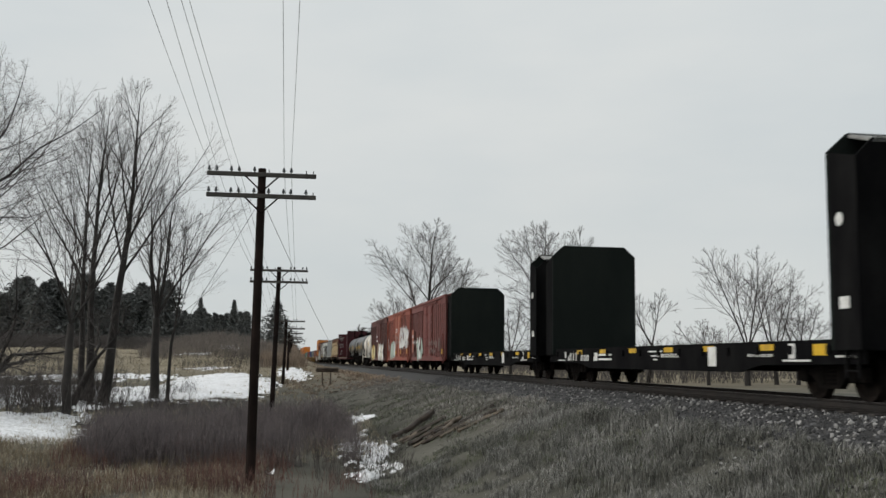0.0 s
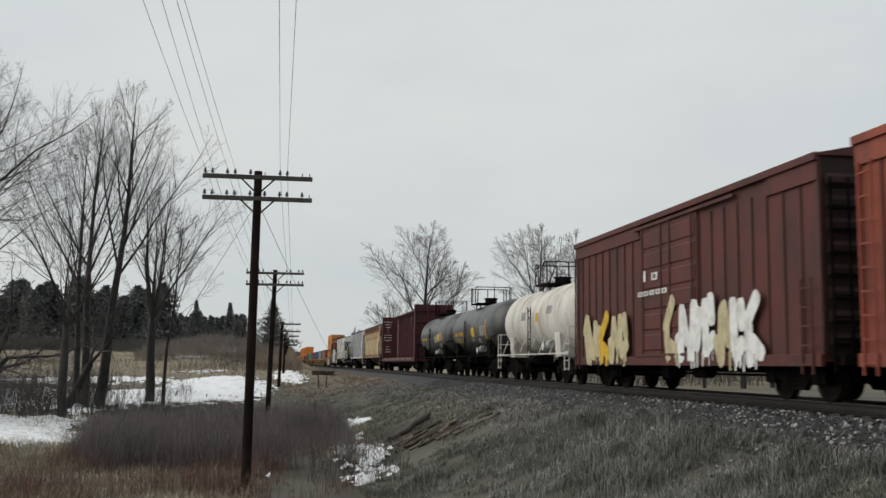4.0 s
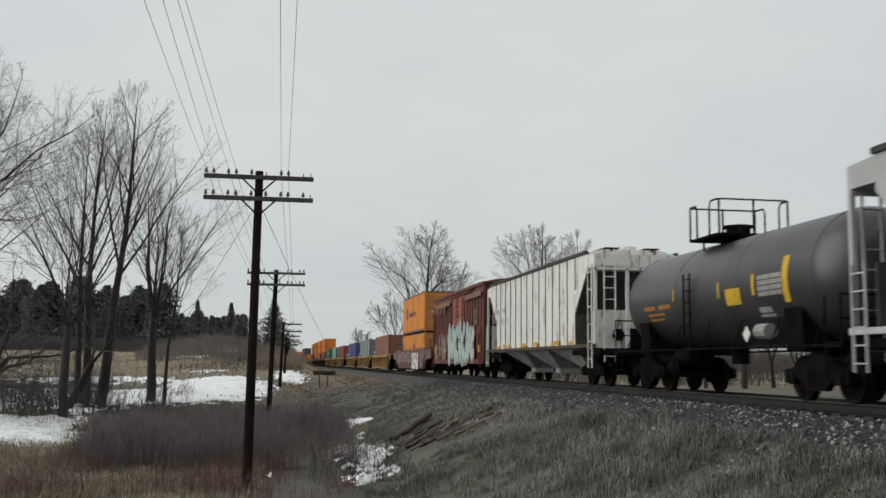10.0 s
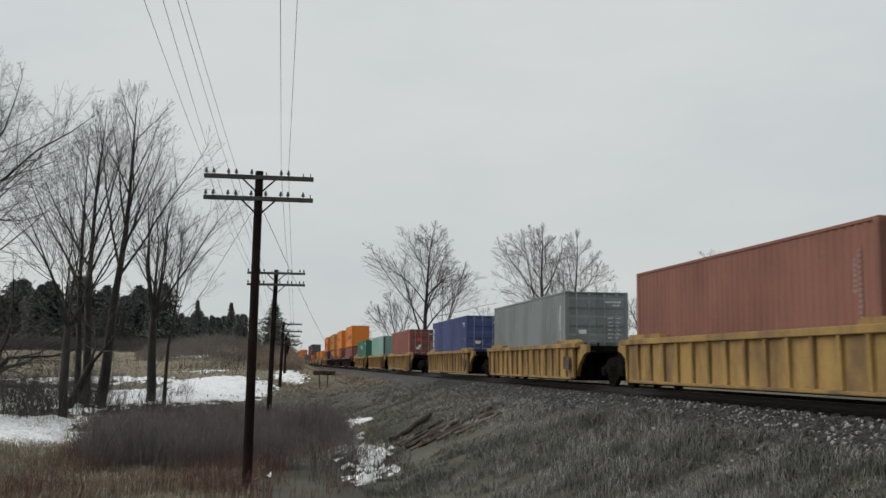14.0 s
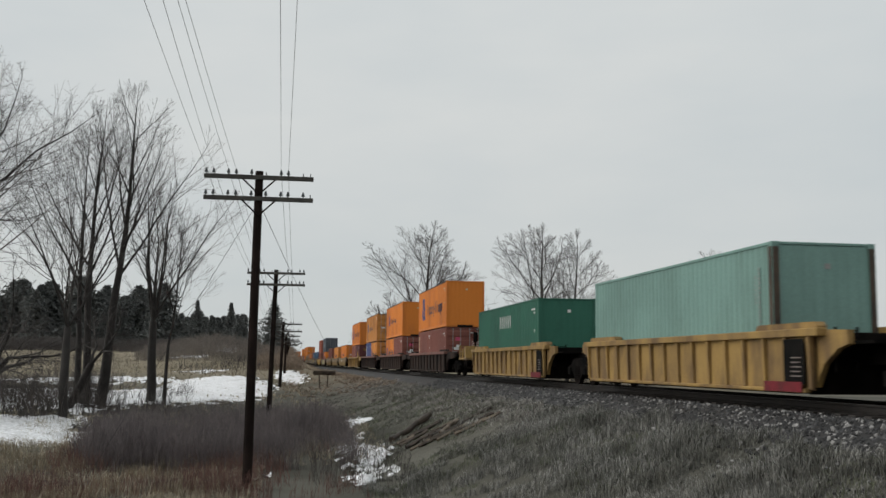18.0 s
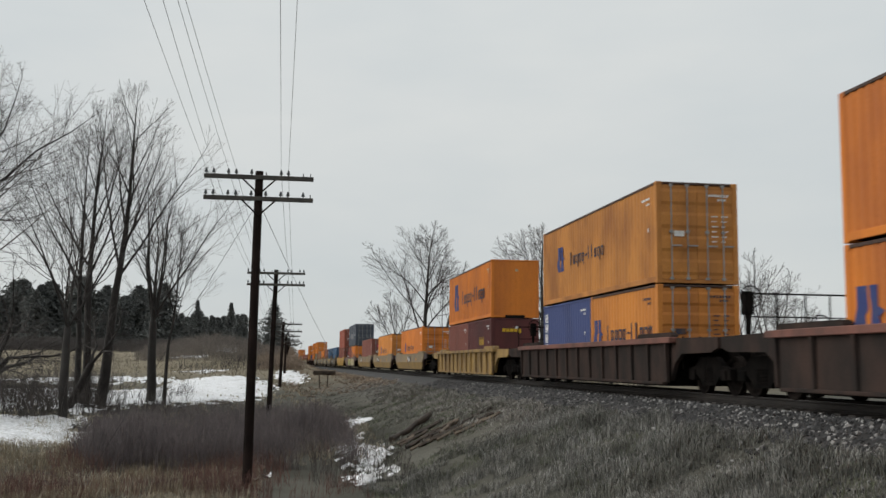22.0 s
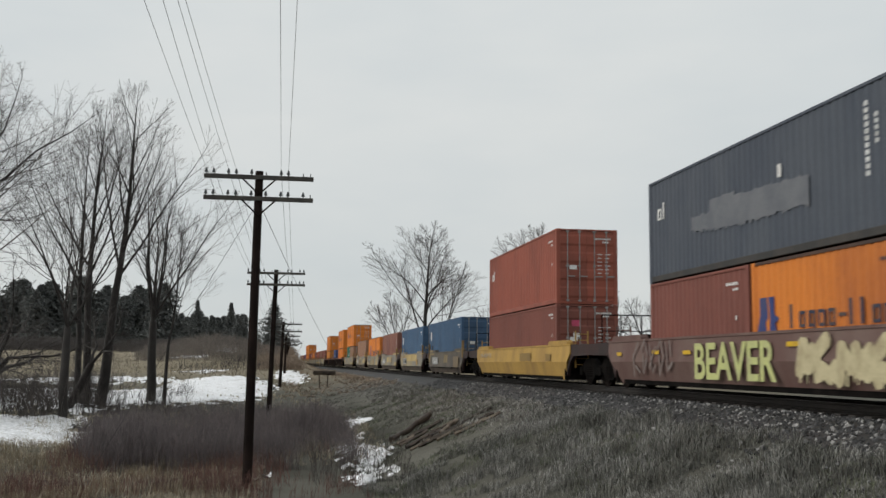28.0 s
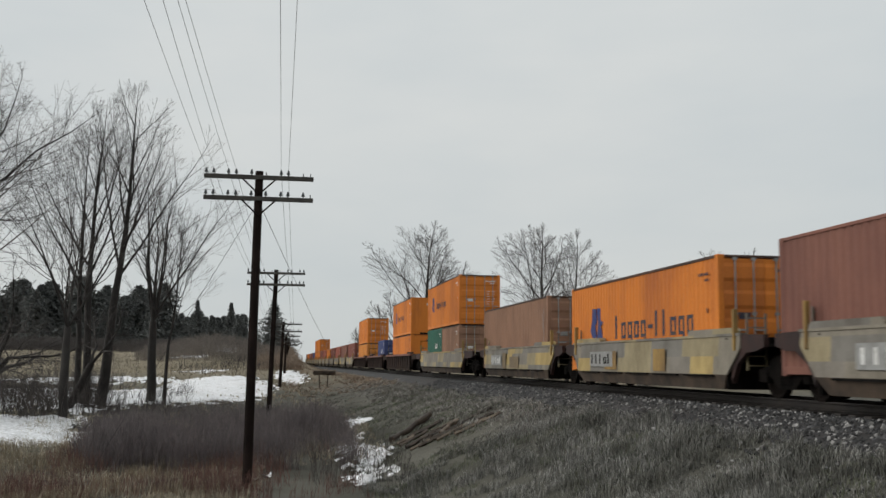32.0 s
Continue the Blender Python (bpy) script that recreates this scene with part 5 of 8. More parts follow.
# flat cars with bulkheads, and the lumber car --------------------------
def bulkhead(car, y, d, mat, z1=5.05):
    """An upright end wall with chamfered shoulders; its braces lean outwards along d."""
    bm = bmesh.new()
    half = 1.61
    outline = [(-half, 0.95), (half, 0.95), (half, z1 - 0.38), (half - 0.42, z1), (-half + 0.42, z1), (-half, z1 - 0.38)]
    prism(bm, outline, 1, min(y, y + d * 0.10), max(y, y + d * 0.10))
    b = part("bulkhead", bm, mat, car, "steel end wall with cut shoulders")
    for x in (-half, half - 0.03):
        bm = bmesh.new()
        prism(bm, [(y + d * 0.1, 0.95), (y + d * 0.98, 0.95), (y + d * 0.98, z1 - 0.62), (y + d * 0.1, z1 - 0.40)], 0, x, x + 0.03)
        part("side_cheek", bm, "black_car", b)
    bm = bmesh.new()
    prism(bm, [(-half + 0.05, 0.95), (half - 0.05, 0.95), (half - 0.05, z1 - 0.62), (half - 0.42, z1 - 0.25), (-half + 0.42, z1 - 0.25), (-half + 0.05, z1 - 0.62)], 1, min(y + d * 0.84, y + d * 0.9), max(y + d * 0.84, y + d * 0.9))
    # Outer face is blacker than the green wall: its shadow is in the colour.
    back = part("outer_wall", bm, "black_car", b)
    for x in (-0.9, 0.0, 0.82):
        bm = bmesh.new()
        box(bm, x, x + 0.08, min(y + d * 0.9, y + d * 0.98), max(y + d * 0.9, y + d * 0.98), 0.95, z1 - 0.3)
        part("stiffener", bm, "black_car", back)
    bm = bmesh.new()
    prism(bm, [(y + d * 0.1, z1 - 0.03), (y + d * 0.9, z1 - 0.27), (y + d * 0.9, z1 - 0.33), (y + d * 0.1, z1 - 0.09)], 0, -half + 0.42, half - 0.42)
    part("sloping_cap", bm, "paint_grey", b, "bare metal sloping cap")


def flat_car(p0, p1, label):
    L = p1 - p0
    car = thing("bulkhead_flat_car", label, "railway wagon", "flat cars of the train")
    bm = bmesh.new()
    box(bm, -1.45, 1.45, 0.1, L - 0.1, 1.0, 1.12)
    deck = part("deck", bm, "black_car", car)
    for i in range(26):
        b2 = bar_mesh("deck_board", 2.8, (L - 2.6) / 26 - 0.03, 0.035, "tie_wood")
        put("deck_board", b2, deck, pose(-1.4, 1.3 + (L - 2.6) * i / 26, 1.12))
    for s in (-1, 1):
        bm = bmesh.new()
        prism(bm, [(0.1, 1.16), (L - 0.1, 1.16), (L - 0.1, 0.70), (L - 4.0, 0.66), (L - 5.0, 0.50), (5.0, 0.50), (4.0, 0.66), (0.1, 0.70)], 0, min(s * 1.5, s * 1.42), max(s * 1.5, s * 1.42))
        sill = part("side_sill", bm, "black_car", car)
        for i in range(14):
            y = 1.2 + (L - 2.4) * i / 13
            put("stake_pocket", bar_mesh("stake_pocket", 0.06, 0.12, 0.18, "black_car"), sill, pose(1.5 if s > 0 else -1.56, y - 0.06, 0.88))
    sx = -1.503
    slabs("lettering", car, sx, word_bars(L - 2.5, L - 5.0, 0.74, 1.02, "sttt sss") + [(L - 5.9, L - 5.5, 0.74, 1.0), (L - 7.3, L - 6.0, 0.90, 0.96), (L - 7.3, L - 6.0, 0.76, 0.82)] + word_bars(L * 0.46, L * 0.40, 0.84, 0.98, "ssss") + word_bars(4.6, 3.4, 0.84, 0.92, "ssss"), "paint_white", 0.004, "white lettering as bars")
    slabs("reflector", car, sx, [(L * k, L * k + 0.6, 0.97, 1.10) for k in (0.16, 0.30, 0.42, 0.55, 0.68, 0.80)] + [(1.3, 1.8, 0.86, 1.08)], "paint_yellow", 0.004, "yellow reflective patches")
    slabs("white_panels", car, sx, [(2.5, 2.75, 0.80, 1.10), (6.2, 6.65, 0.62, 1.08), (0.3, 1.0, 0.82, 0.86), (1.9, 3.0, 0.74, 0.78), (9.6, 10.6, 0.98, 1.02), (9.8, 10.4, 0.86, 0.90), (9.95, 10.25, 0.76, 0.80), (L - 2.2, L - 1.3, 0.74, 0.77), (L - 2.3, L - 2.15, 0.84, 1.06)], "paint_white", 0.005, "white stencil panels as bars")
    bulkhead(car, 0.95, -1, "bulkhead_green")
    bulkhead(car, L - 0.95, 1, "bulkhead_green")
    bm = bmesh.new()
    rod(bm, (-1.618, 0.55, 3.35), (-1.611, 0.55, 3.35), 0.13, 12)
    part("white_dot", bm, "paint_white", car)
    slabs("white_plate", car, -1.611, [(0.3, 0.62, 1.7, 1.92)], "paint_white", 0.006)
    bm = bmesh.new()
    box(bm, -0.4, 0.4, 0.5, L - 0.5, 0.55, 1.0)
    for i in range(8):
        y = 3 + (L - 6) * i / 7
        box(bm, -1.4, 1.4, y - 0.1, y + 0.1, 0.7, 1.0)
    part("underframe", bm, "running_gear", car)
    ladder(car, -1.53, 0.15, 0.6, 0.45, 1.5, "black_car", True, 4)
    truck(car, 2.0)
    truck(car, L - 2.0)
    couplers(car, 0.0, L)
    return moving(car, p0), L


def lumber_car(p0, p1, label):
    L = p1 - p0
    car = thing("centerbeam_flat_car", label, "railway wagon")
    mat = "beam_red"
    z1 = 5.10
    bm = bmesh.new()
    prism(bm, [(-1.45, 0.86), (1.45, 0.86), (1.45, 1.10), (0.3, 1.02), (-0.3, 1.02), (-1.45, 1.10)], 1, 0.1, L - 0.1)
    deck = part("deck", bm, mat, car)
    n = 19
    ys = [2.0 + (L - 4.0) * i / (n - 1) for i in range(n)]
    for i, y in enumerate(ys):
        for s in (-1, 1):
            bm = bmesh.new()
            prism(bm, [(s * 0.3, 1.02), (s * 1.475, 0.98), (s * 1.475, 1.16), (s * 0.3, 1.16)], 1, y - 0.13, y + 0.13)
            part("riser", bm, ("paint_faded", "yellow_well", "paint_grey")[i % 3], deck, "worn loading riser on the deck edge")
    for s in (-1, 1):
        bm = bmesh.new()
        box(bm, min(s * 1.46, s * 1.40), max(s * 1.46, s * 1.40), 0.1, L - 0.1, 0.93, 1.10)
        part("side_sill", bm, mat, car)
        bm = bmesh.new()
        prism(bm, [(0.2, 0.93), (L - 0.2, 0.93), (L - 5.0, 0.66), (5.0, 0.66)], 0, min(s * 1.0, s * 0.94), max(s * 1.0, s * 0.94))
        part("fish_belly", bm, "running_gear", car, "near-black deep centre sill")
    bm = bmesh.new()
    prism(bm, [(-0.36, z1), (0.36, z1), (0.36, z1 - 0.07), (0.13, z1 - 0.22), (-0.13, z1 - 0.22), (-0.36, z1 - 0.07)], 1, 0.9, L - 0.9)
    part("top_chord", bm, mat, car)
    post = bmesh.new()
    lower = [post.verts.new(v) for v in ((-0.16, -0.09, 1.0), (0.16, -0.09, 1.0), (0.16, 0.09, 1.0), (-0.16, 0.09, 1.0))]
    upper = [post.verts.new(v) for v in ((-0.09, -0.07, z1 - 0.15), (0.09, -0.07, z1 - 0.15), (0.09, 0.07, z1 - 0.15), (-0.09, 0.07, z1 - 0.15))]
    for k in range(4):
        post.faces.new((lower[k], lower[(k + 1) % 4], upper[(k + 1) % 4], upper[k]))
    pm = bm_mesh("post", post, mat)
    for y in ys:
        put("post", pm, car, pose(0, y, 0))
    spans = [(ys[i], ys[i + 2]) for i in range(0, 10, 2)] + [(ys[i + 2], ys[i]) for i in range(8, n - 2, 2)]
    for k, (a, b) in enumerate(spans):
        bm = bmesh.new()
        rod(bm, (0.02 * (k % 2), a, 1.1), (0.02 * (k % 2), b, z1 - 0.2), 0.065, 4)
        part("diagonal", bm, mat, car)
    for y, d in ((0.35, -1), (L - 0.35, 1)):
        bm = bmesh.new()
        prism(bm, [(-1.45, 0.9), (1.45, 0.9), (1.45, z1), (-1.45, z1)], 1, min(y, y - d * 0.12), max(y, y - d * 0.12))
        b = part("bulkhead", bm, mat, car)
        for x in (-1.45, -0.5, 0.4, 1.36):
            bm = bmesh.new()
            box(bm, x, x + 0.09, min(y, y + d * 0.25), max(y, y + d * 0.25), 0.9, z1)
            part("stiffener", bm, mat, b)
        for k in range(5):
            bm = bmesh.new()
            box(bm, -1.44, 1.44, min(y, y + d * 0.12), max(y, y + d * 0.12), 1.2 + 0.85 * k, 1.32 + 0.85 * k)
            part("stiffener", bm, mat, b)
        bm = bmesh.new()
        ya, yb = (y + 0.5, y + 1.9) if d < 0 else (y - 1.9, y - 0.5)
        box(bm, -0.11, 0.11, ya, yb, 0.9, z1 - 0.2)
        web = part("centre_web", bm, mat, car)
        slabs("lettering", web, -0.112, [(ya + 0.25, yb - 0.25 - 0.2 * (k % 3), z1 - 0.8 - 0.2 * k, z1 - 0.74 - 0.2 * k) for k in range(14)], "paint_grey", 0.004, "pale loading notes as bars")
        if d > 0:
            items = []
            for k, wd in enumerate((0.8, 0.6, 0.5, 0.12, 0.12, 0.7, 0.75, 0.7, 0.3, 0.42, 0.5)):
                z = z1 - 0.50 - 0.25 * k - (0.35 if k > 7 else 0)
                items += [(-0.92 - wd / 2 + wd * q / 6, -0.92 - wd / 2 + wd * (q + 0.72) / 6, z, z + 0.06) for q in range(6)]
            end_slabs("lettering", b, y - 0.12, items, "paint_white", 0.004, "white loading notes as bars")
    slabs("reflector", car, -1.462, [(L * k, L * k + 0.22, 0.95, 1.07) for k in (0.1, 0.2, 0.3, 0.42, 0.55, 0.68, 0.8, 0.9)], "paint_faded", 0.004, "pale reflective patches")
    bm = bmesh.new()
    box(bm, -0.4, 0.4, 0.4, L - 0.4, 0.5, 0.86)
    part("underframe", bm, "running_gear", car)
    truck(car, 2.1)
    truck(car, L - 2.1)
    couplers(car, 0.0, L)
    return moving(car, p0)


# ---- the consist, from the leading car back ----
flat_car(-297.7, -276.6, "empty black bulkhead flat car with dark green end walls")
flat_car(-275.0, -254.1, "empty black bulkhead flat car with dark green end walls")

car, L, half = box_car(-252.5, -236.5, "box_mid", "brown-red high box car with double doors and grey graffiti", (0.34, 0.60))
sx = -half - 0.075
slabs("lettering", car, sx, word_bars(6.4, 3.2, 1.75, 2.05, "tsttst") + word_bars(6.2, 3.4, 1.2, 1.55, "sttsts") + word_bars(2.2, 1.6, 1.6, 1.95, "tt"), "paint_faded", 0.004, "white lettering as bars")
slabs("patch", car, sx, [(14.1, 15.1, 1.3, 3.0)], "panel_pale", 0.003, "rust-orange repainted patch")
slabs("stencil", car, sx - 0.004, word_bars(15.0, 14.2, 2.4, 2.7, "ss") + word_bars(15.0, 11.9, 1.95, 2.2, "ttsttst"), "paint_silver", 0.003, "white stencil as bars")
graffiti(car, sx, 9.4, 12.4, 0.85, 2.3, ["paint_silver", "paint_seafoam"], 3, 3, None, 0.16)
graffiti(car, sx, 13.0, 15.2, 0.8, 1.6, ["paint_faded"], 4, 4, None, 0.05)
slabs("notes", car, sx, [(1.7, 2.3, 1.35 + 0.14 * k, 1.41 + 0.14 * k) for k in range(6)] + [(2.9, 3.3, 1.55, 1.95)], "paint_faded", 0.004, "faded stencil notes as bars")
slabs("patch", car, sx, [(0.5, 1.0, 1.12, 1.42)], "paint_yellow", 0.004, "yellow reflective patch")

car, L, half = box_car(-235.4, -219.4, "box_red", "rust-orange box car with large silver graffiti", (0.38, 0.62), "panel_pale")
graffiti(car, sx, 0.2, 6.0, 1.75, 3.35, ["paint_silver"], 7, 6, None, 0.20)
graffiti(car, sx, 9.2, 12.9, 0.85, 2.3, ["paint_seafoam", "paint_silver"], 9, 4, None, 0.26)
graffiti(car, sx, 6.6, 9.4, 2.0, 2.9, ["paint_grey"], 10, 3, None, 0.07)
slabs("patch", car, sx, [(0.9, 1.5, 1.25, 1.6), (5.0, 5.6, 1.25, 1.55), (8.2, 9.4, 1.2, 1.5)], "paint_ochre", 0.004, "dull yellow reflective patch")
slabs("lettering", car, sx, word_bars(9.0, 7.6, 3.3, 3.45, "sssss") + word_bars(9.0, 7.8, 3.1, 3.25, "ssss") + word_bars(14.6, 14.0, 1.6, 2.6, "tt"), "paint_white", 0.004, "white lettering as bars")

car, L, half = box_car(-218.2, -202.4, "box_dark", "dark maroon box car with yellow and white graffiti along its foot", (0.36, 0.60))
graffiti(car, sx, 2.2, 7.6, 0.75, 2.3, ["paint_cream", "paint_white"], 13, 7, None, 0.14)
graffiti(car, sx, 10.4, 14.6, 0.75, 2.2, ["paint_cream", "paint_yellow"], 15, 5, None, 0.12)
slabs("lettering", car, sx, word_bars(9.2, 8.0, 3.0, 3.3, "ts") + word_bars(9.6, 7.4, 2.6, 2.8, "sssss"), "paint_white", 0.004, "white lettering as bars")

car, tank, L = tank_car(-201.3, -189.8, "tank_white", "white tank car, stained, with white end railings", True)
tank_marks(tank, L, [(2.6, 3.4, 5, 18), (6.6, 7.4, 0, 15)], "paint_grey", "stencil panels as bars")
tank_marks(tank, L, [(4.6, 5.0, -5, 10)], "paint_yellow", "yellow placard")


def stencil(y_from, y_to, a0, a1, n, gap=None):
    """Short upright bars, like the characters of a line of lettering, running towards -y."""
    step = (y_to - y_from) / n
    return [(y_from + step * (q + 0.78), y_from + step * (q + 0.08), a0, a1) for q in range(n) if q != gap]


car, tank, L = tank_car(-188.9, -176.0, "tank_black", "glossy black tank car with yellow lettering and a top cage", False, 0.95)
tank_marks(tank, L, stencil(10.8, 8.4, -11, -3, 10, 4) + stencil(10.7, 9.2, -21, -18, 5) + stencil(10.6, 8.9, -27, -24, 7), "paint_yellow", "yellow lettering as bars")
tank_marks(tank, L, [(5.3, 6.05, -16, 3), (2.40, 2.60, -24, 17), (6.60, 6.70, -12, 5), (4.60, 4.68, -12, 9)], "paint_yellow", "yellow placard and bands")
tank_marks(tank, L, [(2.75, 3.9, -16, -11.5), (2.75, 3.9, -10.5, -6), (2.75, 3.9, -5, -0.5), (2.75, 3.9, 0.5, 4.5), (3.95, 4.7, -32, -29), (4.0, 4.6, -27.5, -22), (5.5, 6.15, -27, -24.5), (5.5, 6.15, -23, -20)], "paint_grey", "stencil panels as bars")
car, tank, L = tank_car(-175.6, -163.0, "tank_black", "glossy black tank car with yellow lettering and a top cage", False, 0.55)
tank_marks(tank, L, stencil(10.6, 8.5, -10, -4, 9, 4) + [(3.4, 4.3, -16, 2)], "paint_yellow", "yellow lettering as bars and a placard")
tank_marks(tank, L, [(2.12, 2.28, -22, 5)], "paint_ochre", "dull orange band")
tank_marks(tank, L, [(2.4, 3.3, -14, -9.5), (2.4, 3.3, -8.5, -4.5), (2.4, 3.3, -3.5, 0.5), (2.4, 3.3, 1.5, 5), (4.45, 5.3, -20, -13), (4.45, 5.3, -11.5, -3), (2.9, 3.6, -34, -30), (3.0, 3.6, -28, -23), (8.9, 10.5, -35, -32), (4.5, 5.0, 21, 27)], "paint_grey", "stencil panels as bars")

lumber_car(-161.5, -138.5, "dark maroon centerbeam lumber car, empty")

car, L, half = hopper_car(-138.4, -119.9, "rust_hopper", "cream covered hopper streaked and blotched with rust", 20)
slabs("patch", car, -half - 0.08, [(5.6, 6.1, 1.7, 2.1), (3.2, 3.7, 1.5, 1.8)], "paint_faded", 0.004, "grey repainted patch")
car, L, half = hopper_car(-119.4, -101.4, "pale_grey", "pale grey covered hopper with ribbed sides", 17)
slabs("patch", car, -half - 0.08, [(5.0, 5.5, 1.75, 2.2)], "paint_white", 0.004, "white stencil panel")
slabs("end_patch", car, -half - 0.07, [(0.2, 0.7, 1.22, 1.42), (0.8, 1.3, 1.22, 1.42)], "paint_yellow", 0.004, "yellow patches")
car, tank, L = tank_car(-101.0, -88.4, "tank_grey", "glossy dark grey tank car with yellow lettering and a top cage", False, 0.85)
tank_marks(tank, L, stencil(10.3, 8.4, -13, -8, 9, 4) + stencil(10.1, 8.9, -20, -17, 5) + stencil(10.0, 9.0, -26, -23, 5), "paint_ochre", "dull yellow lettering as bars")
tank_marks(tank, L, [(4.3, 5.05, -18, -2), (2.12, 2.36, -21, 20), (3.60, 3.72, -11, 8), (5.38, 5.46, -10, 6), (8.12, 8.2, -6, 7)], "paint_yellow", "yellow placard and bands")
tank_marks(tank, L, [(2.4, 3.45, -13, -9), (2.4, 3.45, -8, -4), (2.4, 3.45, -3, 1), (2.4, 3.45, 2, 6), (3.0, 3.65, -33, -30), (3.05, 3.6, -28.5, -23)], "paint_grey", "stencil panels as bars")
car, L, half = hopper_car(-86.9, -69.9, "white_streaked", "off-white covered hopper with brown streaks and striped chutes", 16, True)
slabs("lettering", car, -half - 0.08, word_bars(15.0, 12.6, 3.0, 3.25, "ss s") + word_bars(15.0, 12.2, 2.55, 2.8, "ss ss s"), "paint_grey", 0.004, "grey lettering as bars")
slabs("patch", car, -half - 0.08, [(y, y + 0.6, 1.42, 1.56) for y in (4.0, 7.0, 9.0, 12.5)], "paint_yellow", 0.004, "yellow reflective patches")

car, L, half = box_car(-69.0, -53.1, "box_brown", "dark red box car with a pale door and big aqua graffiti", (0.34, 0.56), "panel_pale")
graffiti(car, sx, 2.1, 10.0, 0.75, 2.85, ["paint_aqua", "paint_aqua", "paint_silver"], 21, 7, "paint_ink", 0.18)
graffiti(car, sx, 1.2, 2.05, 2.55, 3.5, ["paint_cream"], 29, 1, None, 0.07)
graffiti(car, sx, 10.4, 14.6, 0.8, 2.2, ["paint_faded"], 23, 6, None, 0.04)
graffiti(car, sx, 0.7, 1.6, 1.9, 2.7, ["panel_pale"], 25, 1, None, 0.10)
graffiti(car, sx, 10.2, 14.4, 0.75, 2.6, ["paint_silver"], 27, 5, None, 0.045)
slabs("panel", car, sx + 0.02, [(0.4, 4.9, 4.12, 4.4), (9.6, 15.7, 4.12, 4.4), (11.3, 11.8, 3.7, 4.12), (12.5, 13.1, 3.8, 4.12), (13.6, 14.1, 3.72, 4.12), (14.6, 15.1, 3.8, 4.12), (10.9, 12.3, 0.95, 2.3), (14.3, 15.2, 0.95, 1.9)], "panel_tan", 0.004, "tan repainted panel")
slabs("patch", car, sx, [(0.5, 1.0, 1.3, 1.65), (10.7, 11.2, 1.35, 1.6), (14.4, 14.9, 1.35, 1.7)], "paint_yellow", 0.004, "yellow reflective patches")

HAP = "orange steel container with a blue badge and dark lettering"
car, L, top, half = well_car(-48.7, -31.6, "maroon_well", "deep", "dull maroon well car with smooth sides and white graffiti")
lettering(car, "DEAS", -half - 0.03, 6.35, 0.33, 1.62, "paint_red", 0.10, 0.90, "dark red shadow of the graffiti word ")
lettering(car, "DEAS", -half - 0.05, 6.35, 0.36, 1.56, "paint_white", 0.065, 0.94, "white graffiti word ")
graffiti(car, -half - 0.02, 1.3, 1.9, 0.35, 0.8, ["paint_white"], 31, 1, None, 0.1)
lettering(car, "53", -half - 0.024, 14.6, 0.62, 0.62, "paint_cream")
slabs("patch", car, -half - 0.02, [(6.0, 6.5, 1.15, 1.3), (10, 10.5, 1.15, 1.3), (13.6, 14.1, 1.15, 1.3)], "paint_yellow", 0.004, "yellow reflective patches")
slabs("lettering", car, -half - 0.02, word_bars(13.4, 10.8, 1.35, 1.5, "ss tttttt") + word_bars(16.2, 15.2, 0.75, 0.95, "ss") + [(5.5, 5.9, 0.7, 0.95), (8.0, 8.4, 0.7, 0.95)], "paint_grey", 0.004, "grey lettering as bars")
container(-46.5, 0.42, 6.06, 2.53, "amber", "amber short container with a blue badge and dark lettering", True, "paint_ink", ("logo20", "paint_ink"))
container(-40.35, 0.42, 6.06, 2.53, "amber", "amber short container with a blue badge and dark lettering", True, "paint_ink", ("logo20", "paint_ink"))
container(-46.5, 3.03, 12.19, 2.88, "amber", HAP, True, "paint_white", ("logo", "paint_ink"))

YW = "yellow well car with ribbed sides, grimy"
for p0, p1 in ((-25.4, -10.3), (-5.8, 8.9), (13.8, 28.5), (37.7, 52.9), (57.4, 72.2), (77.0, 91.8)):
    car, L, top, half = well_car(p0 - 0.55, p1, "yellow_well", "ribbed", YW, None, 4.25)
    if p0 in (-25.4, 37.7):
        couplers(car, -3.45, L + 0.5)
    slabs("dark_panel", car, -half - 0.1, [(0.85, 1.65, 0.36, 1.24) if p0 > 55 else (1.1, 1.8, 0.55, 1.0)], "dark_gap" if p0 > 55 else "rust_sill", 0.004, "dark stencil panel")
    slabs("stencil", car, -half - 0.105, [(0.95 + 0.05 * (k % 2), 1.36, 0.50 + 0.09 * k, 0.525 + 0.09 * k) for k in range(5)], "paint_faded", 0.004, "small stencil lines as bars")
    if p0 == 77.0:
        bm = bmesh.new()
        box(bm, -1.35, 1.35, L + 2.3, L + 4.7, 0.92, 1.04, 0.02)
        deck = part("brake_platform", bm, "yellow_well", car, "grimy yellow end platform")
        for x, y, w, z in ((-1.33, 4.55, 0.10, 1.75), (-1.33, 3.75, 0.10, 1.55), (-0.6, 4.55, 0.10, 1.75), (0.1, 4.55, 0.10, 1.75), (-1.33, 2.6, 0.5, 1.62), (-0.5, 2.6, 0.3, 1.5)):
            bm = bmesh.new()
            box(bm, x, x + w, L + y, L + y + w, 1.04, z, 0.012)
            part("upright", bm, "yellow_well", deck, "yellow upright on the platform")
        bm = bmesh.new()
        box(bm, -1.34, 0.2, L + 4.56, L + 4.62, 1.66, 1.72)
        part("cross_rail", bm, "yellow_well", deck)
    if p0 > 30:
        slabs("red_patch", car, -half - 0.105, [(0.95, 2.5, 0.2, 0.40)], "paint_red", 0.004, "red painted corner")
container(-23.2, 0.5, 12.19, 2.896, "oxide_pale", "faded brown steel container in a yellow well car", False, "paint_grey")
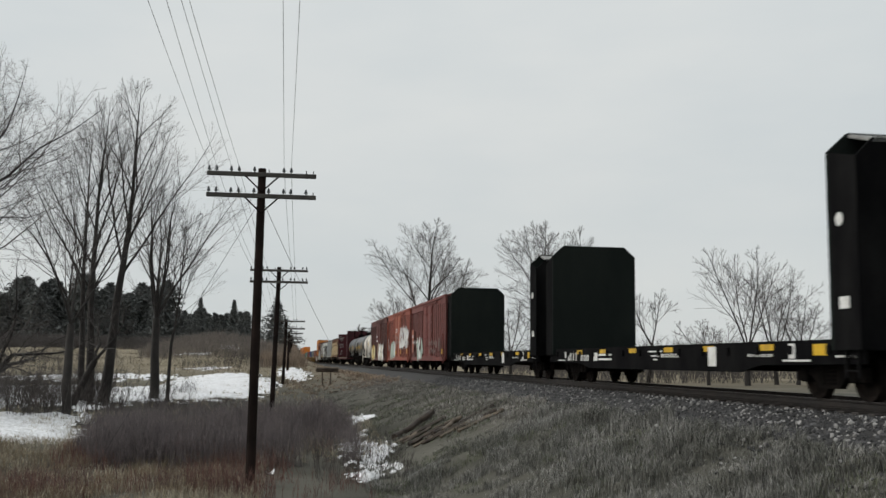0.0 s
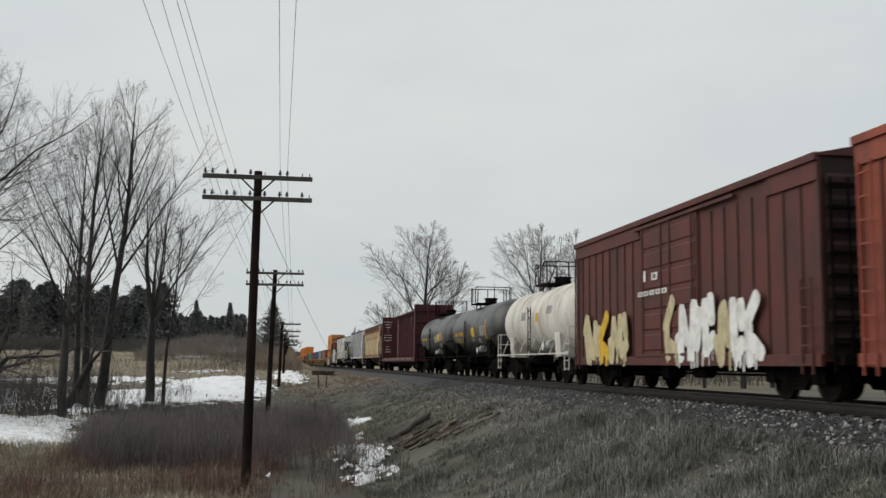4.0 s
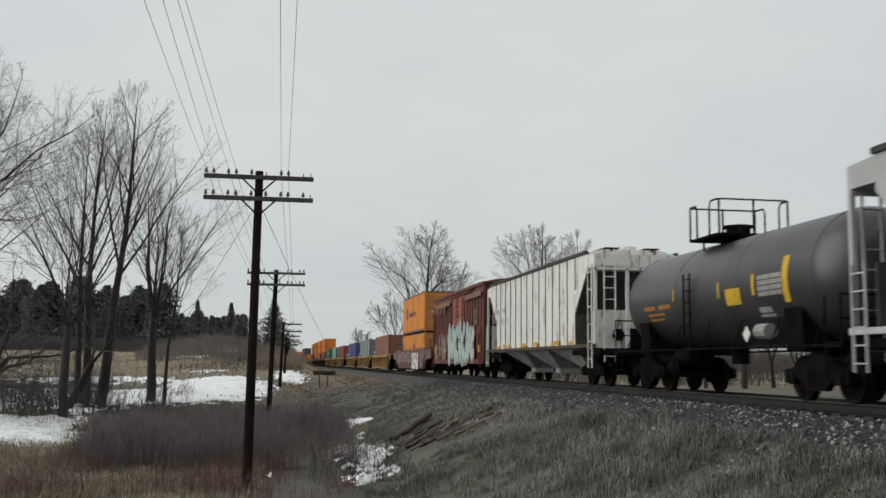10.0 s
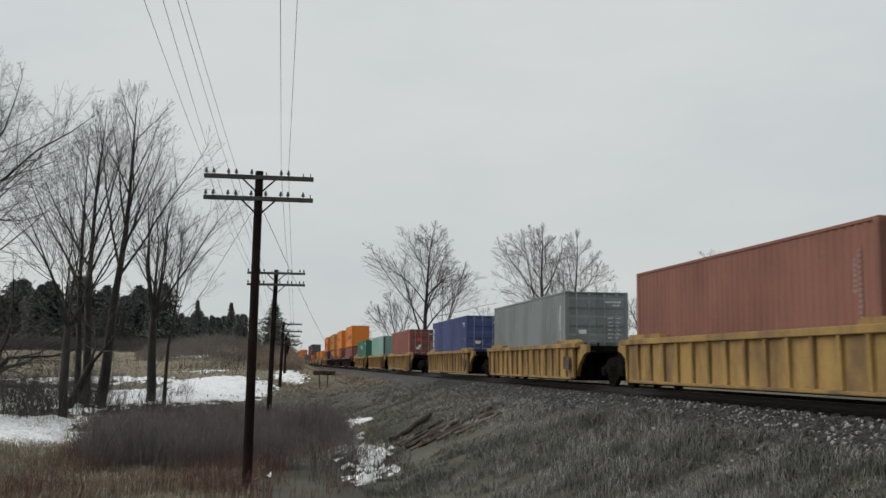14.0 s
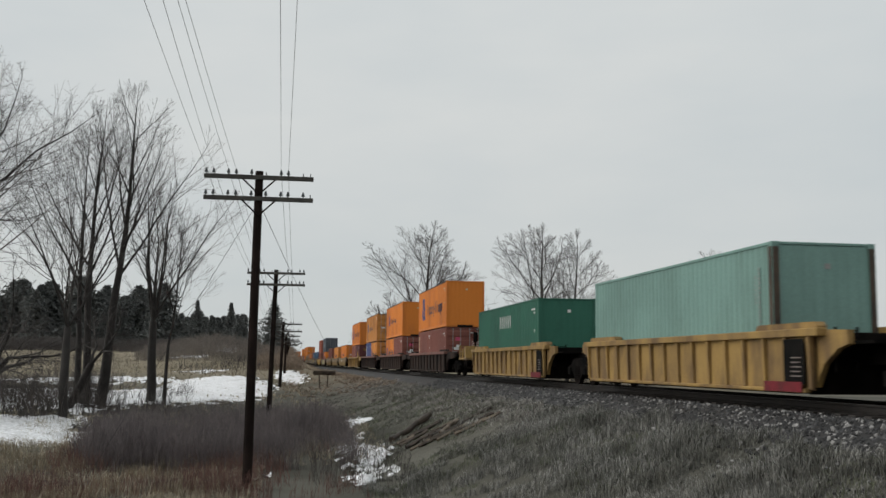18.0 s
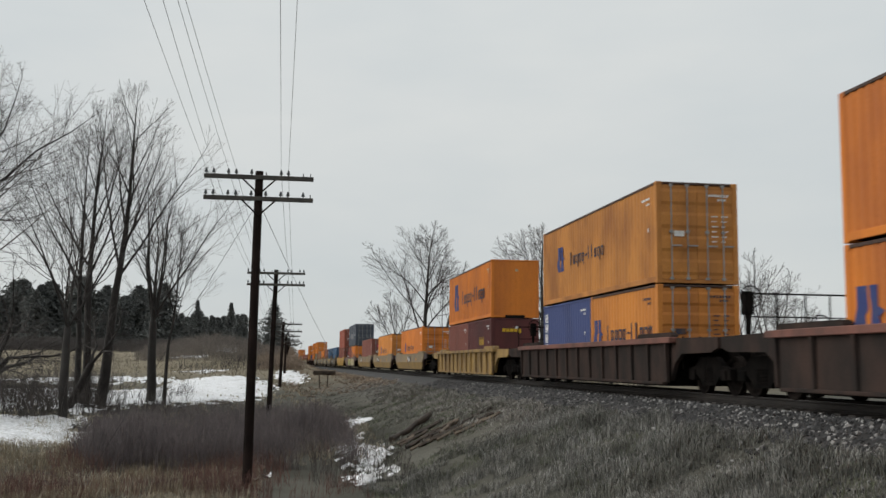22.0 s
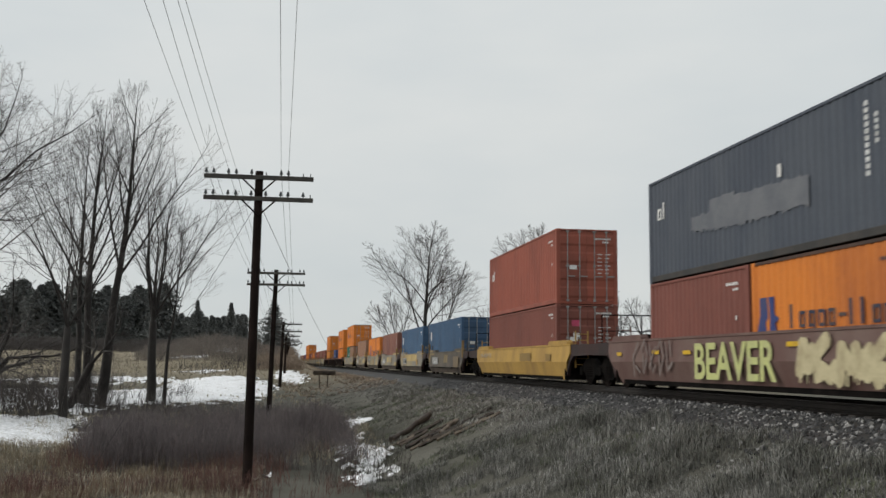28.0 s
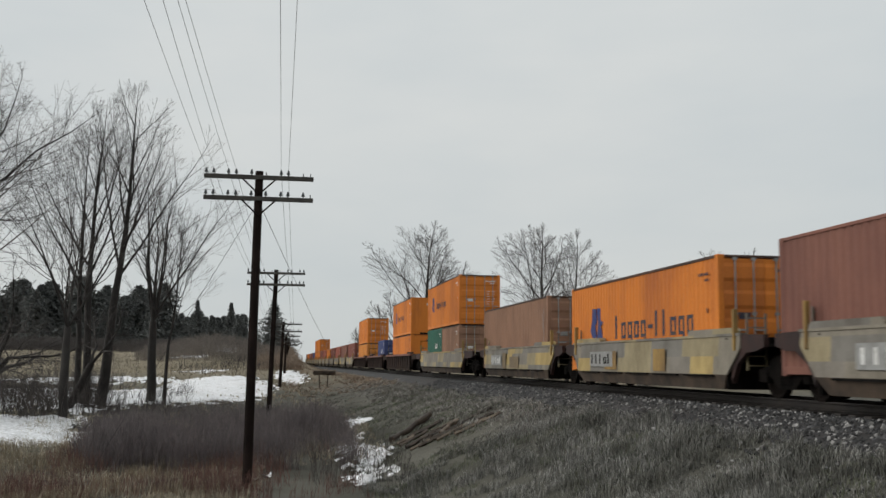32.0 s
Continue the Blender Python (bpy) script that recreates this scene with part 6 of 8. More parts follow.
container(-3.5, 0.5, 12.19, 2.896, "grey_steel", "grey steel container with doors in a yellow well car", True, "paint_white")
container(16.0, 0.5, 12.19, 2.896, "blue", "dark blue steel container in a yellow well car", True, "paint_white", ("upright", "paint_white"))
container(40.0, 0.5, 12.19, 2.896, "oxide", "brown-red steel container with white door marks", True, "paint_white")
container(59.6, 0.5, 12.19, 2.896, "teal", "pale teal steel container with rusty corners", False, "paint_grey")
for x0, x1 in ((-1.20, -1.06), (1.06, 1.20)):
    end_slabs("corner_rust", MOVERS[-1][0], -0.002, [(x0, x1, 0.12, 2.78)], "rust_sill", 0.006, "rusty corner post")
slabs("corner_rust", MOVERS[-1][0], -1.224, [(0.01, 0.15, 0.12, 2.78)], "rust_sill", 0.006, "rusty corner post")
container(79.2, 0.5, 12.19, 2.896, "green", "dark green steel container with white lettering", False, "paint_white", ("plain", "paint_white"))

DW = "dark grimy well car with ribbed sides and a rusty rim"
for p0, p1 in ((99.6, 116.6), (121.6, 138.8), (143.3, 160.6)):
    well_car(p0, p1, "dark_well", "ribbed", DW, "wide")
well_car(165.0, 182.4, "yellow_well", "ribbed", "yellow well car with widely ribbed sides", "wide")
container(101.7, 0.38, 6.06, 2.59, "oxide", "maroon short container with pale door marks", True, "paint_white")
container(107.83, 0.38, 6.06, 2.59, "oxide", "maroon short container with upright yellow lettering", True, "paint_white", ("upright", "paint_cream"))
container(101.7, 3.0, 12.19, 2.896, "orange", HAP, False, "paint_cream", ("logo_big", "paint_ink"))
container(123.8, 0.38, 6.06, 2.59, "oxide", "maroon short container with doors", True, "paint_white")
container(129.93, 0.38, 6.06, 2.59, "orange", "orange short container with a blue badge", True, "paint_ink", ("logo20", "paint_ink"))
container(123.8, 3.0, 12.19, 2.896, "orange", HAP, False, "paint_cream", ("logo", "paint_ink"))
container(145.4, 0.38, 6.06, 2.59, "amber", "amber short container with a blue badge and dark lettering", True, "paint_ink", ("logo20", "paint_ink"))
container(151.5, 0.38, 6.06, 2.59, "blue", "blue short container with upright white lettering", True, "paint_white", ("upright", "paint_white"))
container(145.4, 3.0, 12.19, 2.896, "orange_old", "faded orange container with a blue badge and ribbed doors", True, "paint_white", ("logo", "paint_ink"))
container(167.5, 0.38, 6.06, 2.59, "maroon", "dark maroon short container with small yellow lettering", False, "paint_white", ("small", "paint_yellow"))
end_slabs("lettering", MOVERS[-1][0], 0.0, [(0.15 - 0.2 * k, 0.31 - 0.2 * k, 1.86 + (0.06 if k else 0), 2.08) for k in range(5)], "paint_yellow", 0.004, "yellow name as bars")
container(173.63, 0.38, 6.06, 2.59, "oxide", "dull red-brown short steel container, plain", False, "paint_white")
container(167.5, 3.0, 12.19, 2.896, "orange", HAP, False, "paint_cream", ("logo_big", "paint_ink"))

PANEL = (0.40, 0.62, 0.62)
BW = "brown well car with smooth sides and yellow stains"
for k, (p0, p1) in enumerate(((188.7, 205.4), (208.4, 225.7), (228.2, 245.5))):
    car, L, top, half = well_car(p0, p1, "brown_well", "smooth", BW, None, 2.6)
    if k == 0:
        couplers(car, -3.4, L + 0.5)
    slabs("dark_panel", car, -half - 0.02, [(L * PANEL[k], L * PANEL[k] + 1.7, 0.84, 1.24)], "rust_sill", 0.004, "dark lettering panel")
    slabs("lettering", car, -half - 0.026, word_bars(L * PANEL[k] + 1.6, L * PANEL[k] + 0.1, 0.88, 1.20, "ttst"), "paint_white", 0.004, "white lettering as bars")
    slabs("patch", car, -half - 0.02, [(L * 0.5, L * 0.5 + 0.5, 0.86, 1.06), (L * 0.2, L * 0.2 + 0.5, 0.92, 1.10)], "paint_ochre", 0.003, "yellow patches")
container(191.3, 0.5, 12.19, 2.896, "orange", "orange steel container with ribbed doors, deep in its well", True, "paint_white", ("low", "paint_ink"))
container(210.5, 0.5, 12.19, 2.896, "amber", "amber steel container with ribbed doors, deep in its well", True, "paint_white", ("low", "paint_ink"))
container(230.0, 0.5, 12.19, 2.896, "oxide", "dark brown-red steel container with doors", True, "paint_white")
car, L, top, half = well_car(250.6, 268.6, "maroon_well", "smooth", "brown smooth-sided well car with lime and cream graffiti")
lettering(car, "BEAVER", -half - 0.03, 11.1, 0.40, 1.2, "paint_lime", 0.025, 1.0, "lime graffiti word ")
graffiti(car, -half - 0.02, 12.4, 15.4, 0.4, 1.42, ["paint_olive", "paint_faded"], 45, 5, None, 0.10)
slabs("patch", car, -half - 0.02, [(11.3, 11.8, 0.98, 1.08), (13.4, 13.9, 1.0, 1.1), (16.4, 16.8, 0.98, 1.08), (6.0, 6.5, 1.1, 1.2)], "paint_yellow", 0.003, "yellow reflective patch")
graffiti(car, -half - 0.02, 0.9, 6.1, 0.42, 1.22, ["paint_cream"], 43, 8, None, 0.18)
container(253.1, 0.40, 6.06, 2.59, "orange", "orange short container with a blue badge and dark lettering", True, "paint_ink", ("logo20", "paint_ink"))
container(259.3, 0.40, 6.06, 2.59, "oxide", "dull brown-red short steel container", True, "paint_white")
container(253.2, 3.0, 12.19, 2.896, "black_blue", "dark slate-blue container with a grey scuff and white marks", True, None, ("corner", "paint_white"))
rnd = random.Random(91)
slabs("painted_out_name", MOVERS[-1][0], -1.206, [(3.4 + 0.139 * k, 3.4 + 0.139 * k + 0.139, (0.95 if k < 24 else 0.95 + 0.01 * (k - 24)) + rnd.uniform(-0.05, 0.05), (1.58 + 0.005 * k if k < 24 else 1.78 if k < 34 else 1.50) + rnd.uniform(-0.03, 0.02)) for k in range(42)], "scuff", 0.003, "pale grey band where a name was painted out")
slabs("code_stencil", MOVERS[-1][0], -1.206, [(1.28, 1.38, 1.15 + 0.13 * k, 1.24 + 0.13 * k) for k in range(11)] + [(0.98, 1.06, 1.7 + 0.12 * k, 1.78 + 0.12 * k) for k in range(5)], "paint_white", 0.004, "upright identity code as plain bars")
slabs("disc_mark", MOVERS[-1][0], -1.206, [(4.5, 4.66, 1.72, 2.0)], "paint_white", 0.004, "white mark")
car, L, top, half = well_car(272.3, 289.4, "yellow_bright", "smooth", "bright yellow well car with smooth sides")
slabs("panel", car, -half - 0.02, [(5.6, 7.4, 0.84, 1.16), (2.6, 3.3, 0.84, 1.1)], "well_ochre", 0.004, "brown stencil panels")
slabs("lettering", car, -half - 0.02, word_bars(15.6, 13.0, 1.02, 1.22, "tttttttt"), "paint_grey", 0.004, "grey lettering as bars")
container(275.1, 0.40, 12.19, 2.59, "oxide", "brown container with doors under another one", True, "paint_white")
container(275.1, 3.0, 12.19, 2.896, "rose", "red-brown container with ribbed doors and white letters", True, "paint_white", ("corner", "paint_white"))

WW = "weathered grey and yellow well car, one of an articulated set"
for k, p0 in enumerate((292.8, 308.35, 323.8, 339.2, 354.6)):
    car, L, top, half = well_car(p0, p0 + 13.25, "grimy_well" if k == 0 else "weathered_well", "smooth", WW, None, 2.2)
    rnd = random.Random(70 + k)
    slabs("patch", car, -half - 0.02, [(y, y + rnd.uniform(0.5, 1.8), 0.45 + 0.2 * rnd.random(), 1.0 + 0.25 * rnd.random()) for y in (1.5 + k, 9.9 - 0.5 * k)], "yellow_well" if k % 2 else "brown_well", 0.003, "patches of the old yellow paint")
    slabs("dark_panel", car, -half - 0.024, [(L * 0.66, L * 0.66 + 2.2, 0.65, 1.12)], "paint_grey", 0.003, "grey lettering panel")
    slabs("lettering", car, -half - 0.028, word_bars(L * 0.66 + 2.1, L * 0.66 + 0.1, 0.74, 1.04, "tttst"), "paint_white" if k % 2 == 0 else "dark_gap", 0.003, "lettering as bars")
couplers(car, -2.6, L + 1.2)
container(295.0, 0.5, 12.19, 2.896, "sea_blue", "sea-blue steel container with doors and a white label", True, "paint_white", ("label", "paint_white"))
container(310.3, 0.5, 12.19, 2.896, "sea_blue", "sea-blue steel container with doors and a white label", True, "paint_white", ("label", "paint_white"))
container(325.8, 0.5, 12.19, 2.896, "oxide_pale", "brown-red steel container with white door marks", True, "paint_white")
container(341.0, 0.5, 12.19, 2.896, "orange", "orange container with a blue badge, low dark lettering", True, "paint_ink", ("low_big", "paint_ink"))
container(356.5, 0.5, 12.19, 2.896, "tan", "dusty tan steel container", True, "paint_grey")

for k, (p0, p1, mat) in enumerate(((372.9, 390.2, "weathered_well"), (394.4, 411.6, "dark_well"), (415.0, 431.0, "dark_well"), (434.0, 450.0, "dark_well"))):
    well_car(p0, p1, mat, "ribbed" if mat == "dark_well" else "smooth", DW if mat == "dark_well" else WW, "wide")
container(375.9, 0.38, 6.06, 2.59, "tan", "dusty tan short container", True, "paint_white")
container(382.0, 0.38, 6.06, 2.59, "green", "dark green short container with a white mark", True, "paint_white", ("small", "paint_white"))
container(375.9, 3.0, 12.19, 2.896, "orange", HAP, True, "paint_white", ("logo", "paint_ink"))
container(397.0, 0.38, 12.19, 2.59, "orange", "orange container under another one", False, "paint_ink")
container(397.0, 3.0, 12.19, 2.896, "orange", HAP, False, "paint_white", ("logo", "paint_ink"))
container(416.5, 0.38, 6.06, 2.59, "blue", "dark blue short steel container", True, "paint_white", ("small", "paint_white"))
container(435.0, 0.38, 12.19, 2.59, "amber", "amber container under another one", True, "paint_ink")
container(435.0, 3.0, 12.19, 2.896, "orange", "orange container on top of another one", True, "paint_white")
tail = ("oxide", "oxide_pale", "rose", "oxide", "orange", "rose", "oxide", "orange", "orange", "blue", "oxide", "rose", "orange", "oxide")
for k, mat in enumerate(tail):
    p0 = 453.6 + 15.4 * k
    well_car(p0, p0 + 13.25, "weathered_well", "smooth", WW, None, 2.2)
    container(p0 + 0.5, 0.5, 12.19, 2.896, mat, mat.split("_")[0].replace("oxide", "brown-red").replace("rose", "red") + " steel container far down the train", True, "paint_white")
    if k in (7, 8):
        container(p0 + 0.5, 3.4, 12.19, 2.896, "orange", "orange container on top of another one", True, "paint_white")


def travel(t):
    """How far the train has come since half time, in metres."""
    u = (t - 16.0) / 16.0
    return 16.0 * (19.722 * u + 0.1283 * u * u + 0.0357 * u ** 3)


def motions():
    times = [4.0 * k for k in range(9)]
    for ob, place, z in MOVERS:
        walk(ob, [(t, pose(XC, place - travel(t), z)) for t in times])


# ---- the track ----
track = thing("railway_track", "rusty steel rails on dark wooden ties in ballast", "track", "", "structure")


def rail_meshes():
    bm = bmesh.new()
    prism(bm, [(-0.07, -0.17), (0.07, -0.17), (0.07, -0.155), (0.012, -0.13), (0.012, -0.05), (0.036, -0.035), (0.036, -0.006), (-0.036, -0.006), (-0.036, -0.035), (-0.012, -0.05), (-0.012, -0.13), (-0.07, -0.155)], 1, -120, 2000)
    a = bm_mesh("rail", bm, "rail_steel")
    bm = bmesh.new()
    box(bm, -0.03, 0.03, -120, 2000, -0.007, 0.0)
    return a, bm_mesh("rail_head", bm, "rail_head")


ra, rh = rail_meshes()
for s in (-1, 1):
    r = put("rail", ra, track, pose(XC + 0.7525 * s, 0, 0))
    put("rail_head", rh, r, None, "worn bright running surface")


class Tubes:
    def __init__(self):
        self.v, self.f = [], []

    def tube(self, pts, radii, n):
        start = len(self.v)
        for i, p in enumerate(pts):
            d = (pts[min(i + 1, len(pts) - 1)] - pts[max(i - 1, 0)]).normalized()
            u = d.cross(Vector((0.31, 0.95, 0.02))).normalized()
            w = d.cross(u)
            for k in range(n):
                a = 6.28319 * k / n
                self.v.append(tuple(p + (u * math.cos(a) + w * math.sin(a)) * radii[i]))
        for i in range(len(pts) - 1):
            for k in range(n):
                a, b = start + i * n + k, start + i * n + (k + 1) % n
                self.f.append((a, b, b + n, a + n))


# ---- poles and wires ----
def pole(x, y, top, lean, arms=(0.19, 0.79), thick=0.135, seed=0):
    """A tarred line pole with two long arms, flat iron braces and glass insulators."""
    base = ground_z(x, y) - 0.3
    p = thing("utility_pole", "dark tarred wooden line pole with two crossarms and insulators", "utility pole", "poles along the railway", "", pose(x, y, 0))
    bm = bmesh.new()
    rod(bm, (lean, 0, base), (0, 0, top), thick, 12, thick * 0.82)
    post = part("post", bm, "pole_wood", p)
    rnd = random.Random(seed)
    for drop in arms:
        z = top - drop
        bm = bmesh.new()
        box(bm, -1.50, 1.50, -0.17, -0.07, z - 0.06, z + 0.06, 0.01)
        arm = part("crossarm", bm, "arm_wood", p, "weathered grey crossarm")
        for s in (-1, 1):
            bm = bmesh.new()
            rod(bm, (s * 0.45, -0.19, z - 0.06), (0, -0.13, z - 0.48), 0.022, 4)
            part("brace", bm, "pole_wood", p)
        for i, o in enumerate((-1.44, -1.24, -0.84, -0.63, -0.21, 0.19, 0.60, 0.80, 1.22, 1.42)):
            bm = bmesh.new()
            rod(bm, (o, -0.12, z + 0.05), (o, -0.12, z + 0.15), 0.014, 5)
            if i not in (4, 5, 8, 9) or rnd.random() < (0.75 if drop > 0.5 else 0.15):
                rod(bm, (o, -0.12, z + 0.10), (o, -0.12, z + 0.15), 0.048, 8, 0.042)
                rod(bm, (o, -0.12, z + 0.15), (o, -0.12, z + 0.22), 0.034, 8, 0.022)
            part("insulator", bm, "insulator", arm, "small glass insulator on its pin")
    return top


POLES = [(-0.74, -1.5, 6.5, 0.0), (-0.57, 28.2, 5.98, -0.09), (-0.05, 53.3, 5.50, -0.20), (0.62, 83.5, 3.98, -0.18), (1.15, 111.0, 3.70, -0.1), (1.7, 139.0, 3.9, -0.1), (2.2, 167.0, 4.2, -0.1)]
NEAR_END = {-1.24: 0.18, -0.84: -0.23, -0.63: -0.44, 0.60: -0.05, 0.80: 0.06}
for k, (x, y, top, lean) in enumerate(POLES):
    pole(x, y, top, lean, seed=k)


def wire(name, a, b, sag, r=0.006, label="thin dark overhead wire"):
    a, b = Vector(a), Vector(b)
    n = 12
    pts = [a.lerp(b, i / n) - Vector((0, 0, sag * 4 * (i / n) * (1 - i / n))) for i in range(n + 1)]
    tb = Tubes()
    tb.tube(pts, [r] * (n + 1), 5)
    ob = put(name, mesh_of(name, tb.v, tb.f, "wire", True))
    return tagged(ob, label, "wire", "wires along the railway")


for k, (p, q) in enumerate(zip(POLES, POLES[1:])):
    for o, drop in ((-1.44, 0.19), (-1.24, 0.19), (-0.84, 0.19), (-0.63, 0.19), (0.60, 0.19), (0.80, 0.19)):
        wire("overhead_wire", (p[0] + o + (NEAR_END.get(o, 0.0) if k == 0 else 0.0), p[1] - 0.12, p[2] - drop + 0.2), (q[0] + o, q[1] - 0.12, q[2] - drop + 0.2), 0.16, 0.0045 if k == 0 else 0.006)
wire("drop_wire", (-0.50, 28.2, 5.0), (5.0, 80.0, 0.4), 0.25, 0.008, "slack dark wire down to a box by the track")
wire("guy_wire", (-0.62, 28.2, 5.05), (-5.2, 30.0, ground_z(-5.2, 30.0)), 0.0, 0.006, "taut guy wire of the pole")


def trackside_box(x, y):
    z = ground_z(x, y)
    t = thing("trackside_box", "dark sagging cabinet on two thin posts beside the line", "cabinet", "", "", pose(x, y, z))
    for s in (-0.35, 0.35):
        bm = bmesh.new()
        rod(bm, (s * 0.8, 0, -0.3), (s, 0, 1.1), 0.05, 6)
        part("post", bm, "log_wood", t)
    bm = bmesh.new()
    box(bm, -0.85, 0.95, -0.2, 0.2, 1.05, 1.35, 0.08)
    body = part("body", bm, "log_wood", t)
    bm = bmesh.new()
    prism(bm, [(-0.28, 1.35), (0.28, 1.35), (0.2, 1.43), (-0.2, 1.43)], 0, -0.9, 1.0)
    part("lid", bm, "log_pale", body)


trackside_box(3.85, 81.0)


# ---- bare trees ----
def grow_tree(seed, height, r0, stems, spread, fork, kids, twist=0.05, twig=0.0075, up=0.035, lean=(0.0, 0.0)):
    """Trunk and crown meshes of a leafless tree: long straight limbs, the lower ones reaching nearly as high as the top."""
    rnd = random.Random(seed)
    wood, fine = Tubes(), Tubes()

    def path(p, d, length, steps, wobble, lift):
        pts, dirs = [p.copy()], [d.copy()]
        for _ in range(steps):
            d = (d + Vector((rnd.gauss(0, wobble), rnd.gauss(0, wobble), rnd.gauss(0, wobble) + lift))).normalized()
            p = p + d * (length / steps)
            pts.append(p.copy())
            dirs.append(d.copy())
        return pts, dirs

    def branch(p, d, length, r, level):
        steps = (9, 8, 6, 4, 2)[level]
        pts, dirs = path(p, d, length, steps, twist * (0.6, 1.0, 1.2, 1.3, 1.3)[level], up * (0.3, 1.0, 1.1, 1.1, 1.0)[level])
        tip = twig * (1.0, 0.9, 0.7, 0.55, 0.5)[level]
        radii = [r + (tip - r) * (i / steps) ** (0.85 if level == 0 else 0.8) for i in range(steps + 1)]
        (wood if level < 2 else fine).tube(pts, radii, (9, 6, 4, 3, 3)[level])
        if level >= 4:
            return
        n = kids[level]
        if length < 1.2 and level > 1:
            n = max(2, int(n * length / 1.2))
        first = fork if level == 0 else 0.14
        turn = rnd.uniform(0, 6.283)
        for i in range(n):
            t = first + (0.97 - first) * (i + rnd.random() * 0.8) / n
            j = min(steps - 1, int(t * steps))
            q = pts[j].lerp(pts[j + 1], t * steps - j)
            dd = dirs[j]
            turn += 2.4 + rnd.uniform(-0.5, 0.5)
            a = Vector((0.3, 0.9, 0.1)).cross(dd).normalized()
            side = a * math.cos(turn) + dd.cross(a) * math.sin(turn)
            ang = spread * rnd.uniform(0.75, 1.25) * (1.1, 1.05, 1.1, 1.2)[level]
            nd = (dd * math.cos(ang) + side * math.sin(ang)).normalized()
            ln = length * ((1 - t) * rnd.uniform(0.55, 0.88) + 0.05)
            branch(q, nd, ln, max(twig * (1.0 if level > 1 else 1.5), radii[j] * rnd.uniform(0.36, 0.56)), level + 1)

    trunk_dir = Vector((lean[0], lean[1], 1)).normalized()
    if stems <= 1:
        branch(Vector((0, 0, -0.4)), trunk_dir, height * 1.02, r0, 0)
    else:
        pts, dirs = path(Vector((0, 0, -0.4)), trunk_dir, height * fork + 0.4, 5, 0.04, 0.02)
        wood.tube(pts, [r0 * (1.25 - 0.35 * i / 5) for i in range(6)], 10)
        for i in range(stems):
            a = 6.283 * (i + rnd.uniform(-0.2, 0.2)) / stems
            tilt = spread * rnd.uniform(0.4, 1.1)
            d = (dirs[-1] + Vector((math.cos(a), math.sin(a), 0)) * tilt).normalized()
            branch(pts[-1], d, height * (1 - fork) * rnd.uniform(0.85, 1.08), r0 * rnd.uniform(0.36, 0.6), 1)
    # set to the true height, with the crown over its foot
    every = wood.v + fine.v
    k = height / max(v[2] for v in every)
    mz = sum(v[2] for v in fine.v) / len(fine.v)
    mx, my = sum(v[0] for v in fine.v) / len(fine.v), sum(v[1] for v in fine.v) / len(fine.v)
    sx_, sy_ = mx / mz - lean[0], my / mz - lean[1]
    for tubes in (wood, fine):
        tubes.v = [((x - sx_ * max(z, 0)) * k, (y - sy_ * max(z, 0)) * k, z * k) for x, y, z in tubes.v]
    return wood, fine


def bare_tree(x, y, seed, label, bark="bark", twigs="twig", z=None, **kw):
    wood, fine = grow_tree(seed, **kw)
    t = thing("bare_tree", label, "tree", "leafless trees", "", pose(x, y, ground_z(x, y) if z is None else z))
    put("trunk", mesh_of("trunk", wood.v, wood.f, bark, True), t)
    put("crown", mesh_of("crown", fine.v, fine.f, twigs, True), t, None, "fine leafless branches and twigs")
    return t


TALL = "tall leafless tree with a dark trunk and upswept branches"
bare_tree(-19.0, 55.0, 141, "broad leafless tree with heavy low limbs", height=21.0, r0=0.40, stems=9, spread=0.70, fork=0.22, kids=(9, 15, 9, 5), twist=0.15, up=0.04, twig=0.0065)
bare_tree(-11.3, 62.0, 102, TALL, height=16.9, r0=0.24, stems=1, spread=0.47, fork=0.30, kids=(14, 8, 5, 4), lean=(-0.035, 0), twist=0.06, up=0.05, twig=0.0054)
bare_tree(-10.55, 60.0, 103, TALL, height=18.0, r0=0.29, stems=1, spread=0.47, fork=0.36, kids=(15, 8, 5, 4), lean=(-0.005, 0), twist=0.06, up=0.05, twig=0.0054)
bare_tree(-9.85, 60.6, 104, "leaning tall leafless tree with a thick dark trunk", height=19.1, r0=0.35, stems=1, spread=0.47, fork=0.38, kids=(15, 8, 5, 4), lean=(0.105, 0), twist=0.06, up=0.05, twig=0.0054)
bare_tree(-7.2, 62.0, 105, "leafless tree with a pale trunk and fan of branches", "bark_pale", height=14.2, r0=0.24, stems=6, spread=0.44, fork=0.34, kids=(9, 9, 5, 4), lean=(0.06, 0), twist=0.06, up=0.035, twig=0.0054)
bare_tree(-6.3, 61.0, 106, "slim leafless tree with a straight stem", height=11.5, r0=0.13, stems=1, spread=0.50, fork=0.34, kids=(14, 7, 5, 3), lean=(0.05, 0), twist=0.08)
bare_tree(-9.9, 51.0, 107, "slim leaning leafless tree with a grey trunk", "bark_pale", height=11.0, r0=0.19, stems=4, spread=0.50, fork=0.40, kids=(8, 10, 6, 4), lean=(0.02, 0), twist=0.09)
bare_tree(-14.8, 57.0, 108, "small dark leafless tree with crooked limbs", height=8.5, r0=0.24, stems=6, spread=1.0, fork=0.2, kids=(7, 9, 6, 4), twist=0.20, up=0.02)
bare_tree(-11.4, 58.0, 109, "short leaning leafless stem in the snow", height=6.0, r0=0.18, stems=2, spread=0.8, fork=0.4, kids=(6, 8, 6, 4), lean=(0.45, 0), twist=0.18)
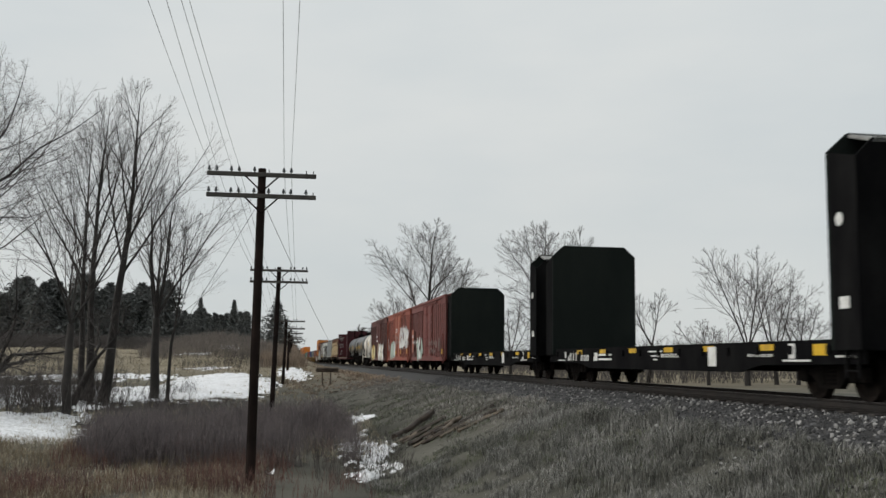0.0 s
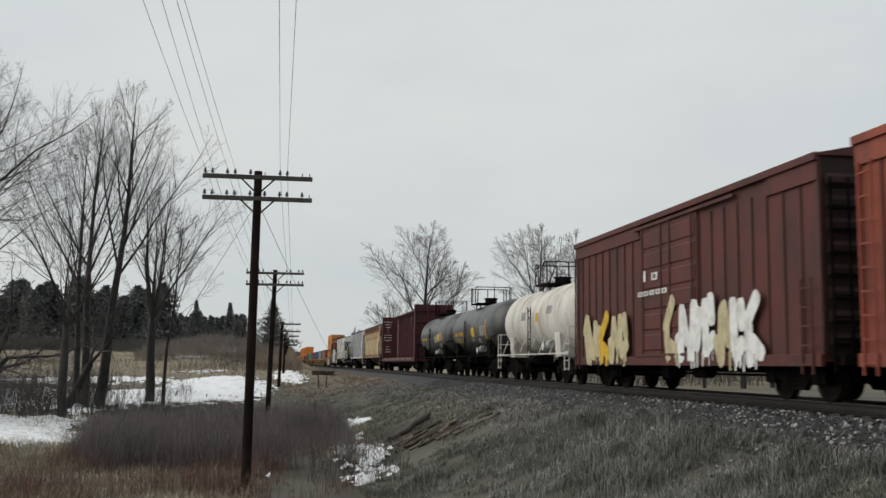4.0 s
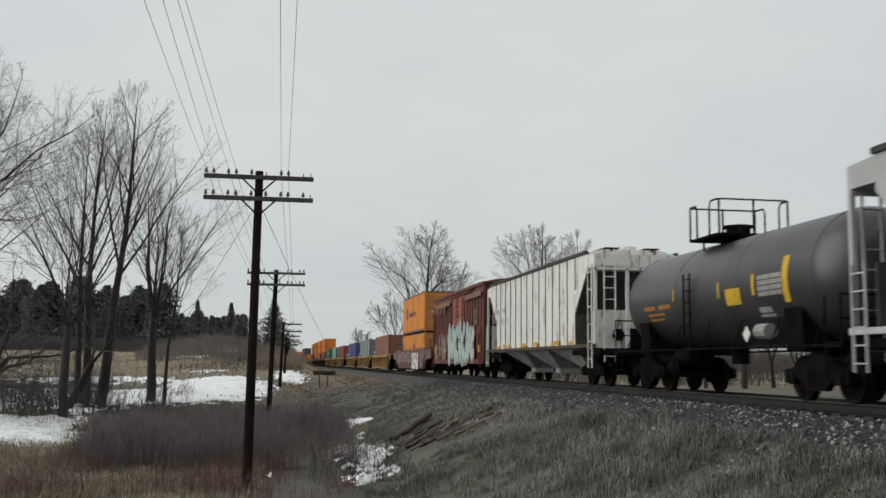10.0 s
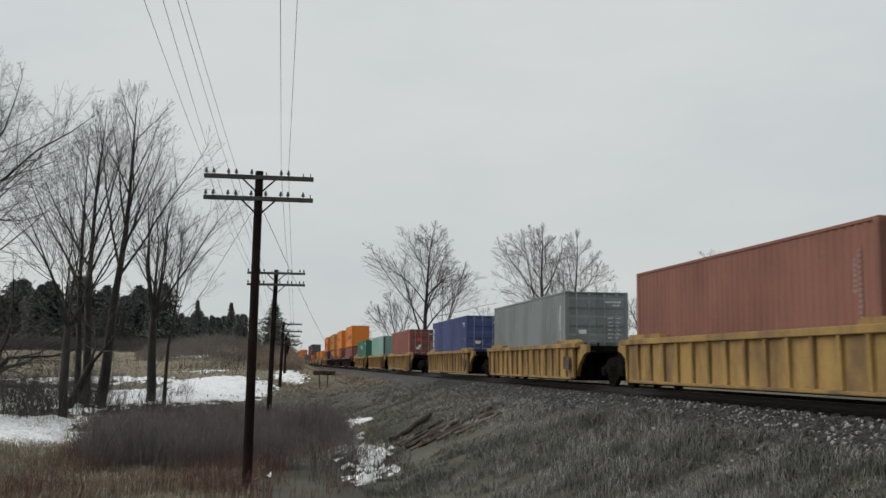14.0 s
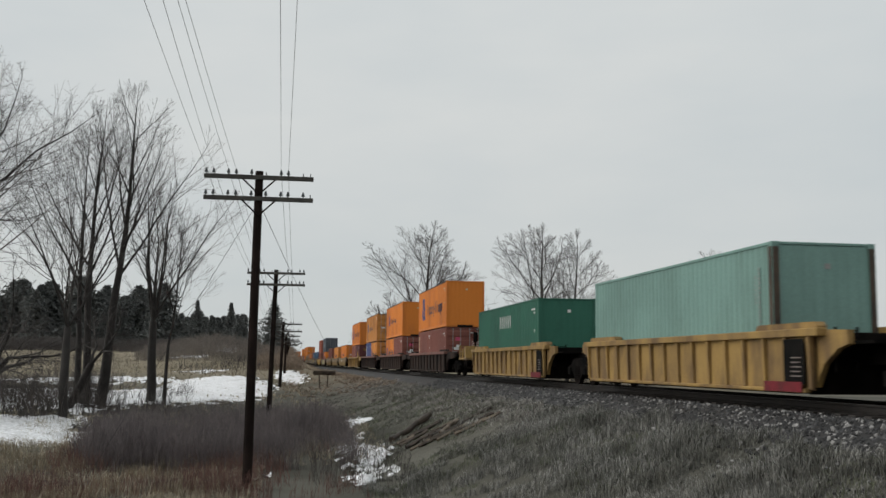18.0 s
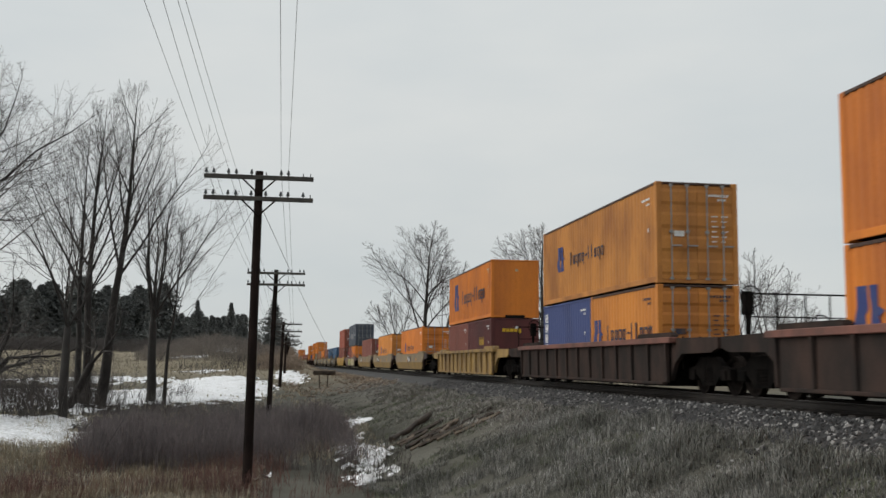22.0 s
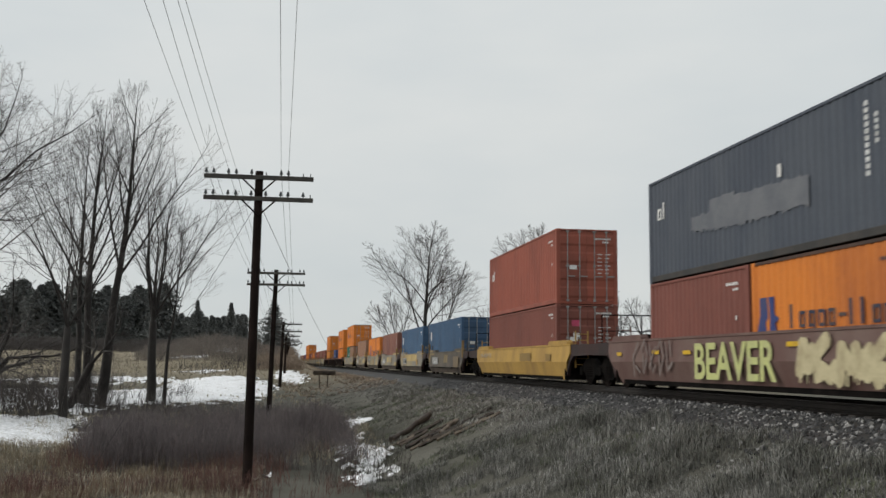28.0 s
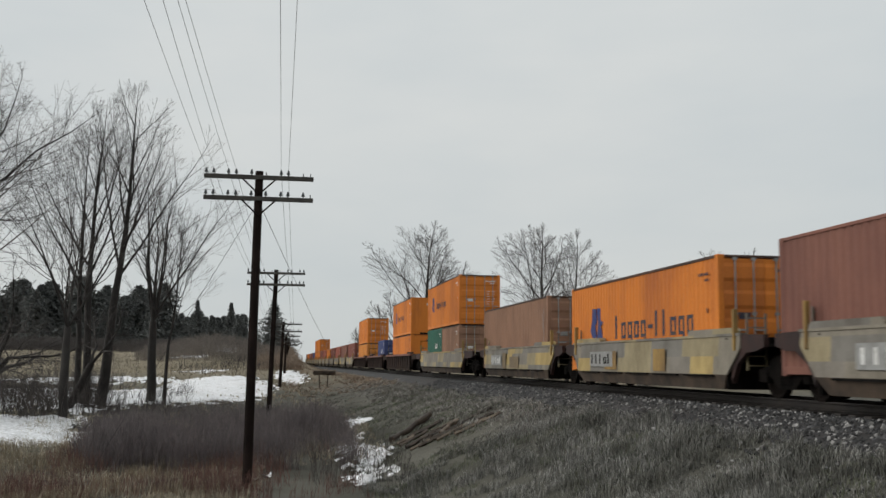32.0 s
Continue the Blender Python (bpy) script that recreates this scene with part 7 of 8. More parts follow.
bare_tree(-13.4, 48.0, 110, "low dark leafless shrub with arching stems", height=5.2, r0=0.10, stems=7, spread=0.9, fork=0.1, kids=(7, 9, 6, 4), twist=0.16, up=0.03)
FAR = "leafless tree behind the railway, distance haze painted into its twigs"
bare_tree(21.9, 148.0, 121, FAR, "bark", "twig_hazed", height=23.4, r0=0.46, stems=1, spread=0.62, fork=0.24, kids=(17, 10, 6, 4), twig=0.015, twist=0.11, up=0.045)
bare_tree(17.9, 142.0, 122, FAR, "bark", "twig_hazed", height=13.0, r0=0.24, stems=3, spread=0.45, fork=0.2, kids=(6, 9, 6, 4), twig=0.018, lean=(-0.16, 0), twist=0.08)
bare_tree(24.6, 150.0, 123, FAR, "bark", "twig_hazed", height=18.0, r0=0.24, stems=3, spread=0.34, fork=0.3, kids=(6, 9, 6, 4), twig=0.018, lean=(0.12, 0), twist=0.08)
bare_tree(30.0, 112.0, 124, FAR, "bark", "twig_hazed", height=18.8, r0=0.40, stems=1, spread=0.62, fork=0.20, kids=(17, 10, 6, 4), twig=0.014, twist=0.10, up=0.045)
bare_tree(33.4, 114.0, 125, FAR, "bark", "twig_hazed", height=18.2, r0=0.30, stems=1, spread=0.58, fork=0.24, kids=(14, 9, 6, 4), twig=0.014, lean=(0.07, 0), twist=0.10, up=0.04)
bare_tree(27.0, 116.0, 126, FAR, "bark", "twig_hazed", height=9.5, r0=0.18, stems=4, spread=0.8, fork=0.25, kids=(6, 8, 5, 4), twig=0.020)
bare_tree(42.3, 112.0, 127, FAR, "bark", "twig_hazed", height=11.0, r0=0.18, stems=2, spread=0.5, fork=0.35, kids=(8, 8, 6, 4), twig=0.018)
bare_tree(38.2, 112.0, 128, FAR, "bark", "twig_hazed", height=9.8, r0=0.16, stems=3, spread=0.6, fork=0.3, kids=(6, 7, 5, 4), twig=0.018)
bare_tree(47.8, 98.0, 129, FAR, "bark", "twig_hazed", height=14.4, r0=0.26, stems=4, spread=0.58, fork=0.25, kids=(7, 9, 6, 4), twig=0.018)
bare_tree(51.5, 99.0, 130, FAR, "bark", "twig_hazed", height=12.6, r0=0.22, stems=4, spread=0.7, fork=0.22, kids=(7, 8, 6, 4), twig=0.018)
bare_tree(54.5, 100.0, 131, FAR, "bark", "twig_hazed", height=9.5, r0=0.2, stems=4, spread=0.8, fork=0.22, kids=(7, 8, 6, 4), twig=0.018)
bare_tree(44.0, 99.0, 132, FAR, "bark", "twig_hazed", height=7.0, r0=0.16, stems=4, spread=0.8, fork=0.22, kids=(6, 8, 5, 4), twig=0.018)
bare_tree(25.5, 300.0, 133, FAR, "bark", "twig_hazed", height=13.0, r0=0.3, stems=4, spread=0.6, fork=0.3, kids=(6, 8, 5, 3), twig=0.04)


# ---- conifers ----
def conifer_meshes(seed, height, width, shape):
    """Shape 0: a pointed spruce; 1: a broad round-headed pine; 2: a dense egg-shaped tree."""
    rnd = random.Random(seed)
    v, f = [], []
    whorls = int(height * 2.2)
    lobe = [rnd.uniform(0.72, 1.15) for _ in range(9)]
    for w in range(whorls):
        t = (w + 0.5) / whorls
        z = height * (0.02 + 0.97 * t)
        if shape == 0:
            reach = (1 - t) ** 0.85
        elif shape == 1:
            reach = math.sqrt(max(0.0, 1 - t ** 2.4)) * (0.78 + 0.22 * math.sin(t * 9 + seed))
        else:
            reach = min(1.0, 1.5 * (1 - t)) ** 0.9 * (0.8 + 0.6 * min(t, 0.33))
        reach = width * 0.5 * reach * rnd.uniform(0.85, 1.1) + 0.12
        n = 9 if reach < 2 else 13
        for b in range(n):
            a = 6.283 * (b + rnd.random()) / n
            ln = reach * lobe[int(a / 6.284 * 9 + w * 0.37) % 9] * rnd.uniform(0.75, 1.05)
            for k in range(6):
                s = (k + rnd.random()) / 6
                c = Vector((math.cos(a) * ln * s, math.sin(a) * ln * s, z - 0.18 * ln * s + 0.14 * rnd.gauss(0, 1)))
                size = (0.26 + 0.30 * (1 - s)) * rnd.uniform(0.7, 1.3) * (0.5 + 0.5 * (1 - t) if shape != 1 else 0.9)
                for _ in range(3):
                    i = len(v)
                    d = Vector((rnd.gauss(0, 1), rnd.gauss(0, 1), rnd.gauss(0.1, 0.7))).normalized() * size
                    e = Vector((rnd.gauss(0, 1), rnd.gauss(0, 1), rnd.gauss(0, 0.7))).normalized() * size * 0.6
                    v += [tuple(c), tuple(c + d * 0.6 + e), tuple(c + d * 1.5), tuple(c + d * 0.6 - e)]
                    f.append((i, i + 1, i + 2, i + 3))
    wood = Tubes()
    wood.tube([Vector((0, 0, -0.5)), Vector((0, 0, height * 0.5)), Vector((0, 0, height * 0.95))], [0.022 * height, 0.013 * height, 0.01], 7)
    return mesh_of("trunk", wood.v, wood.f, "bark", True), mesh_of("foliage", v, f, "pine_needle_hazed")


CONIFERS = [conifer_meshes(200 + k, 10.0, w, sh) for k, (w, sh) in enumerate(((7.5, 1), (9.5, 1), (6.0, 0), (8.0, 2), (8.6, 2)))]


def conifer(x, y, kind, height, label="dark green conifer in a far row of trees", wide=1.0):
    s = height / 10.0
    t = thing("conifer", label, "tree", "row of conifers", "", pose(x, y, ground_z(x, y) - 0.2))
    a, b = CONIFERS[kind]
    for nm, me in (("trunk", a), ("foliage", b)):
        ob = put(nm, me, t)
        ob.scale = (s * wide, s * wide, s)
        ob.rotation_euler = (0, 0, height * 3.7)


rnd = random.Random(5)
for k in range(48):
    px = -60 + 500 * k / 48.0
    y = rnd.uniform(268, 330)
    tall = 15.0 + 1.8 * math.sin(k * 1.3) + rnd.uniform(-1.6, 1.6)
    if px > 300:
        tall = 9.4 + rnd.uniform(-0.9, 0.8)
    conifer((px - 486) / 1781.0 * y, y, rnd.choice((0, 1, 1, 0)), tall * 1.06)
for px, y, tall in ((352, 262, 12.6), (409, 262, 12.3)):
    conifer((px - 486) / 1781.0 * y, y, 2, tall)
conifer(-0.35, 196.0, 4, 10.9, "dense dark conifer standing alone near the poles", 1.15)
conifer(-4.2, 200.0, 3, 7.0, "dark conifer near the poles")
conifer(-7.6, 205.0, 0, 6.5, "low dark conifer near the poles")


# ---- thickets, brush, reeds and grass ----
def stems_mesh(name, mat, spots, height, r, fork=2, lean=0.25, seed=1):
    """Upright thin stems, each with a few side shoots; spots are (x, y, scale)."""
    rr = random.Random(seed)
    v, f = [], []

    def blade(p, q, w):
        i = len(v)
        d = (q - p)
        u = d.cross(Vector((rr.gauss(0, 1), rr.gauss(0, 1), 0.1)))
        u = u.normalized() * w
        n = d.cross(u).normalized() * w
        v.extend([tuple(p + u), tuple(p - u * 0.5 + n * 0.87), tuple(p - u * 0.5 - n * 0.87), tuple(q)])
        f.extend([(i, i + 1, i + 3), (i + 1, i + 2, i + 3), (i + 2, i, i + 3)])
    for x, y, s in spots:
        z = ground_z(x, y) - 0.05
        h = height * s * rr.uniform(0.6, 1.25)
        p = Vector((x, y, z))
        q = p + Vector((rr.gauss(0, lean) * h, rr.gauss(0, lean) * h, h))
        blade(p, q, r * s)
        for _ in range(fork):
            t = rr.uniform(0.25, 0.8)
            a = p.lerp(q, t)
            b = a + Vector((rr.gauss(0, 0.35), rr.gauss(0, 0.35), rr.uniform(0.5, 1.0))) * h * (1 - t) * 0.9
            blade(a, b, r * s * 0.7)
    return mesh_of(name, v, f, mat)


def scatter(n, x0, x1, y0, y1, keep, seed):
    rr = random.Random(seed)
    out = []
    while n > 0:
        n -= 1
        x, y = rr.uniform(x0, x1), y0 + (y1 - y0) * rr.random() ** 1.25
        s = keep(x, y)
        if s > 0:
            out.append((x, y, s))
    return out


def stuff(name, me, label, category):
    return tagged(put(name, me), label, category, "", "stuff")


def brush_keep(x, y):
    edge = 1.0 - max(0.0, (x - 1.9 - 0.02 * (y - 33)) / 1.2) - max(0.0, (-0.115 * y - 1.4 - x) / 1.5)
    return max(0.45, 0.85 + 0.7 * lump(x, y, 3.0, 14.0)) * (1.0 - 0.55 * step01(40.0, 54.0, y)) if edge > 0.3 + 0.5 * lump(x, y, 1.7, 4.0) and lump(x, y, 2.6, 3.0) > -0.22 else 0.0


stuff("willow_brush", stems_mesh("willow_brush", "brush_stem", scatter(19000, -9, 3.6, 33, 60, brush_keep, 11), 1.35, 0.009, 3, 0.16, 2), "thicket of grey-brown willow stems in the ditch", "brush")
stuff("red_brush", stems_mesh("red_brush", "brush_red", scatter(6500, -7.0, 4.2, 25.0, 40, lambda x, y: (0.8 if lump(x, y, 2.6, 7.0) > 0.05 else 0.0) if x < 0.5 else (0.6 if lump(x, y, 1.3, 7.0) > 0.2 and x < 2.4 + 0.09 * (y - 25) else 0.0), 12), 0.95, 0.008, 2, 0.16, 3), "reddish dogwood stems among dead weeds", "brush")
stuff("reeds", stems_mesh("reeds", "reed", scatter(13000, -12, 2.0, 25, 40, lambda x, y: 0.8 if lump(x, y, 2.2, 1.0) > -0.1 and x < -1.2 else 0.0, 13), 0.55, 0.008, 1, 0.28, 4), "dead tan reeds and tall grass in the ditch", "grass")
stuff("ditch_stems", stems_mesh("ditch_stems", "twig", scatter(520, 1.2, 4.0, 28.5, 35.5, lambda x, y: 0.9 if lump(x, y, 0.8, 6.0) > 0.0 else 0.0, 21), 0.95, 0.008, 3, 0.2, 21), "dark bare stems standing in the ditch snow", "brush")
stuff("thicket", stems_mesh("thicket", "twig", scatter(5000, -40, 0.5, 66, 150, lambda x, y: (0.8 if lump(x, y, 12.0, 2.0) > 0.2 else 0.0) * (0.0 if y < 105 and x > -10 else 1.0), 14), 2.1, 0.016, 4, 0.25, 5), "grey leafless scrub along the field edge", "brush")
stuff("far_scrub", stems_mesh("far_scrub", "scrub_tan", scatter(11000, -2, 9.0, 120, 330, lambda x, y: 1.0 if x < 3.5 + 2.0 * lump(x, y, 20, 4) else 0.0, 15), 1.7, 0.02, 4, 0.3, 6), "pale leafless scrub on the bank by the line", "brush")
stuff("far_woods", stems_mesh("far_woods", "twig_hazed", scatter(12000, 32, 170, 105, 330, lambda x, y: 1.2 if x / y > 0.2 and lump(x, y, 15, 6) > -0.2 else 0.0, 16), 4.2, 0.03, 5, 0.28, 7), "low woods beyond the railway, greyed by painted-in haze", "woods")
stuff("rise_scrub", stems_mesh("rise_scrub", "scrub_pale", scatter(5200, -20, 0.5, 150, 196, lambda x, y: 1.0 if lump(x, y, 4.5, 5.0) > -0.25 else 0.4, 19), 2.1, 0.02, 4, 0.30, 19), "pale brown scrub on a low rise beyond the snow", "brush")
stuff("wood_edge", stems_mesh("wood_edge", "twig_hazed", scatter(6500, -64, -4.0, 228, 262, lambda x, y: 1.0 if lump(x, y, 8.0, 5.0) > -0.15 else 0.5, 20), 2.8, 0.03, 5, 0.28, 20), "leafless undergrowth along the edge of the far conifers", "brush")
stuff("tree_foot_scrub", stems_mesh("tree_foot_scrub", "twig", scatter(4200, -22, -5.0, 50, 68, lambda x, y: (1.1 if x < -9.5 else 0.75) if lump(x, y, 2.4, 8.0) > (-0.05 if x < -9.5 else 0.1) else 0.0, 18), 1.7, 0.012, 4, 0.3, 9), "leafless scrub round the feet of the trees", "brush")
stuff("verge_scrub", stems_mesh("verge_scrub", "brush_stem", scatter(6000, 17, 26, 20, 140, lambda x, y: 0.9 if lump(x, y, 4, 8) > 0.0 else 0.0, 17), 0.34, 0.010, 2, 0.5, 8), "dead weeds beyond the railway", "brush")


def blades_mesh(name, mat, n, area, height, width, keep, seed):
    """Bent grass blades, two triangles each, in tufts."""
    rr = random.Random(seed)
    v, f = [], []
    x0, x1, y0, y1 = area
    made = 0
    while made < n:
        cx, cy = rr.uniform(x0, x1), y0 + (y1 - y0) * rr.random() ** 1.3
        made += 4
        s = keep(cx, cy)
        if s <= 0:
            continue
        for _ in range(rr.randint(3, 6)):
            x, y = cx + rr.gauss(0, 0.05), cy + rr.gauss(0, 0.05)
            z = ground_z(x, y) - 0.02
            h = height * s * rr.uniform(0.5, 1.3)
            a = rr.uniform(0, 6.283)
            dx, dy = math.cos(a), math.sin(a)
            w = width * rr.uniform(0.6, 1.3)
            b1, b2 = rr.uniform(0.05, 0.3) * h, rr.uniform(0.3, 0.9) * h
            i = len(v)
            ex, ey = -dy * w, dx * w
            v += [(x - ex, y - ey, z), (x + ex, y + ey, z), (x + dx * b1 + ex * 0.7, y + dy * b1 + ey * 0.7, z + h * 0.6), (x + dx * b1 - ex * 0.7, y + dy * b1 - ey * 0.7, z + h * 0.6), (x + dx * b2, y + dy * b2, z + h * rr.uniform(0.75, 1.0))]
            f += [(i, i + 1, i + 2, i + 3), (i + 3, i + 2, i + 4)]
    return mesh_of(name, v, f, mat)


def dry_keep(x, y):
    edge = 8.7 + 0.5 * lump(x, y, 1.6, 2.0)
    if x > edge or (x < 5.6 and lump(x, y, 0.9, 14.0) > 0.0):
        return 0.0
    return 0.85 + 0.95 * lump(x, y, 1.2, 11.0) + (0.25 if x > 6.2 else 0.0) if lump(x, y, 1.9, 12.0) > -0.25 else 0.4


def green_keep(x, y):
    if x > 8.4 + 0.5 * lump(x, y, 1.6, 2.0):
        return 0.0
    return 0.8 if lump(x, y, 2.0, 21.0) > 0.02 else 0.0


stuff("bank_grass", blades_mesh("bank_grass", "grass_dry", 70000, (2.4, 9.3, 10.5, 30), 0.25, 0.0062, dry_keep, 31), "matted grey-tan dead grass on the railway bank", "grass")
stuff("bank_crest_grass", blades_mesh("bank_crest_grass", "grass_pale", 34000, (4.4, 9.2, 28, 80), 0.15, 0.014, lambda x, y: dry_keep(x, y) if x > 6.4 - 0.05 * (y - 34) + 0.7 * lump(x, y, 3.0, 5.0) else 0.0, 37), "short grey dead grass along the crest of the bank", "grass")
stuff("bank_grass_far", blades_mesh("bank_grass_far", "grass_dull", 26000, (2.6, 7.2, 28, 75), 0.17, 0.012, lambda x, y: dry_keep(x, y) if x < 6.4 - 0.05 * (y - 34) + 0.7 * lump(x, y, 3.0, 5.0) else 0.0, 32), "matted grey-tan dead grass along the railway bank", "grass")
stuff("green_grass", blades_mesh("green_grass", "grass_green", 46000, (2.4, 8.8, 10.5, 60), 0.19, 0.006, green_keep, 33), "new dull green grass among the dead blades", "grass")
stuff("bank_grass_distant", blades_mesh("bank_grass_distant", "grass_tan", 30000, (0.5, 9.0, 70, 220), 0.16, 0.035, dry_keep, 36), "dead grass on the bank far down the line", "grass")
stuff("field_grass", blades_mesh("field_grass", "field_grass", 42000, (-60, 3.0, 50, 260), 0.30, 0.03, lambda x, y: 0.9 if lump(x, y, 6, 3) > -0.25 else 0.4, 34), "pale dead field grass", "grass")
stuff("ditch_grass", blades_mesh("ditch_grass", "field_grass", 36000, (-11, 4.0, 22, 52), 0.34, 0.008, lambda x, y: 0.0 if x > -0.3 and y < 34 else 0.9 if lump(x, y, 2.5, 3) > -0.2 else 0.45, 35), "dead tan grass in the ditch", "grass")


# ---- snow ----
SNOW = [(2.95, 32.0, 0.8, 2.6, 0.35), (3.2, 37.0, 1.0, 5.0, 0.65), (3.75, 48.6, 0.75, 2.2, 0.5), (16.4, 34.0, 1.6, 30.0, 1.2),
        (-11.5, 44.0, 4.5, 5.0, 1.0), (-12.5, 49.5, 4.0, 4.0, 0.9), (-9.8, 46.0, 2.0, 2.5, 0.5), (-14.5, 41.0, 4.0, 3.0, 1.0), (-13.0, 66.0, 8.0, 8.0, 1.1), (-4.4, 82.0, 4.6, 21.0, 1.5), (-8.0, 68.0, 5.5, 8.0, 1.2),
        (-20.0, 74.0, 10.0, 8.0, 0.9), (1.6, 104.0, 1.8, 16.0, 0.75), (-16.0, 92.0, 9.0, 7.0, 0.6), (-30.0, 300.0, 30.0, 2.5, 0.8), (-12.0, 205.0, 9.0, 9.0, 0.7), (-8.0, 118.0, 2.6, 4.0, 0.3), (-12.3, 156.0, 3.0, 2.0, 0.5), (-7.5, 163.0, 1.6, 4.0, 0.3),
        (0.0, 31.3, 0.3, 0.3, 0.0), (-9.9, 57.0, 1.6, 2.0, 0.4), (-0.15, 39.6, 0.3, 0.4, 0.1)]


def snow_depth(x, y):
    best = -1.0
    for cx, cy, rx, ry, k in SNOW:
        d = ((x - cx) / rx) ** 2 + ((y - cy) / ry) ** 2
        if d < 2.2:
            best = max(best, k * (1 - d) + 0.6 * lump(x, y, 1.0, 2) + 0.8 * lump(x, y, 0.36, 4) + 0.5 * lump(x, y, 0.2, 9) + 0.15)
    return best


def snow_mesh(cells):
    v, f, idx = [], [], {}
    for x0, x1, y0, y1, dx, dy in cells:
        nx_, ny_ = int((x1 - x0) / dx), int((y1 - y0) / dy)
        depth = [[snow_depth(x0 + i * dx, y0 + j * dy) for i in range(nx_ + 1)] for j in range(ny_ + 1)]
        for j in range(ny_):
            for i in range(nx_):
                q = (depth[j][i], depth[j][i + 1], depth[j + 1][i + 1], depth[j + 1][i])
                if max(q) > 0.25 and sum(1 for d in q if d > 0.18) >= 3:
                    ids = []
                    for a, b, d in ((i, j, q[0]), (i + 1, j, q[1]), (i + 1, j + 1, q[2]), (i, j + 1, q[3])):
                        key = (x0, y0, a, b)
                        if key not in idx:
                            x, y = x0 + a * dx, y0 + b * dy
                            idx[key] = len(v)
                            v.append((x, y, ground_z(x, y) + (0.24 * min(1.0, max(0.0, d - 0.18)) - 0.03 if d > 0.18 else -0.06)))
                        ids.append(idx[key])
                    f.append(tuple(ids))
    return mesh_of("snow", v, f, "snow", True)


stuff("snow", snow_mesh([(-3, 6.0, 26, 54, 0.13, 0.22), (-20, -3.2, 36, 54, 0.2, 0.25), (-32, 4, 54.2, 125, 0.3, 0.6), (-18, -3, 150, 172, 0.35, 0.4), (-62, 0, 195, 304, 0.8, 0.8), (14.6, 19.0, 10, 66, 0.2, 0.4)]), "patches of old wet snow with ragged edges", "snow")


# ---- ballast stones, ties, fallen timber ----
def stone_shape(seed):
    rr = random.Random(seed)
    base = [(-1, 0, 0), (1, 0, 0), (0, -1, 0), (0, 1, 0), (0, 0, -1), (0, 0, 1), (0.6, 0.6, 0.5), (-0.6, -0.5, 0.6)]
    pts = [tuple(c * rr.uniform(0.65, 1.25) for c in p) for p in base]
    bm = bmesh.new()
    for p in pts:
        bm.verts.new(p)
    bmesh.ops.convex_hull(bm, input=bm.verts[:])
    for vv in [w for w in bm.verts if not w.link_faces]:
        bm.verts.remove(vv)
    bm.verts.index_update()
    out = [tuple(w.co) for w in bm.verts], [tuple(w.index for w in fc.verts) for fc in bm.faces]
    bm.free()
    return out


SHAPES = [stone_shape(300 + k) for k in range(7)]


def stones_mesh(name, mat, n, y0, y1, size, seed):
    rr = random.Random(seed)
    v, f = [], []
    while n > 0:
        n -= 1
        y = y0 + (y1 - y0) * rr.random() ** 1.7
        x = rr.uniform(8.1, 10.75) if rr.random() < 0.93 else rr.uniform(7.2, 8.2)
        if x < 8.9 + 0.5 * lump(x, y, 1.2, 9.0) and rr.random() < 0.6:
            continue
        vs, fs = SHAPES[rr.randrange(7)]
        s = size * rr.uniform(0.55, 1.4)
        a = rr.uniform(0, 6.283)
        c, sn, k = math.cos(a) * s, math.sin(a) * s, rr.uniform(0.6, 0.95) * s
        z = ground_z(x, y) + s * 0.25
        i = len(v)
        v.extend((x + p * c - q * sn, y + p * sn + q * c, z + r * k) for p, q, r in vs)
        f.extend(tuple(i + j for j in fc) for fc in fs)
    return mesh_of(name, v, f, mat)


def bed_mesh(name, cols, lift, mat):
    rows = [8 + 0.5 * k for k in range(160)] + [88 + 4 * k for k in range(120)]
    n = len(cols)
    v = [(x, y, ground_z(x, y) + lift) for y in rows for x in cols]
    return mesh_of(name, v, [(j * n + i, j * n + i + 1, (j + 1) * n + i + 1, (j + 1) * n + i) for j in range(len(rows) - 1) for i in range(n - 1)], mat, True)


ballast = tagged(put("ballast", bed_mesh("ballast", (8.75, 9.2, 9.85, 10.2, 10.8, 11.72, 12.7, 13.6, 14.9), 0.012, "ballast_bed")), "grey crushed stone ballast under the track", "ballast", "", "structure")
# This strip's darkness is part oil, part painted-in shade of rails and train.
put("oily_ballast", bed_mesh("oily_ballast", (10.42, 11.1, 11.725, 12.3, 13.0, 13.9), 0.018, "ballast_oily_shaded"), ballast, None, "oil-stained stone between and beside the rails, with the train's shade in its colour")
stuff("ballast_stones", stones_mesh("ballast_stones", "stone", 20000, 10.5, 60, 0.034, 51), "loose grey crushed stones", "gravel")
stuff("pale_stones", stones_mesh("pale_stones", "stone_pale", 2600, 10.5, 50, 0.034, 52), "paler crushed stones among the grey", "gravel")
near_shapes = [mesh_of("stone", [tuple(c * 0.055 for c in p) for p in vs], fs, "stone_pale") for vs, fs in SHAPES]
rnd = random.Random(77)
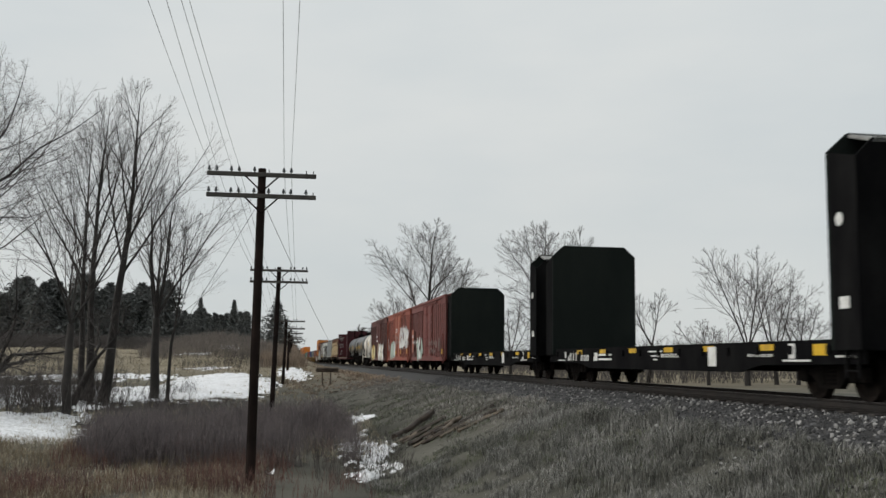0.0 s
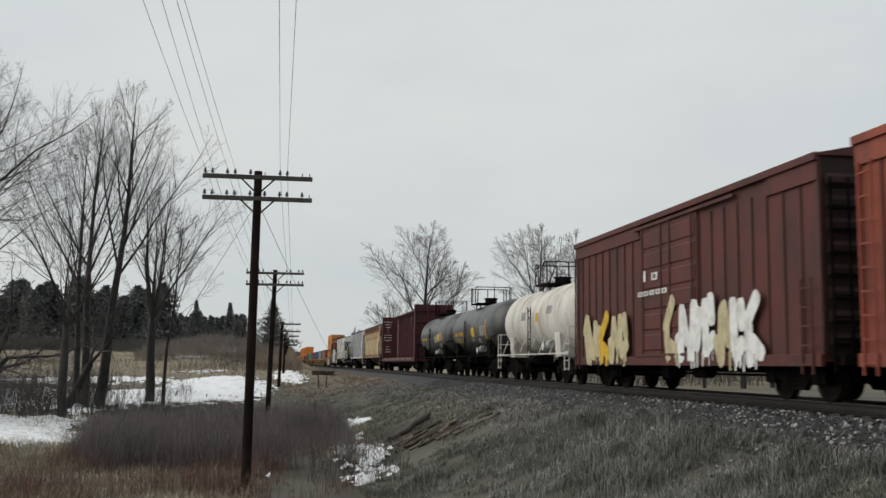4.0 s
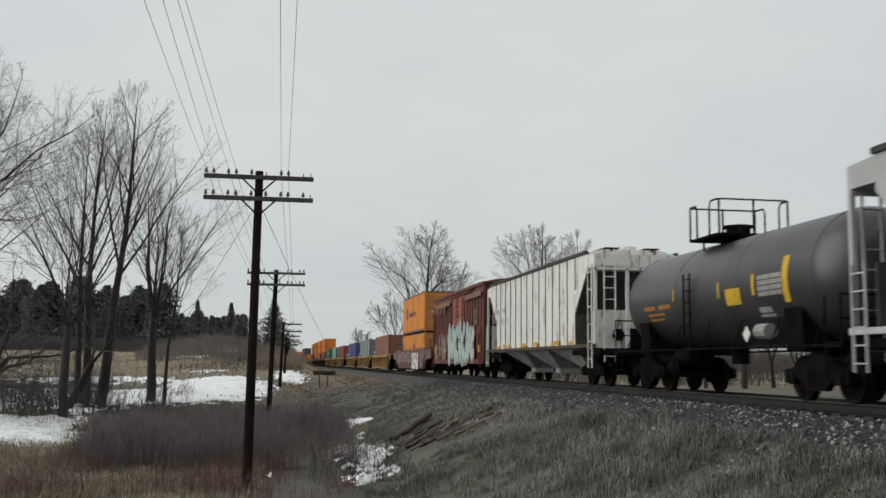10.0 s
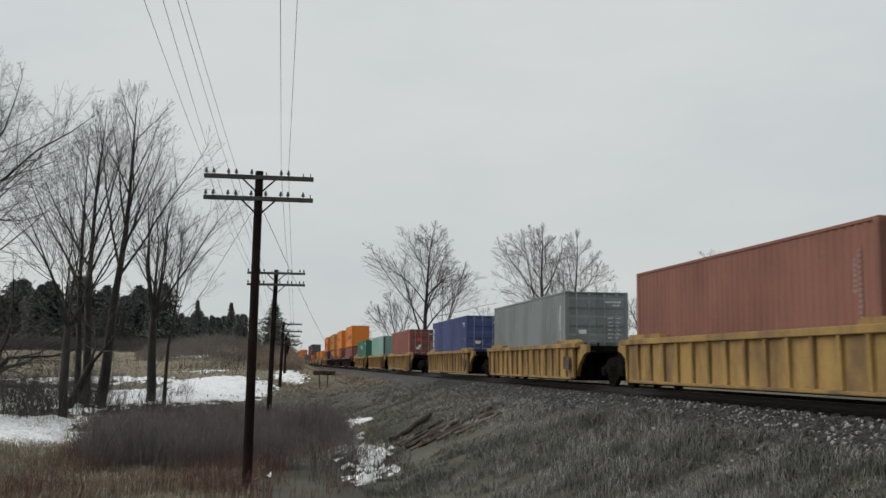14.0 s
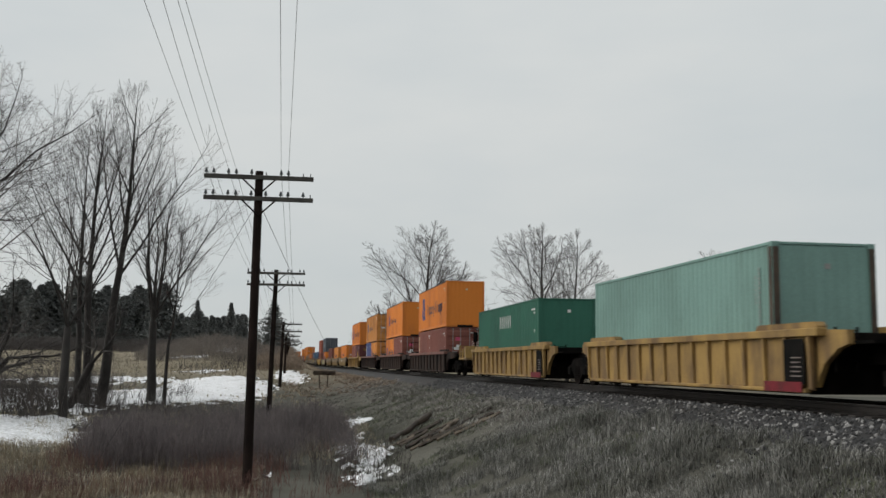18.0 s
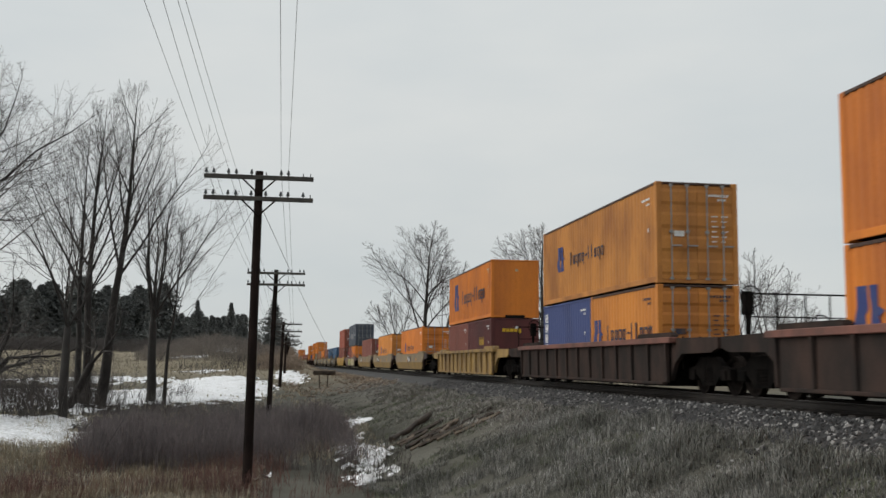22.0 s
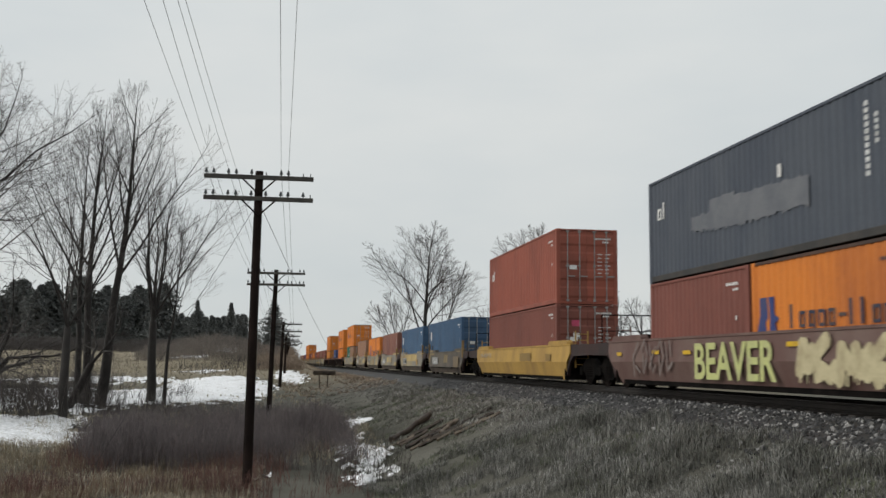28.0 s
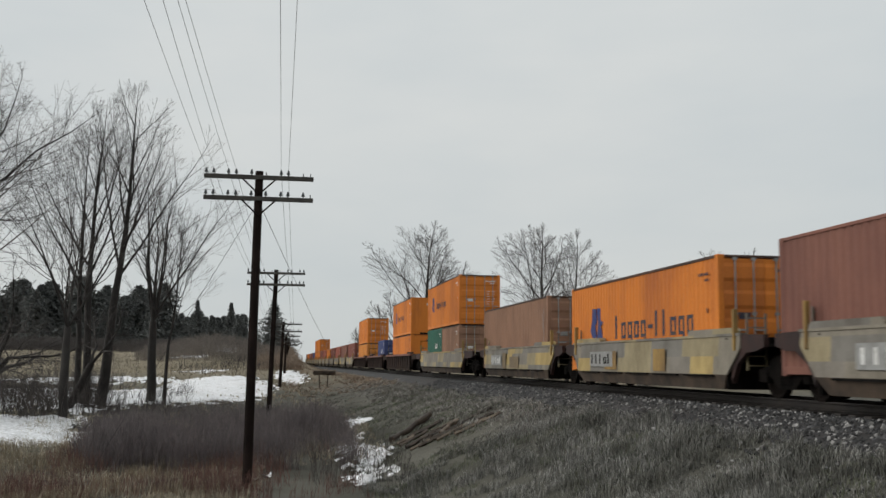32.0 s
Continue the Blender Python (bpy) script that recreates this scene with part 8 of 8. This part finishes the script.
for k in range(150):
    y = 11.0 + 16.0 * rnd.random() ** 1.4
    x = rnd.uniform(8.3, 10.3)
    s = rnd.uniform(0.5, 1.15)
    put("stone", near_shapes[rnd.randrange(7)], ballast, pose(x, y, ground_z(x, y) + 0.03, rnd.uniform(-30, 30), rnd.uniform(-30, 30), rnd.uniform(0, 360)) @ Matrix.Scale(s, 4))
tie = bmesh.new()
box(tie, -1.3, 1.3, -0.115, 0.115, -0.35, -0.172, 0.012)
tie_mesh = bm_mesh("tie", tie, "tie_wood")
for k in range(230):
    put("tie", tie_mesh, track, pose(XC + 0.03 * math.sin(k * 2.1), 6.0 + 0.53 * k, 0.0, 0, 0, 0.8 * math.sin(k * 1.7)))


def timber(x, y, length, turn, r, mat, square, seed):
    """A split log or plank lying on the slope."""
    rr = random.Random(seed)
    a = radians(turn)
    dx, dy = math.cos(a) * length / 2, math.sin(a) * length / 2
    p, q = Vector((x - dx, y - dy, ground_z(x - dx, y - dy) + r)), Vector((x + dx, y + dy, ground_z(x + dx, y + dy) + r))
    bm = bmesh.new()
    n = 4 if square else 8
    pts = [p.lerp(q, i / 5) + Vector((rr.gauss(0, 0.02), rr.gauss(0, 0.02), rr.gauss(0, 0.012))) for i in range(6)]
    tb = Tubes()
    tb.tube(pts, [r * rr.uniform(0.75, 1.1) for _ in pts], n)
    last = len(tb.v)
    tb.f += [tuple(range(n))[::-1], tuple(range(last - n, last))]
    bm.free()
    ob = put("fallen_timber", mesh_of("fallen_timber", tb.v, tb.f, mat))
    return tagged(ob, "broken dark timber lying on the grass bank" if mat == "log_wood" else "split pale timber lying on the grass bank", "log", "fallen timbers on the bank")


rnd = random.Random(64)
timber(5.25, 38.8, 3.3, 56, 0.13, "log_wood", False, 400)
timber(5.55, 37.2, 2.2, 46, 0.09, "log_wood", True, 399)
for k in range(22):
    u = rnd.random()
    timber(4.7 + 2.7 * u + rnd.uniform(-0.3, 0.3), 36.8 - 3.0 * rnd.random() - 0.9 * u, rnd.uniform(0.6, 1.8), rnd.gauss(26, 12), rnd.uniform(0.03, 0.085), "log_pale" if k % 3 == 0 else "log_wood", k % 4 > 0, 401 + k)


motions()
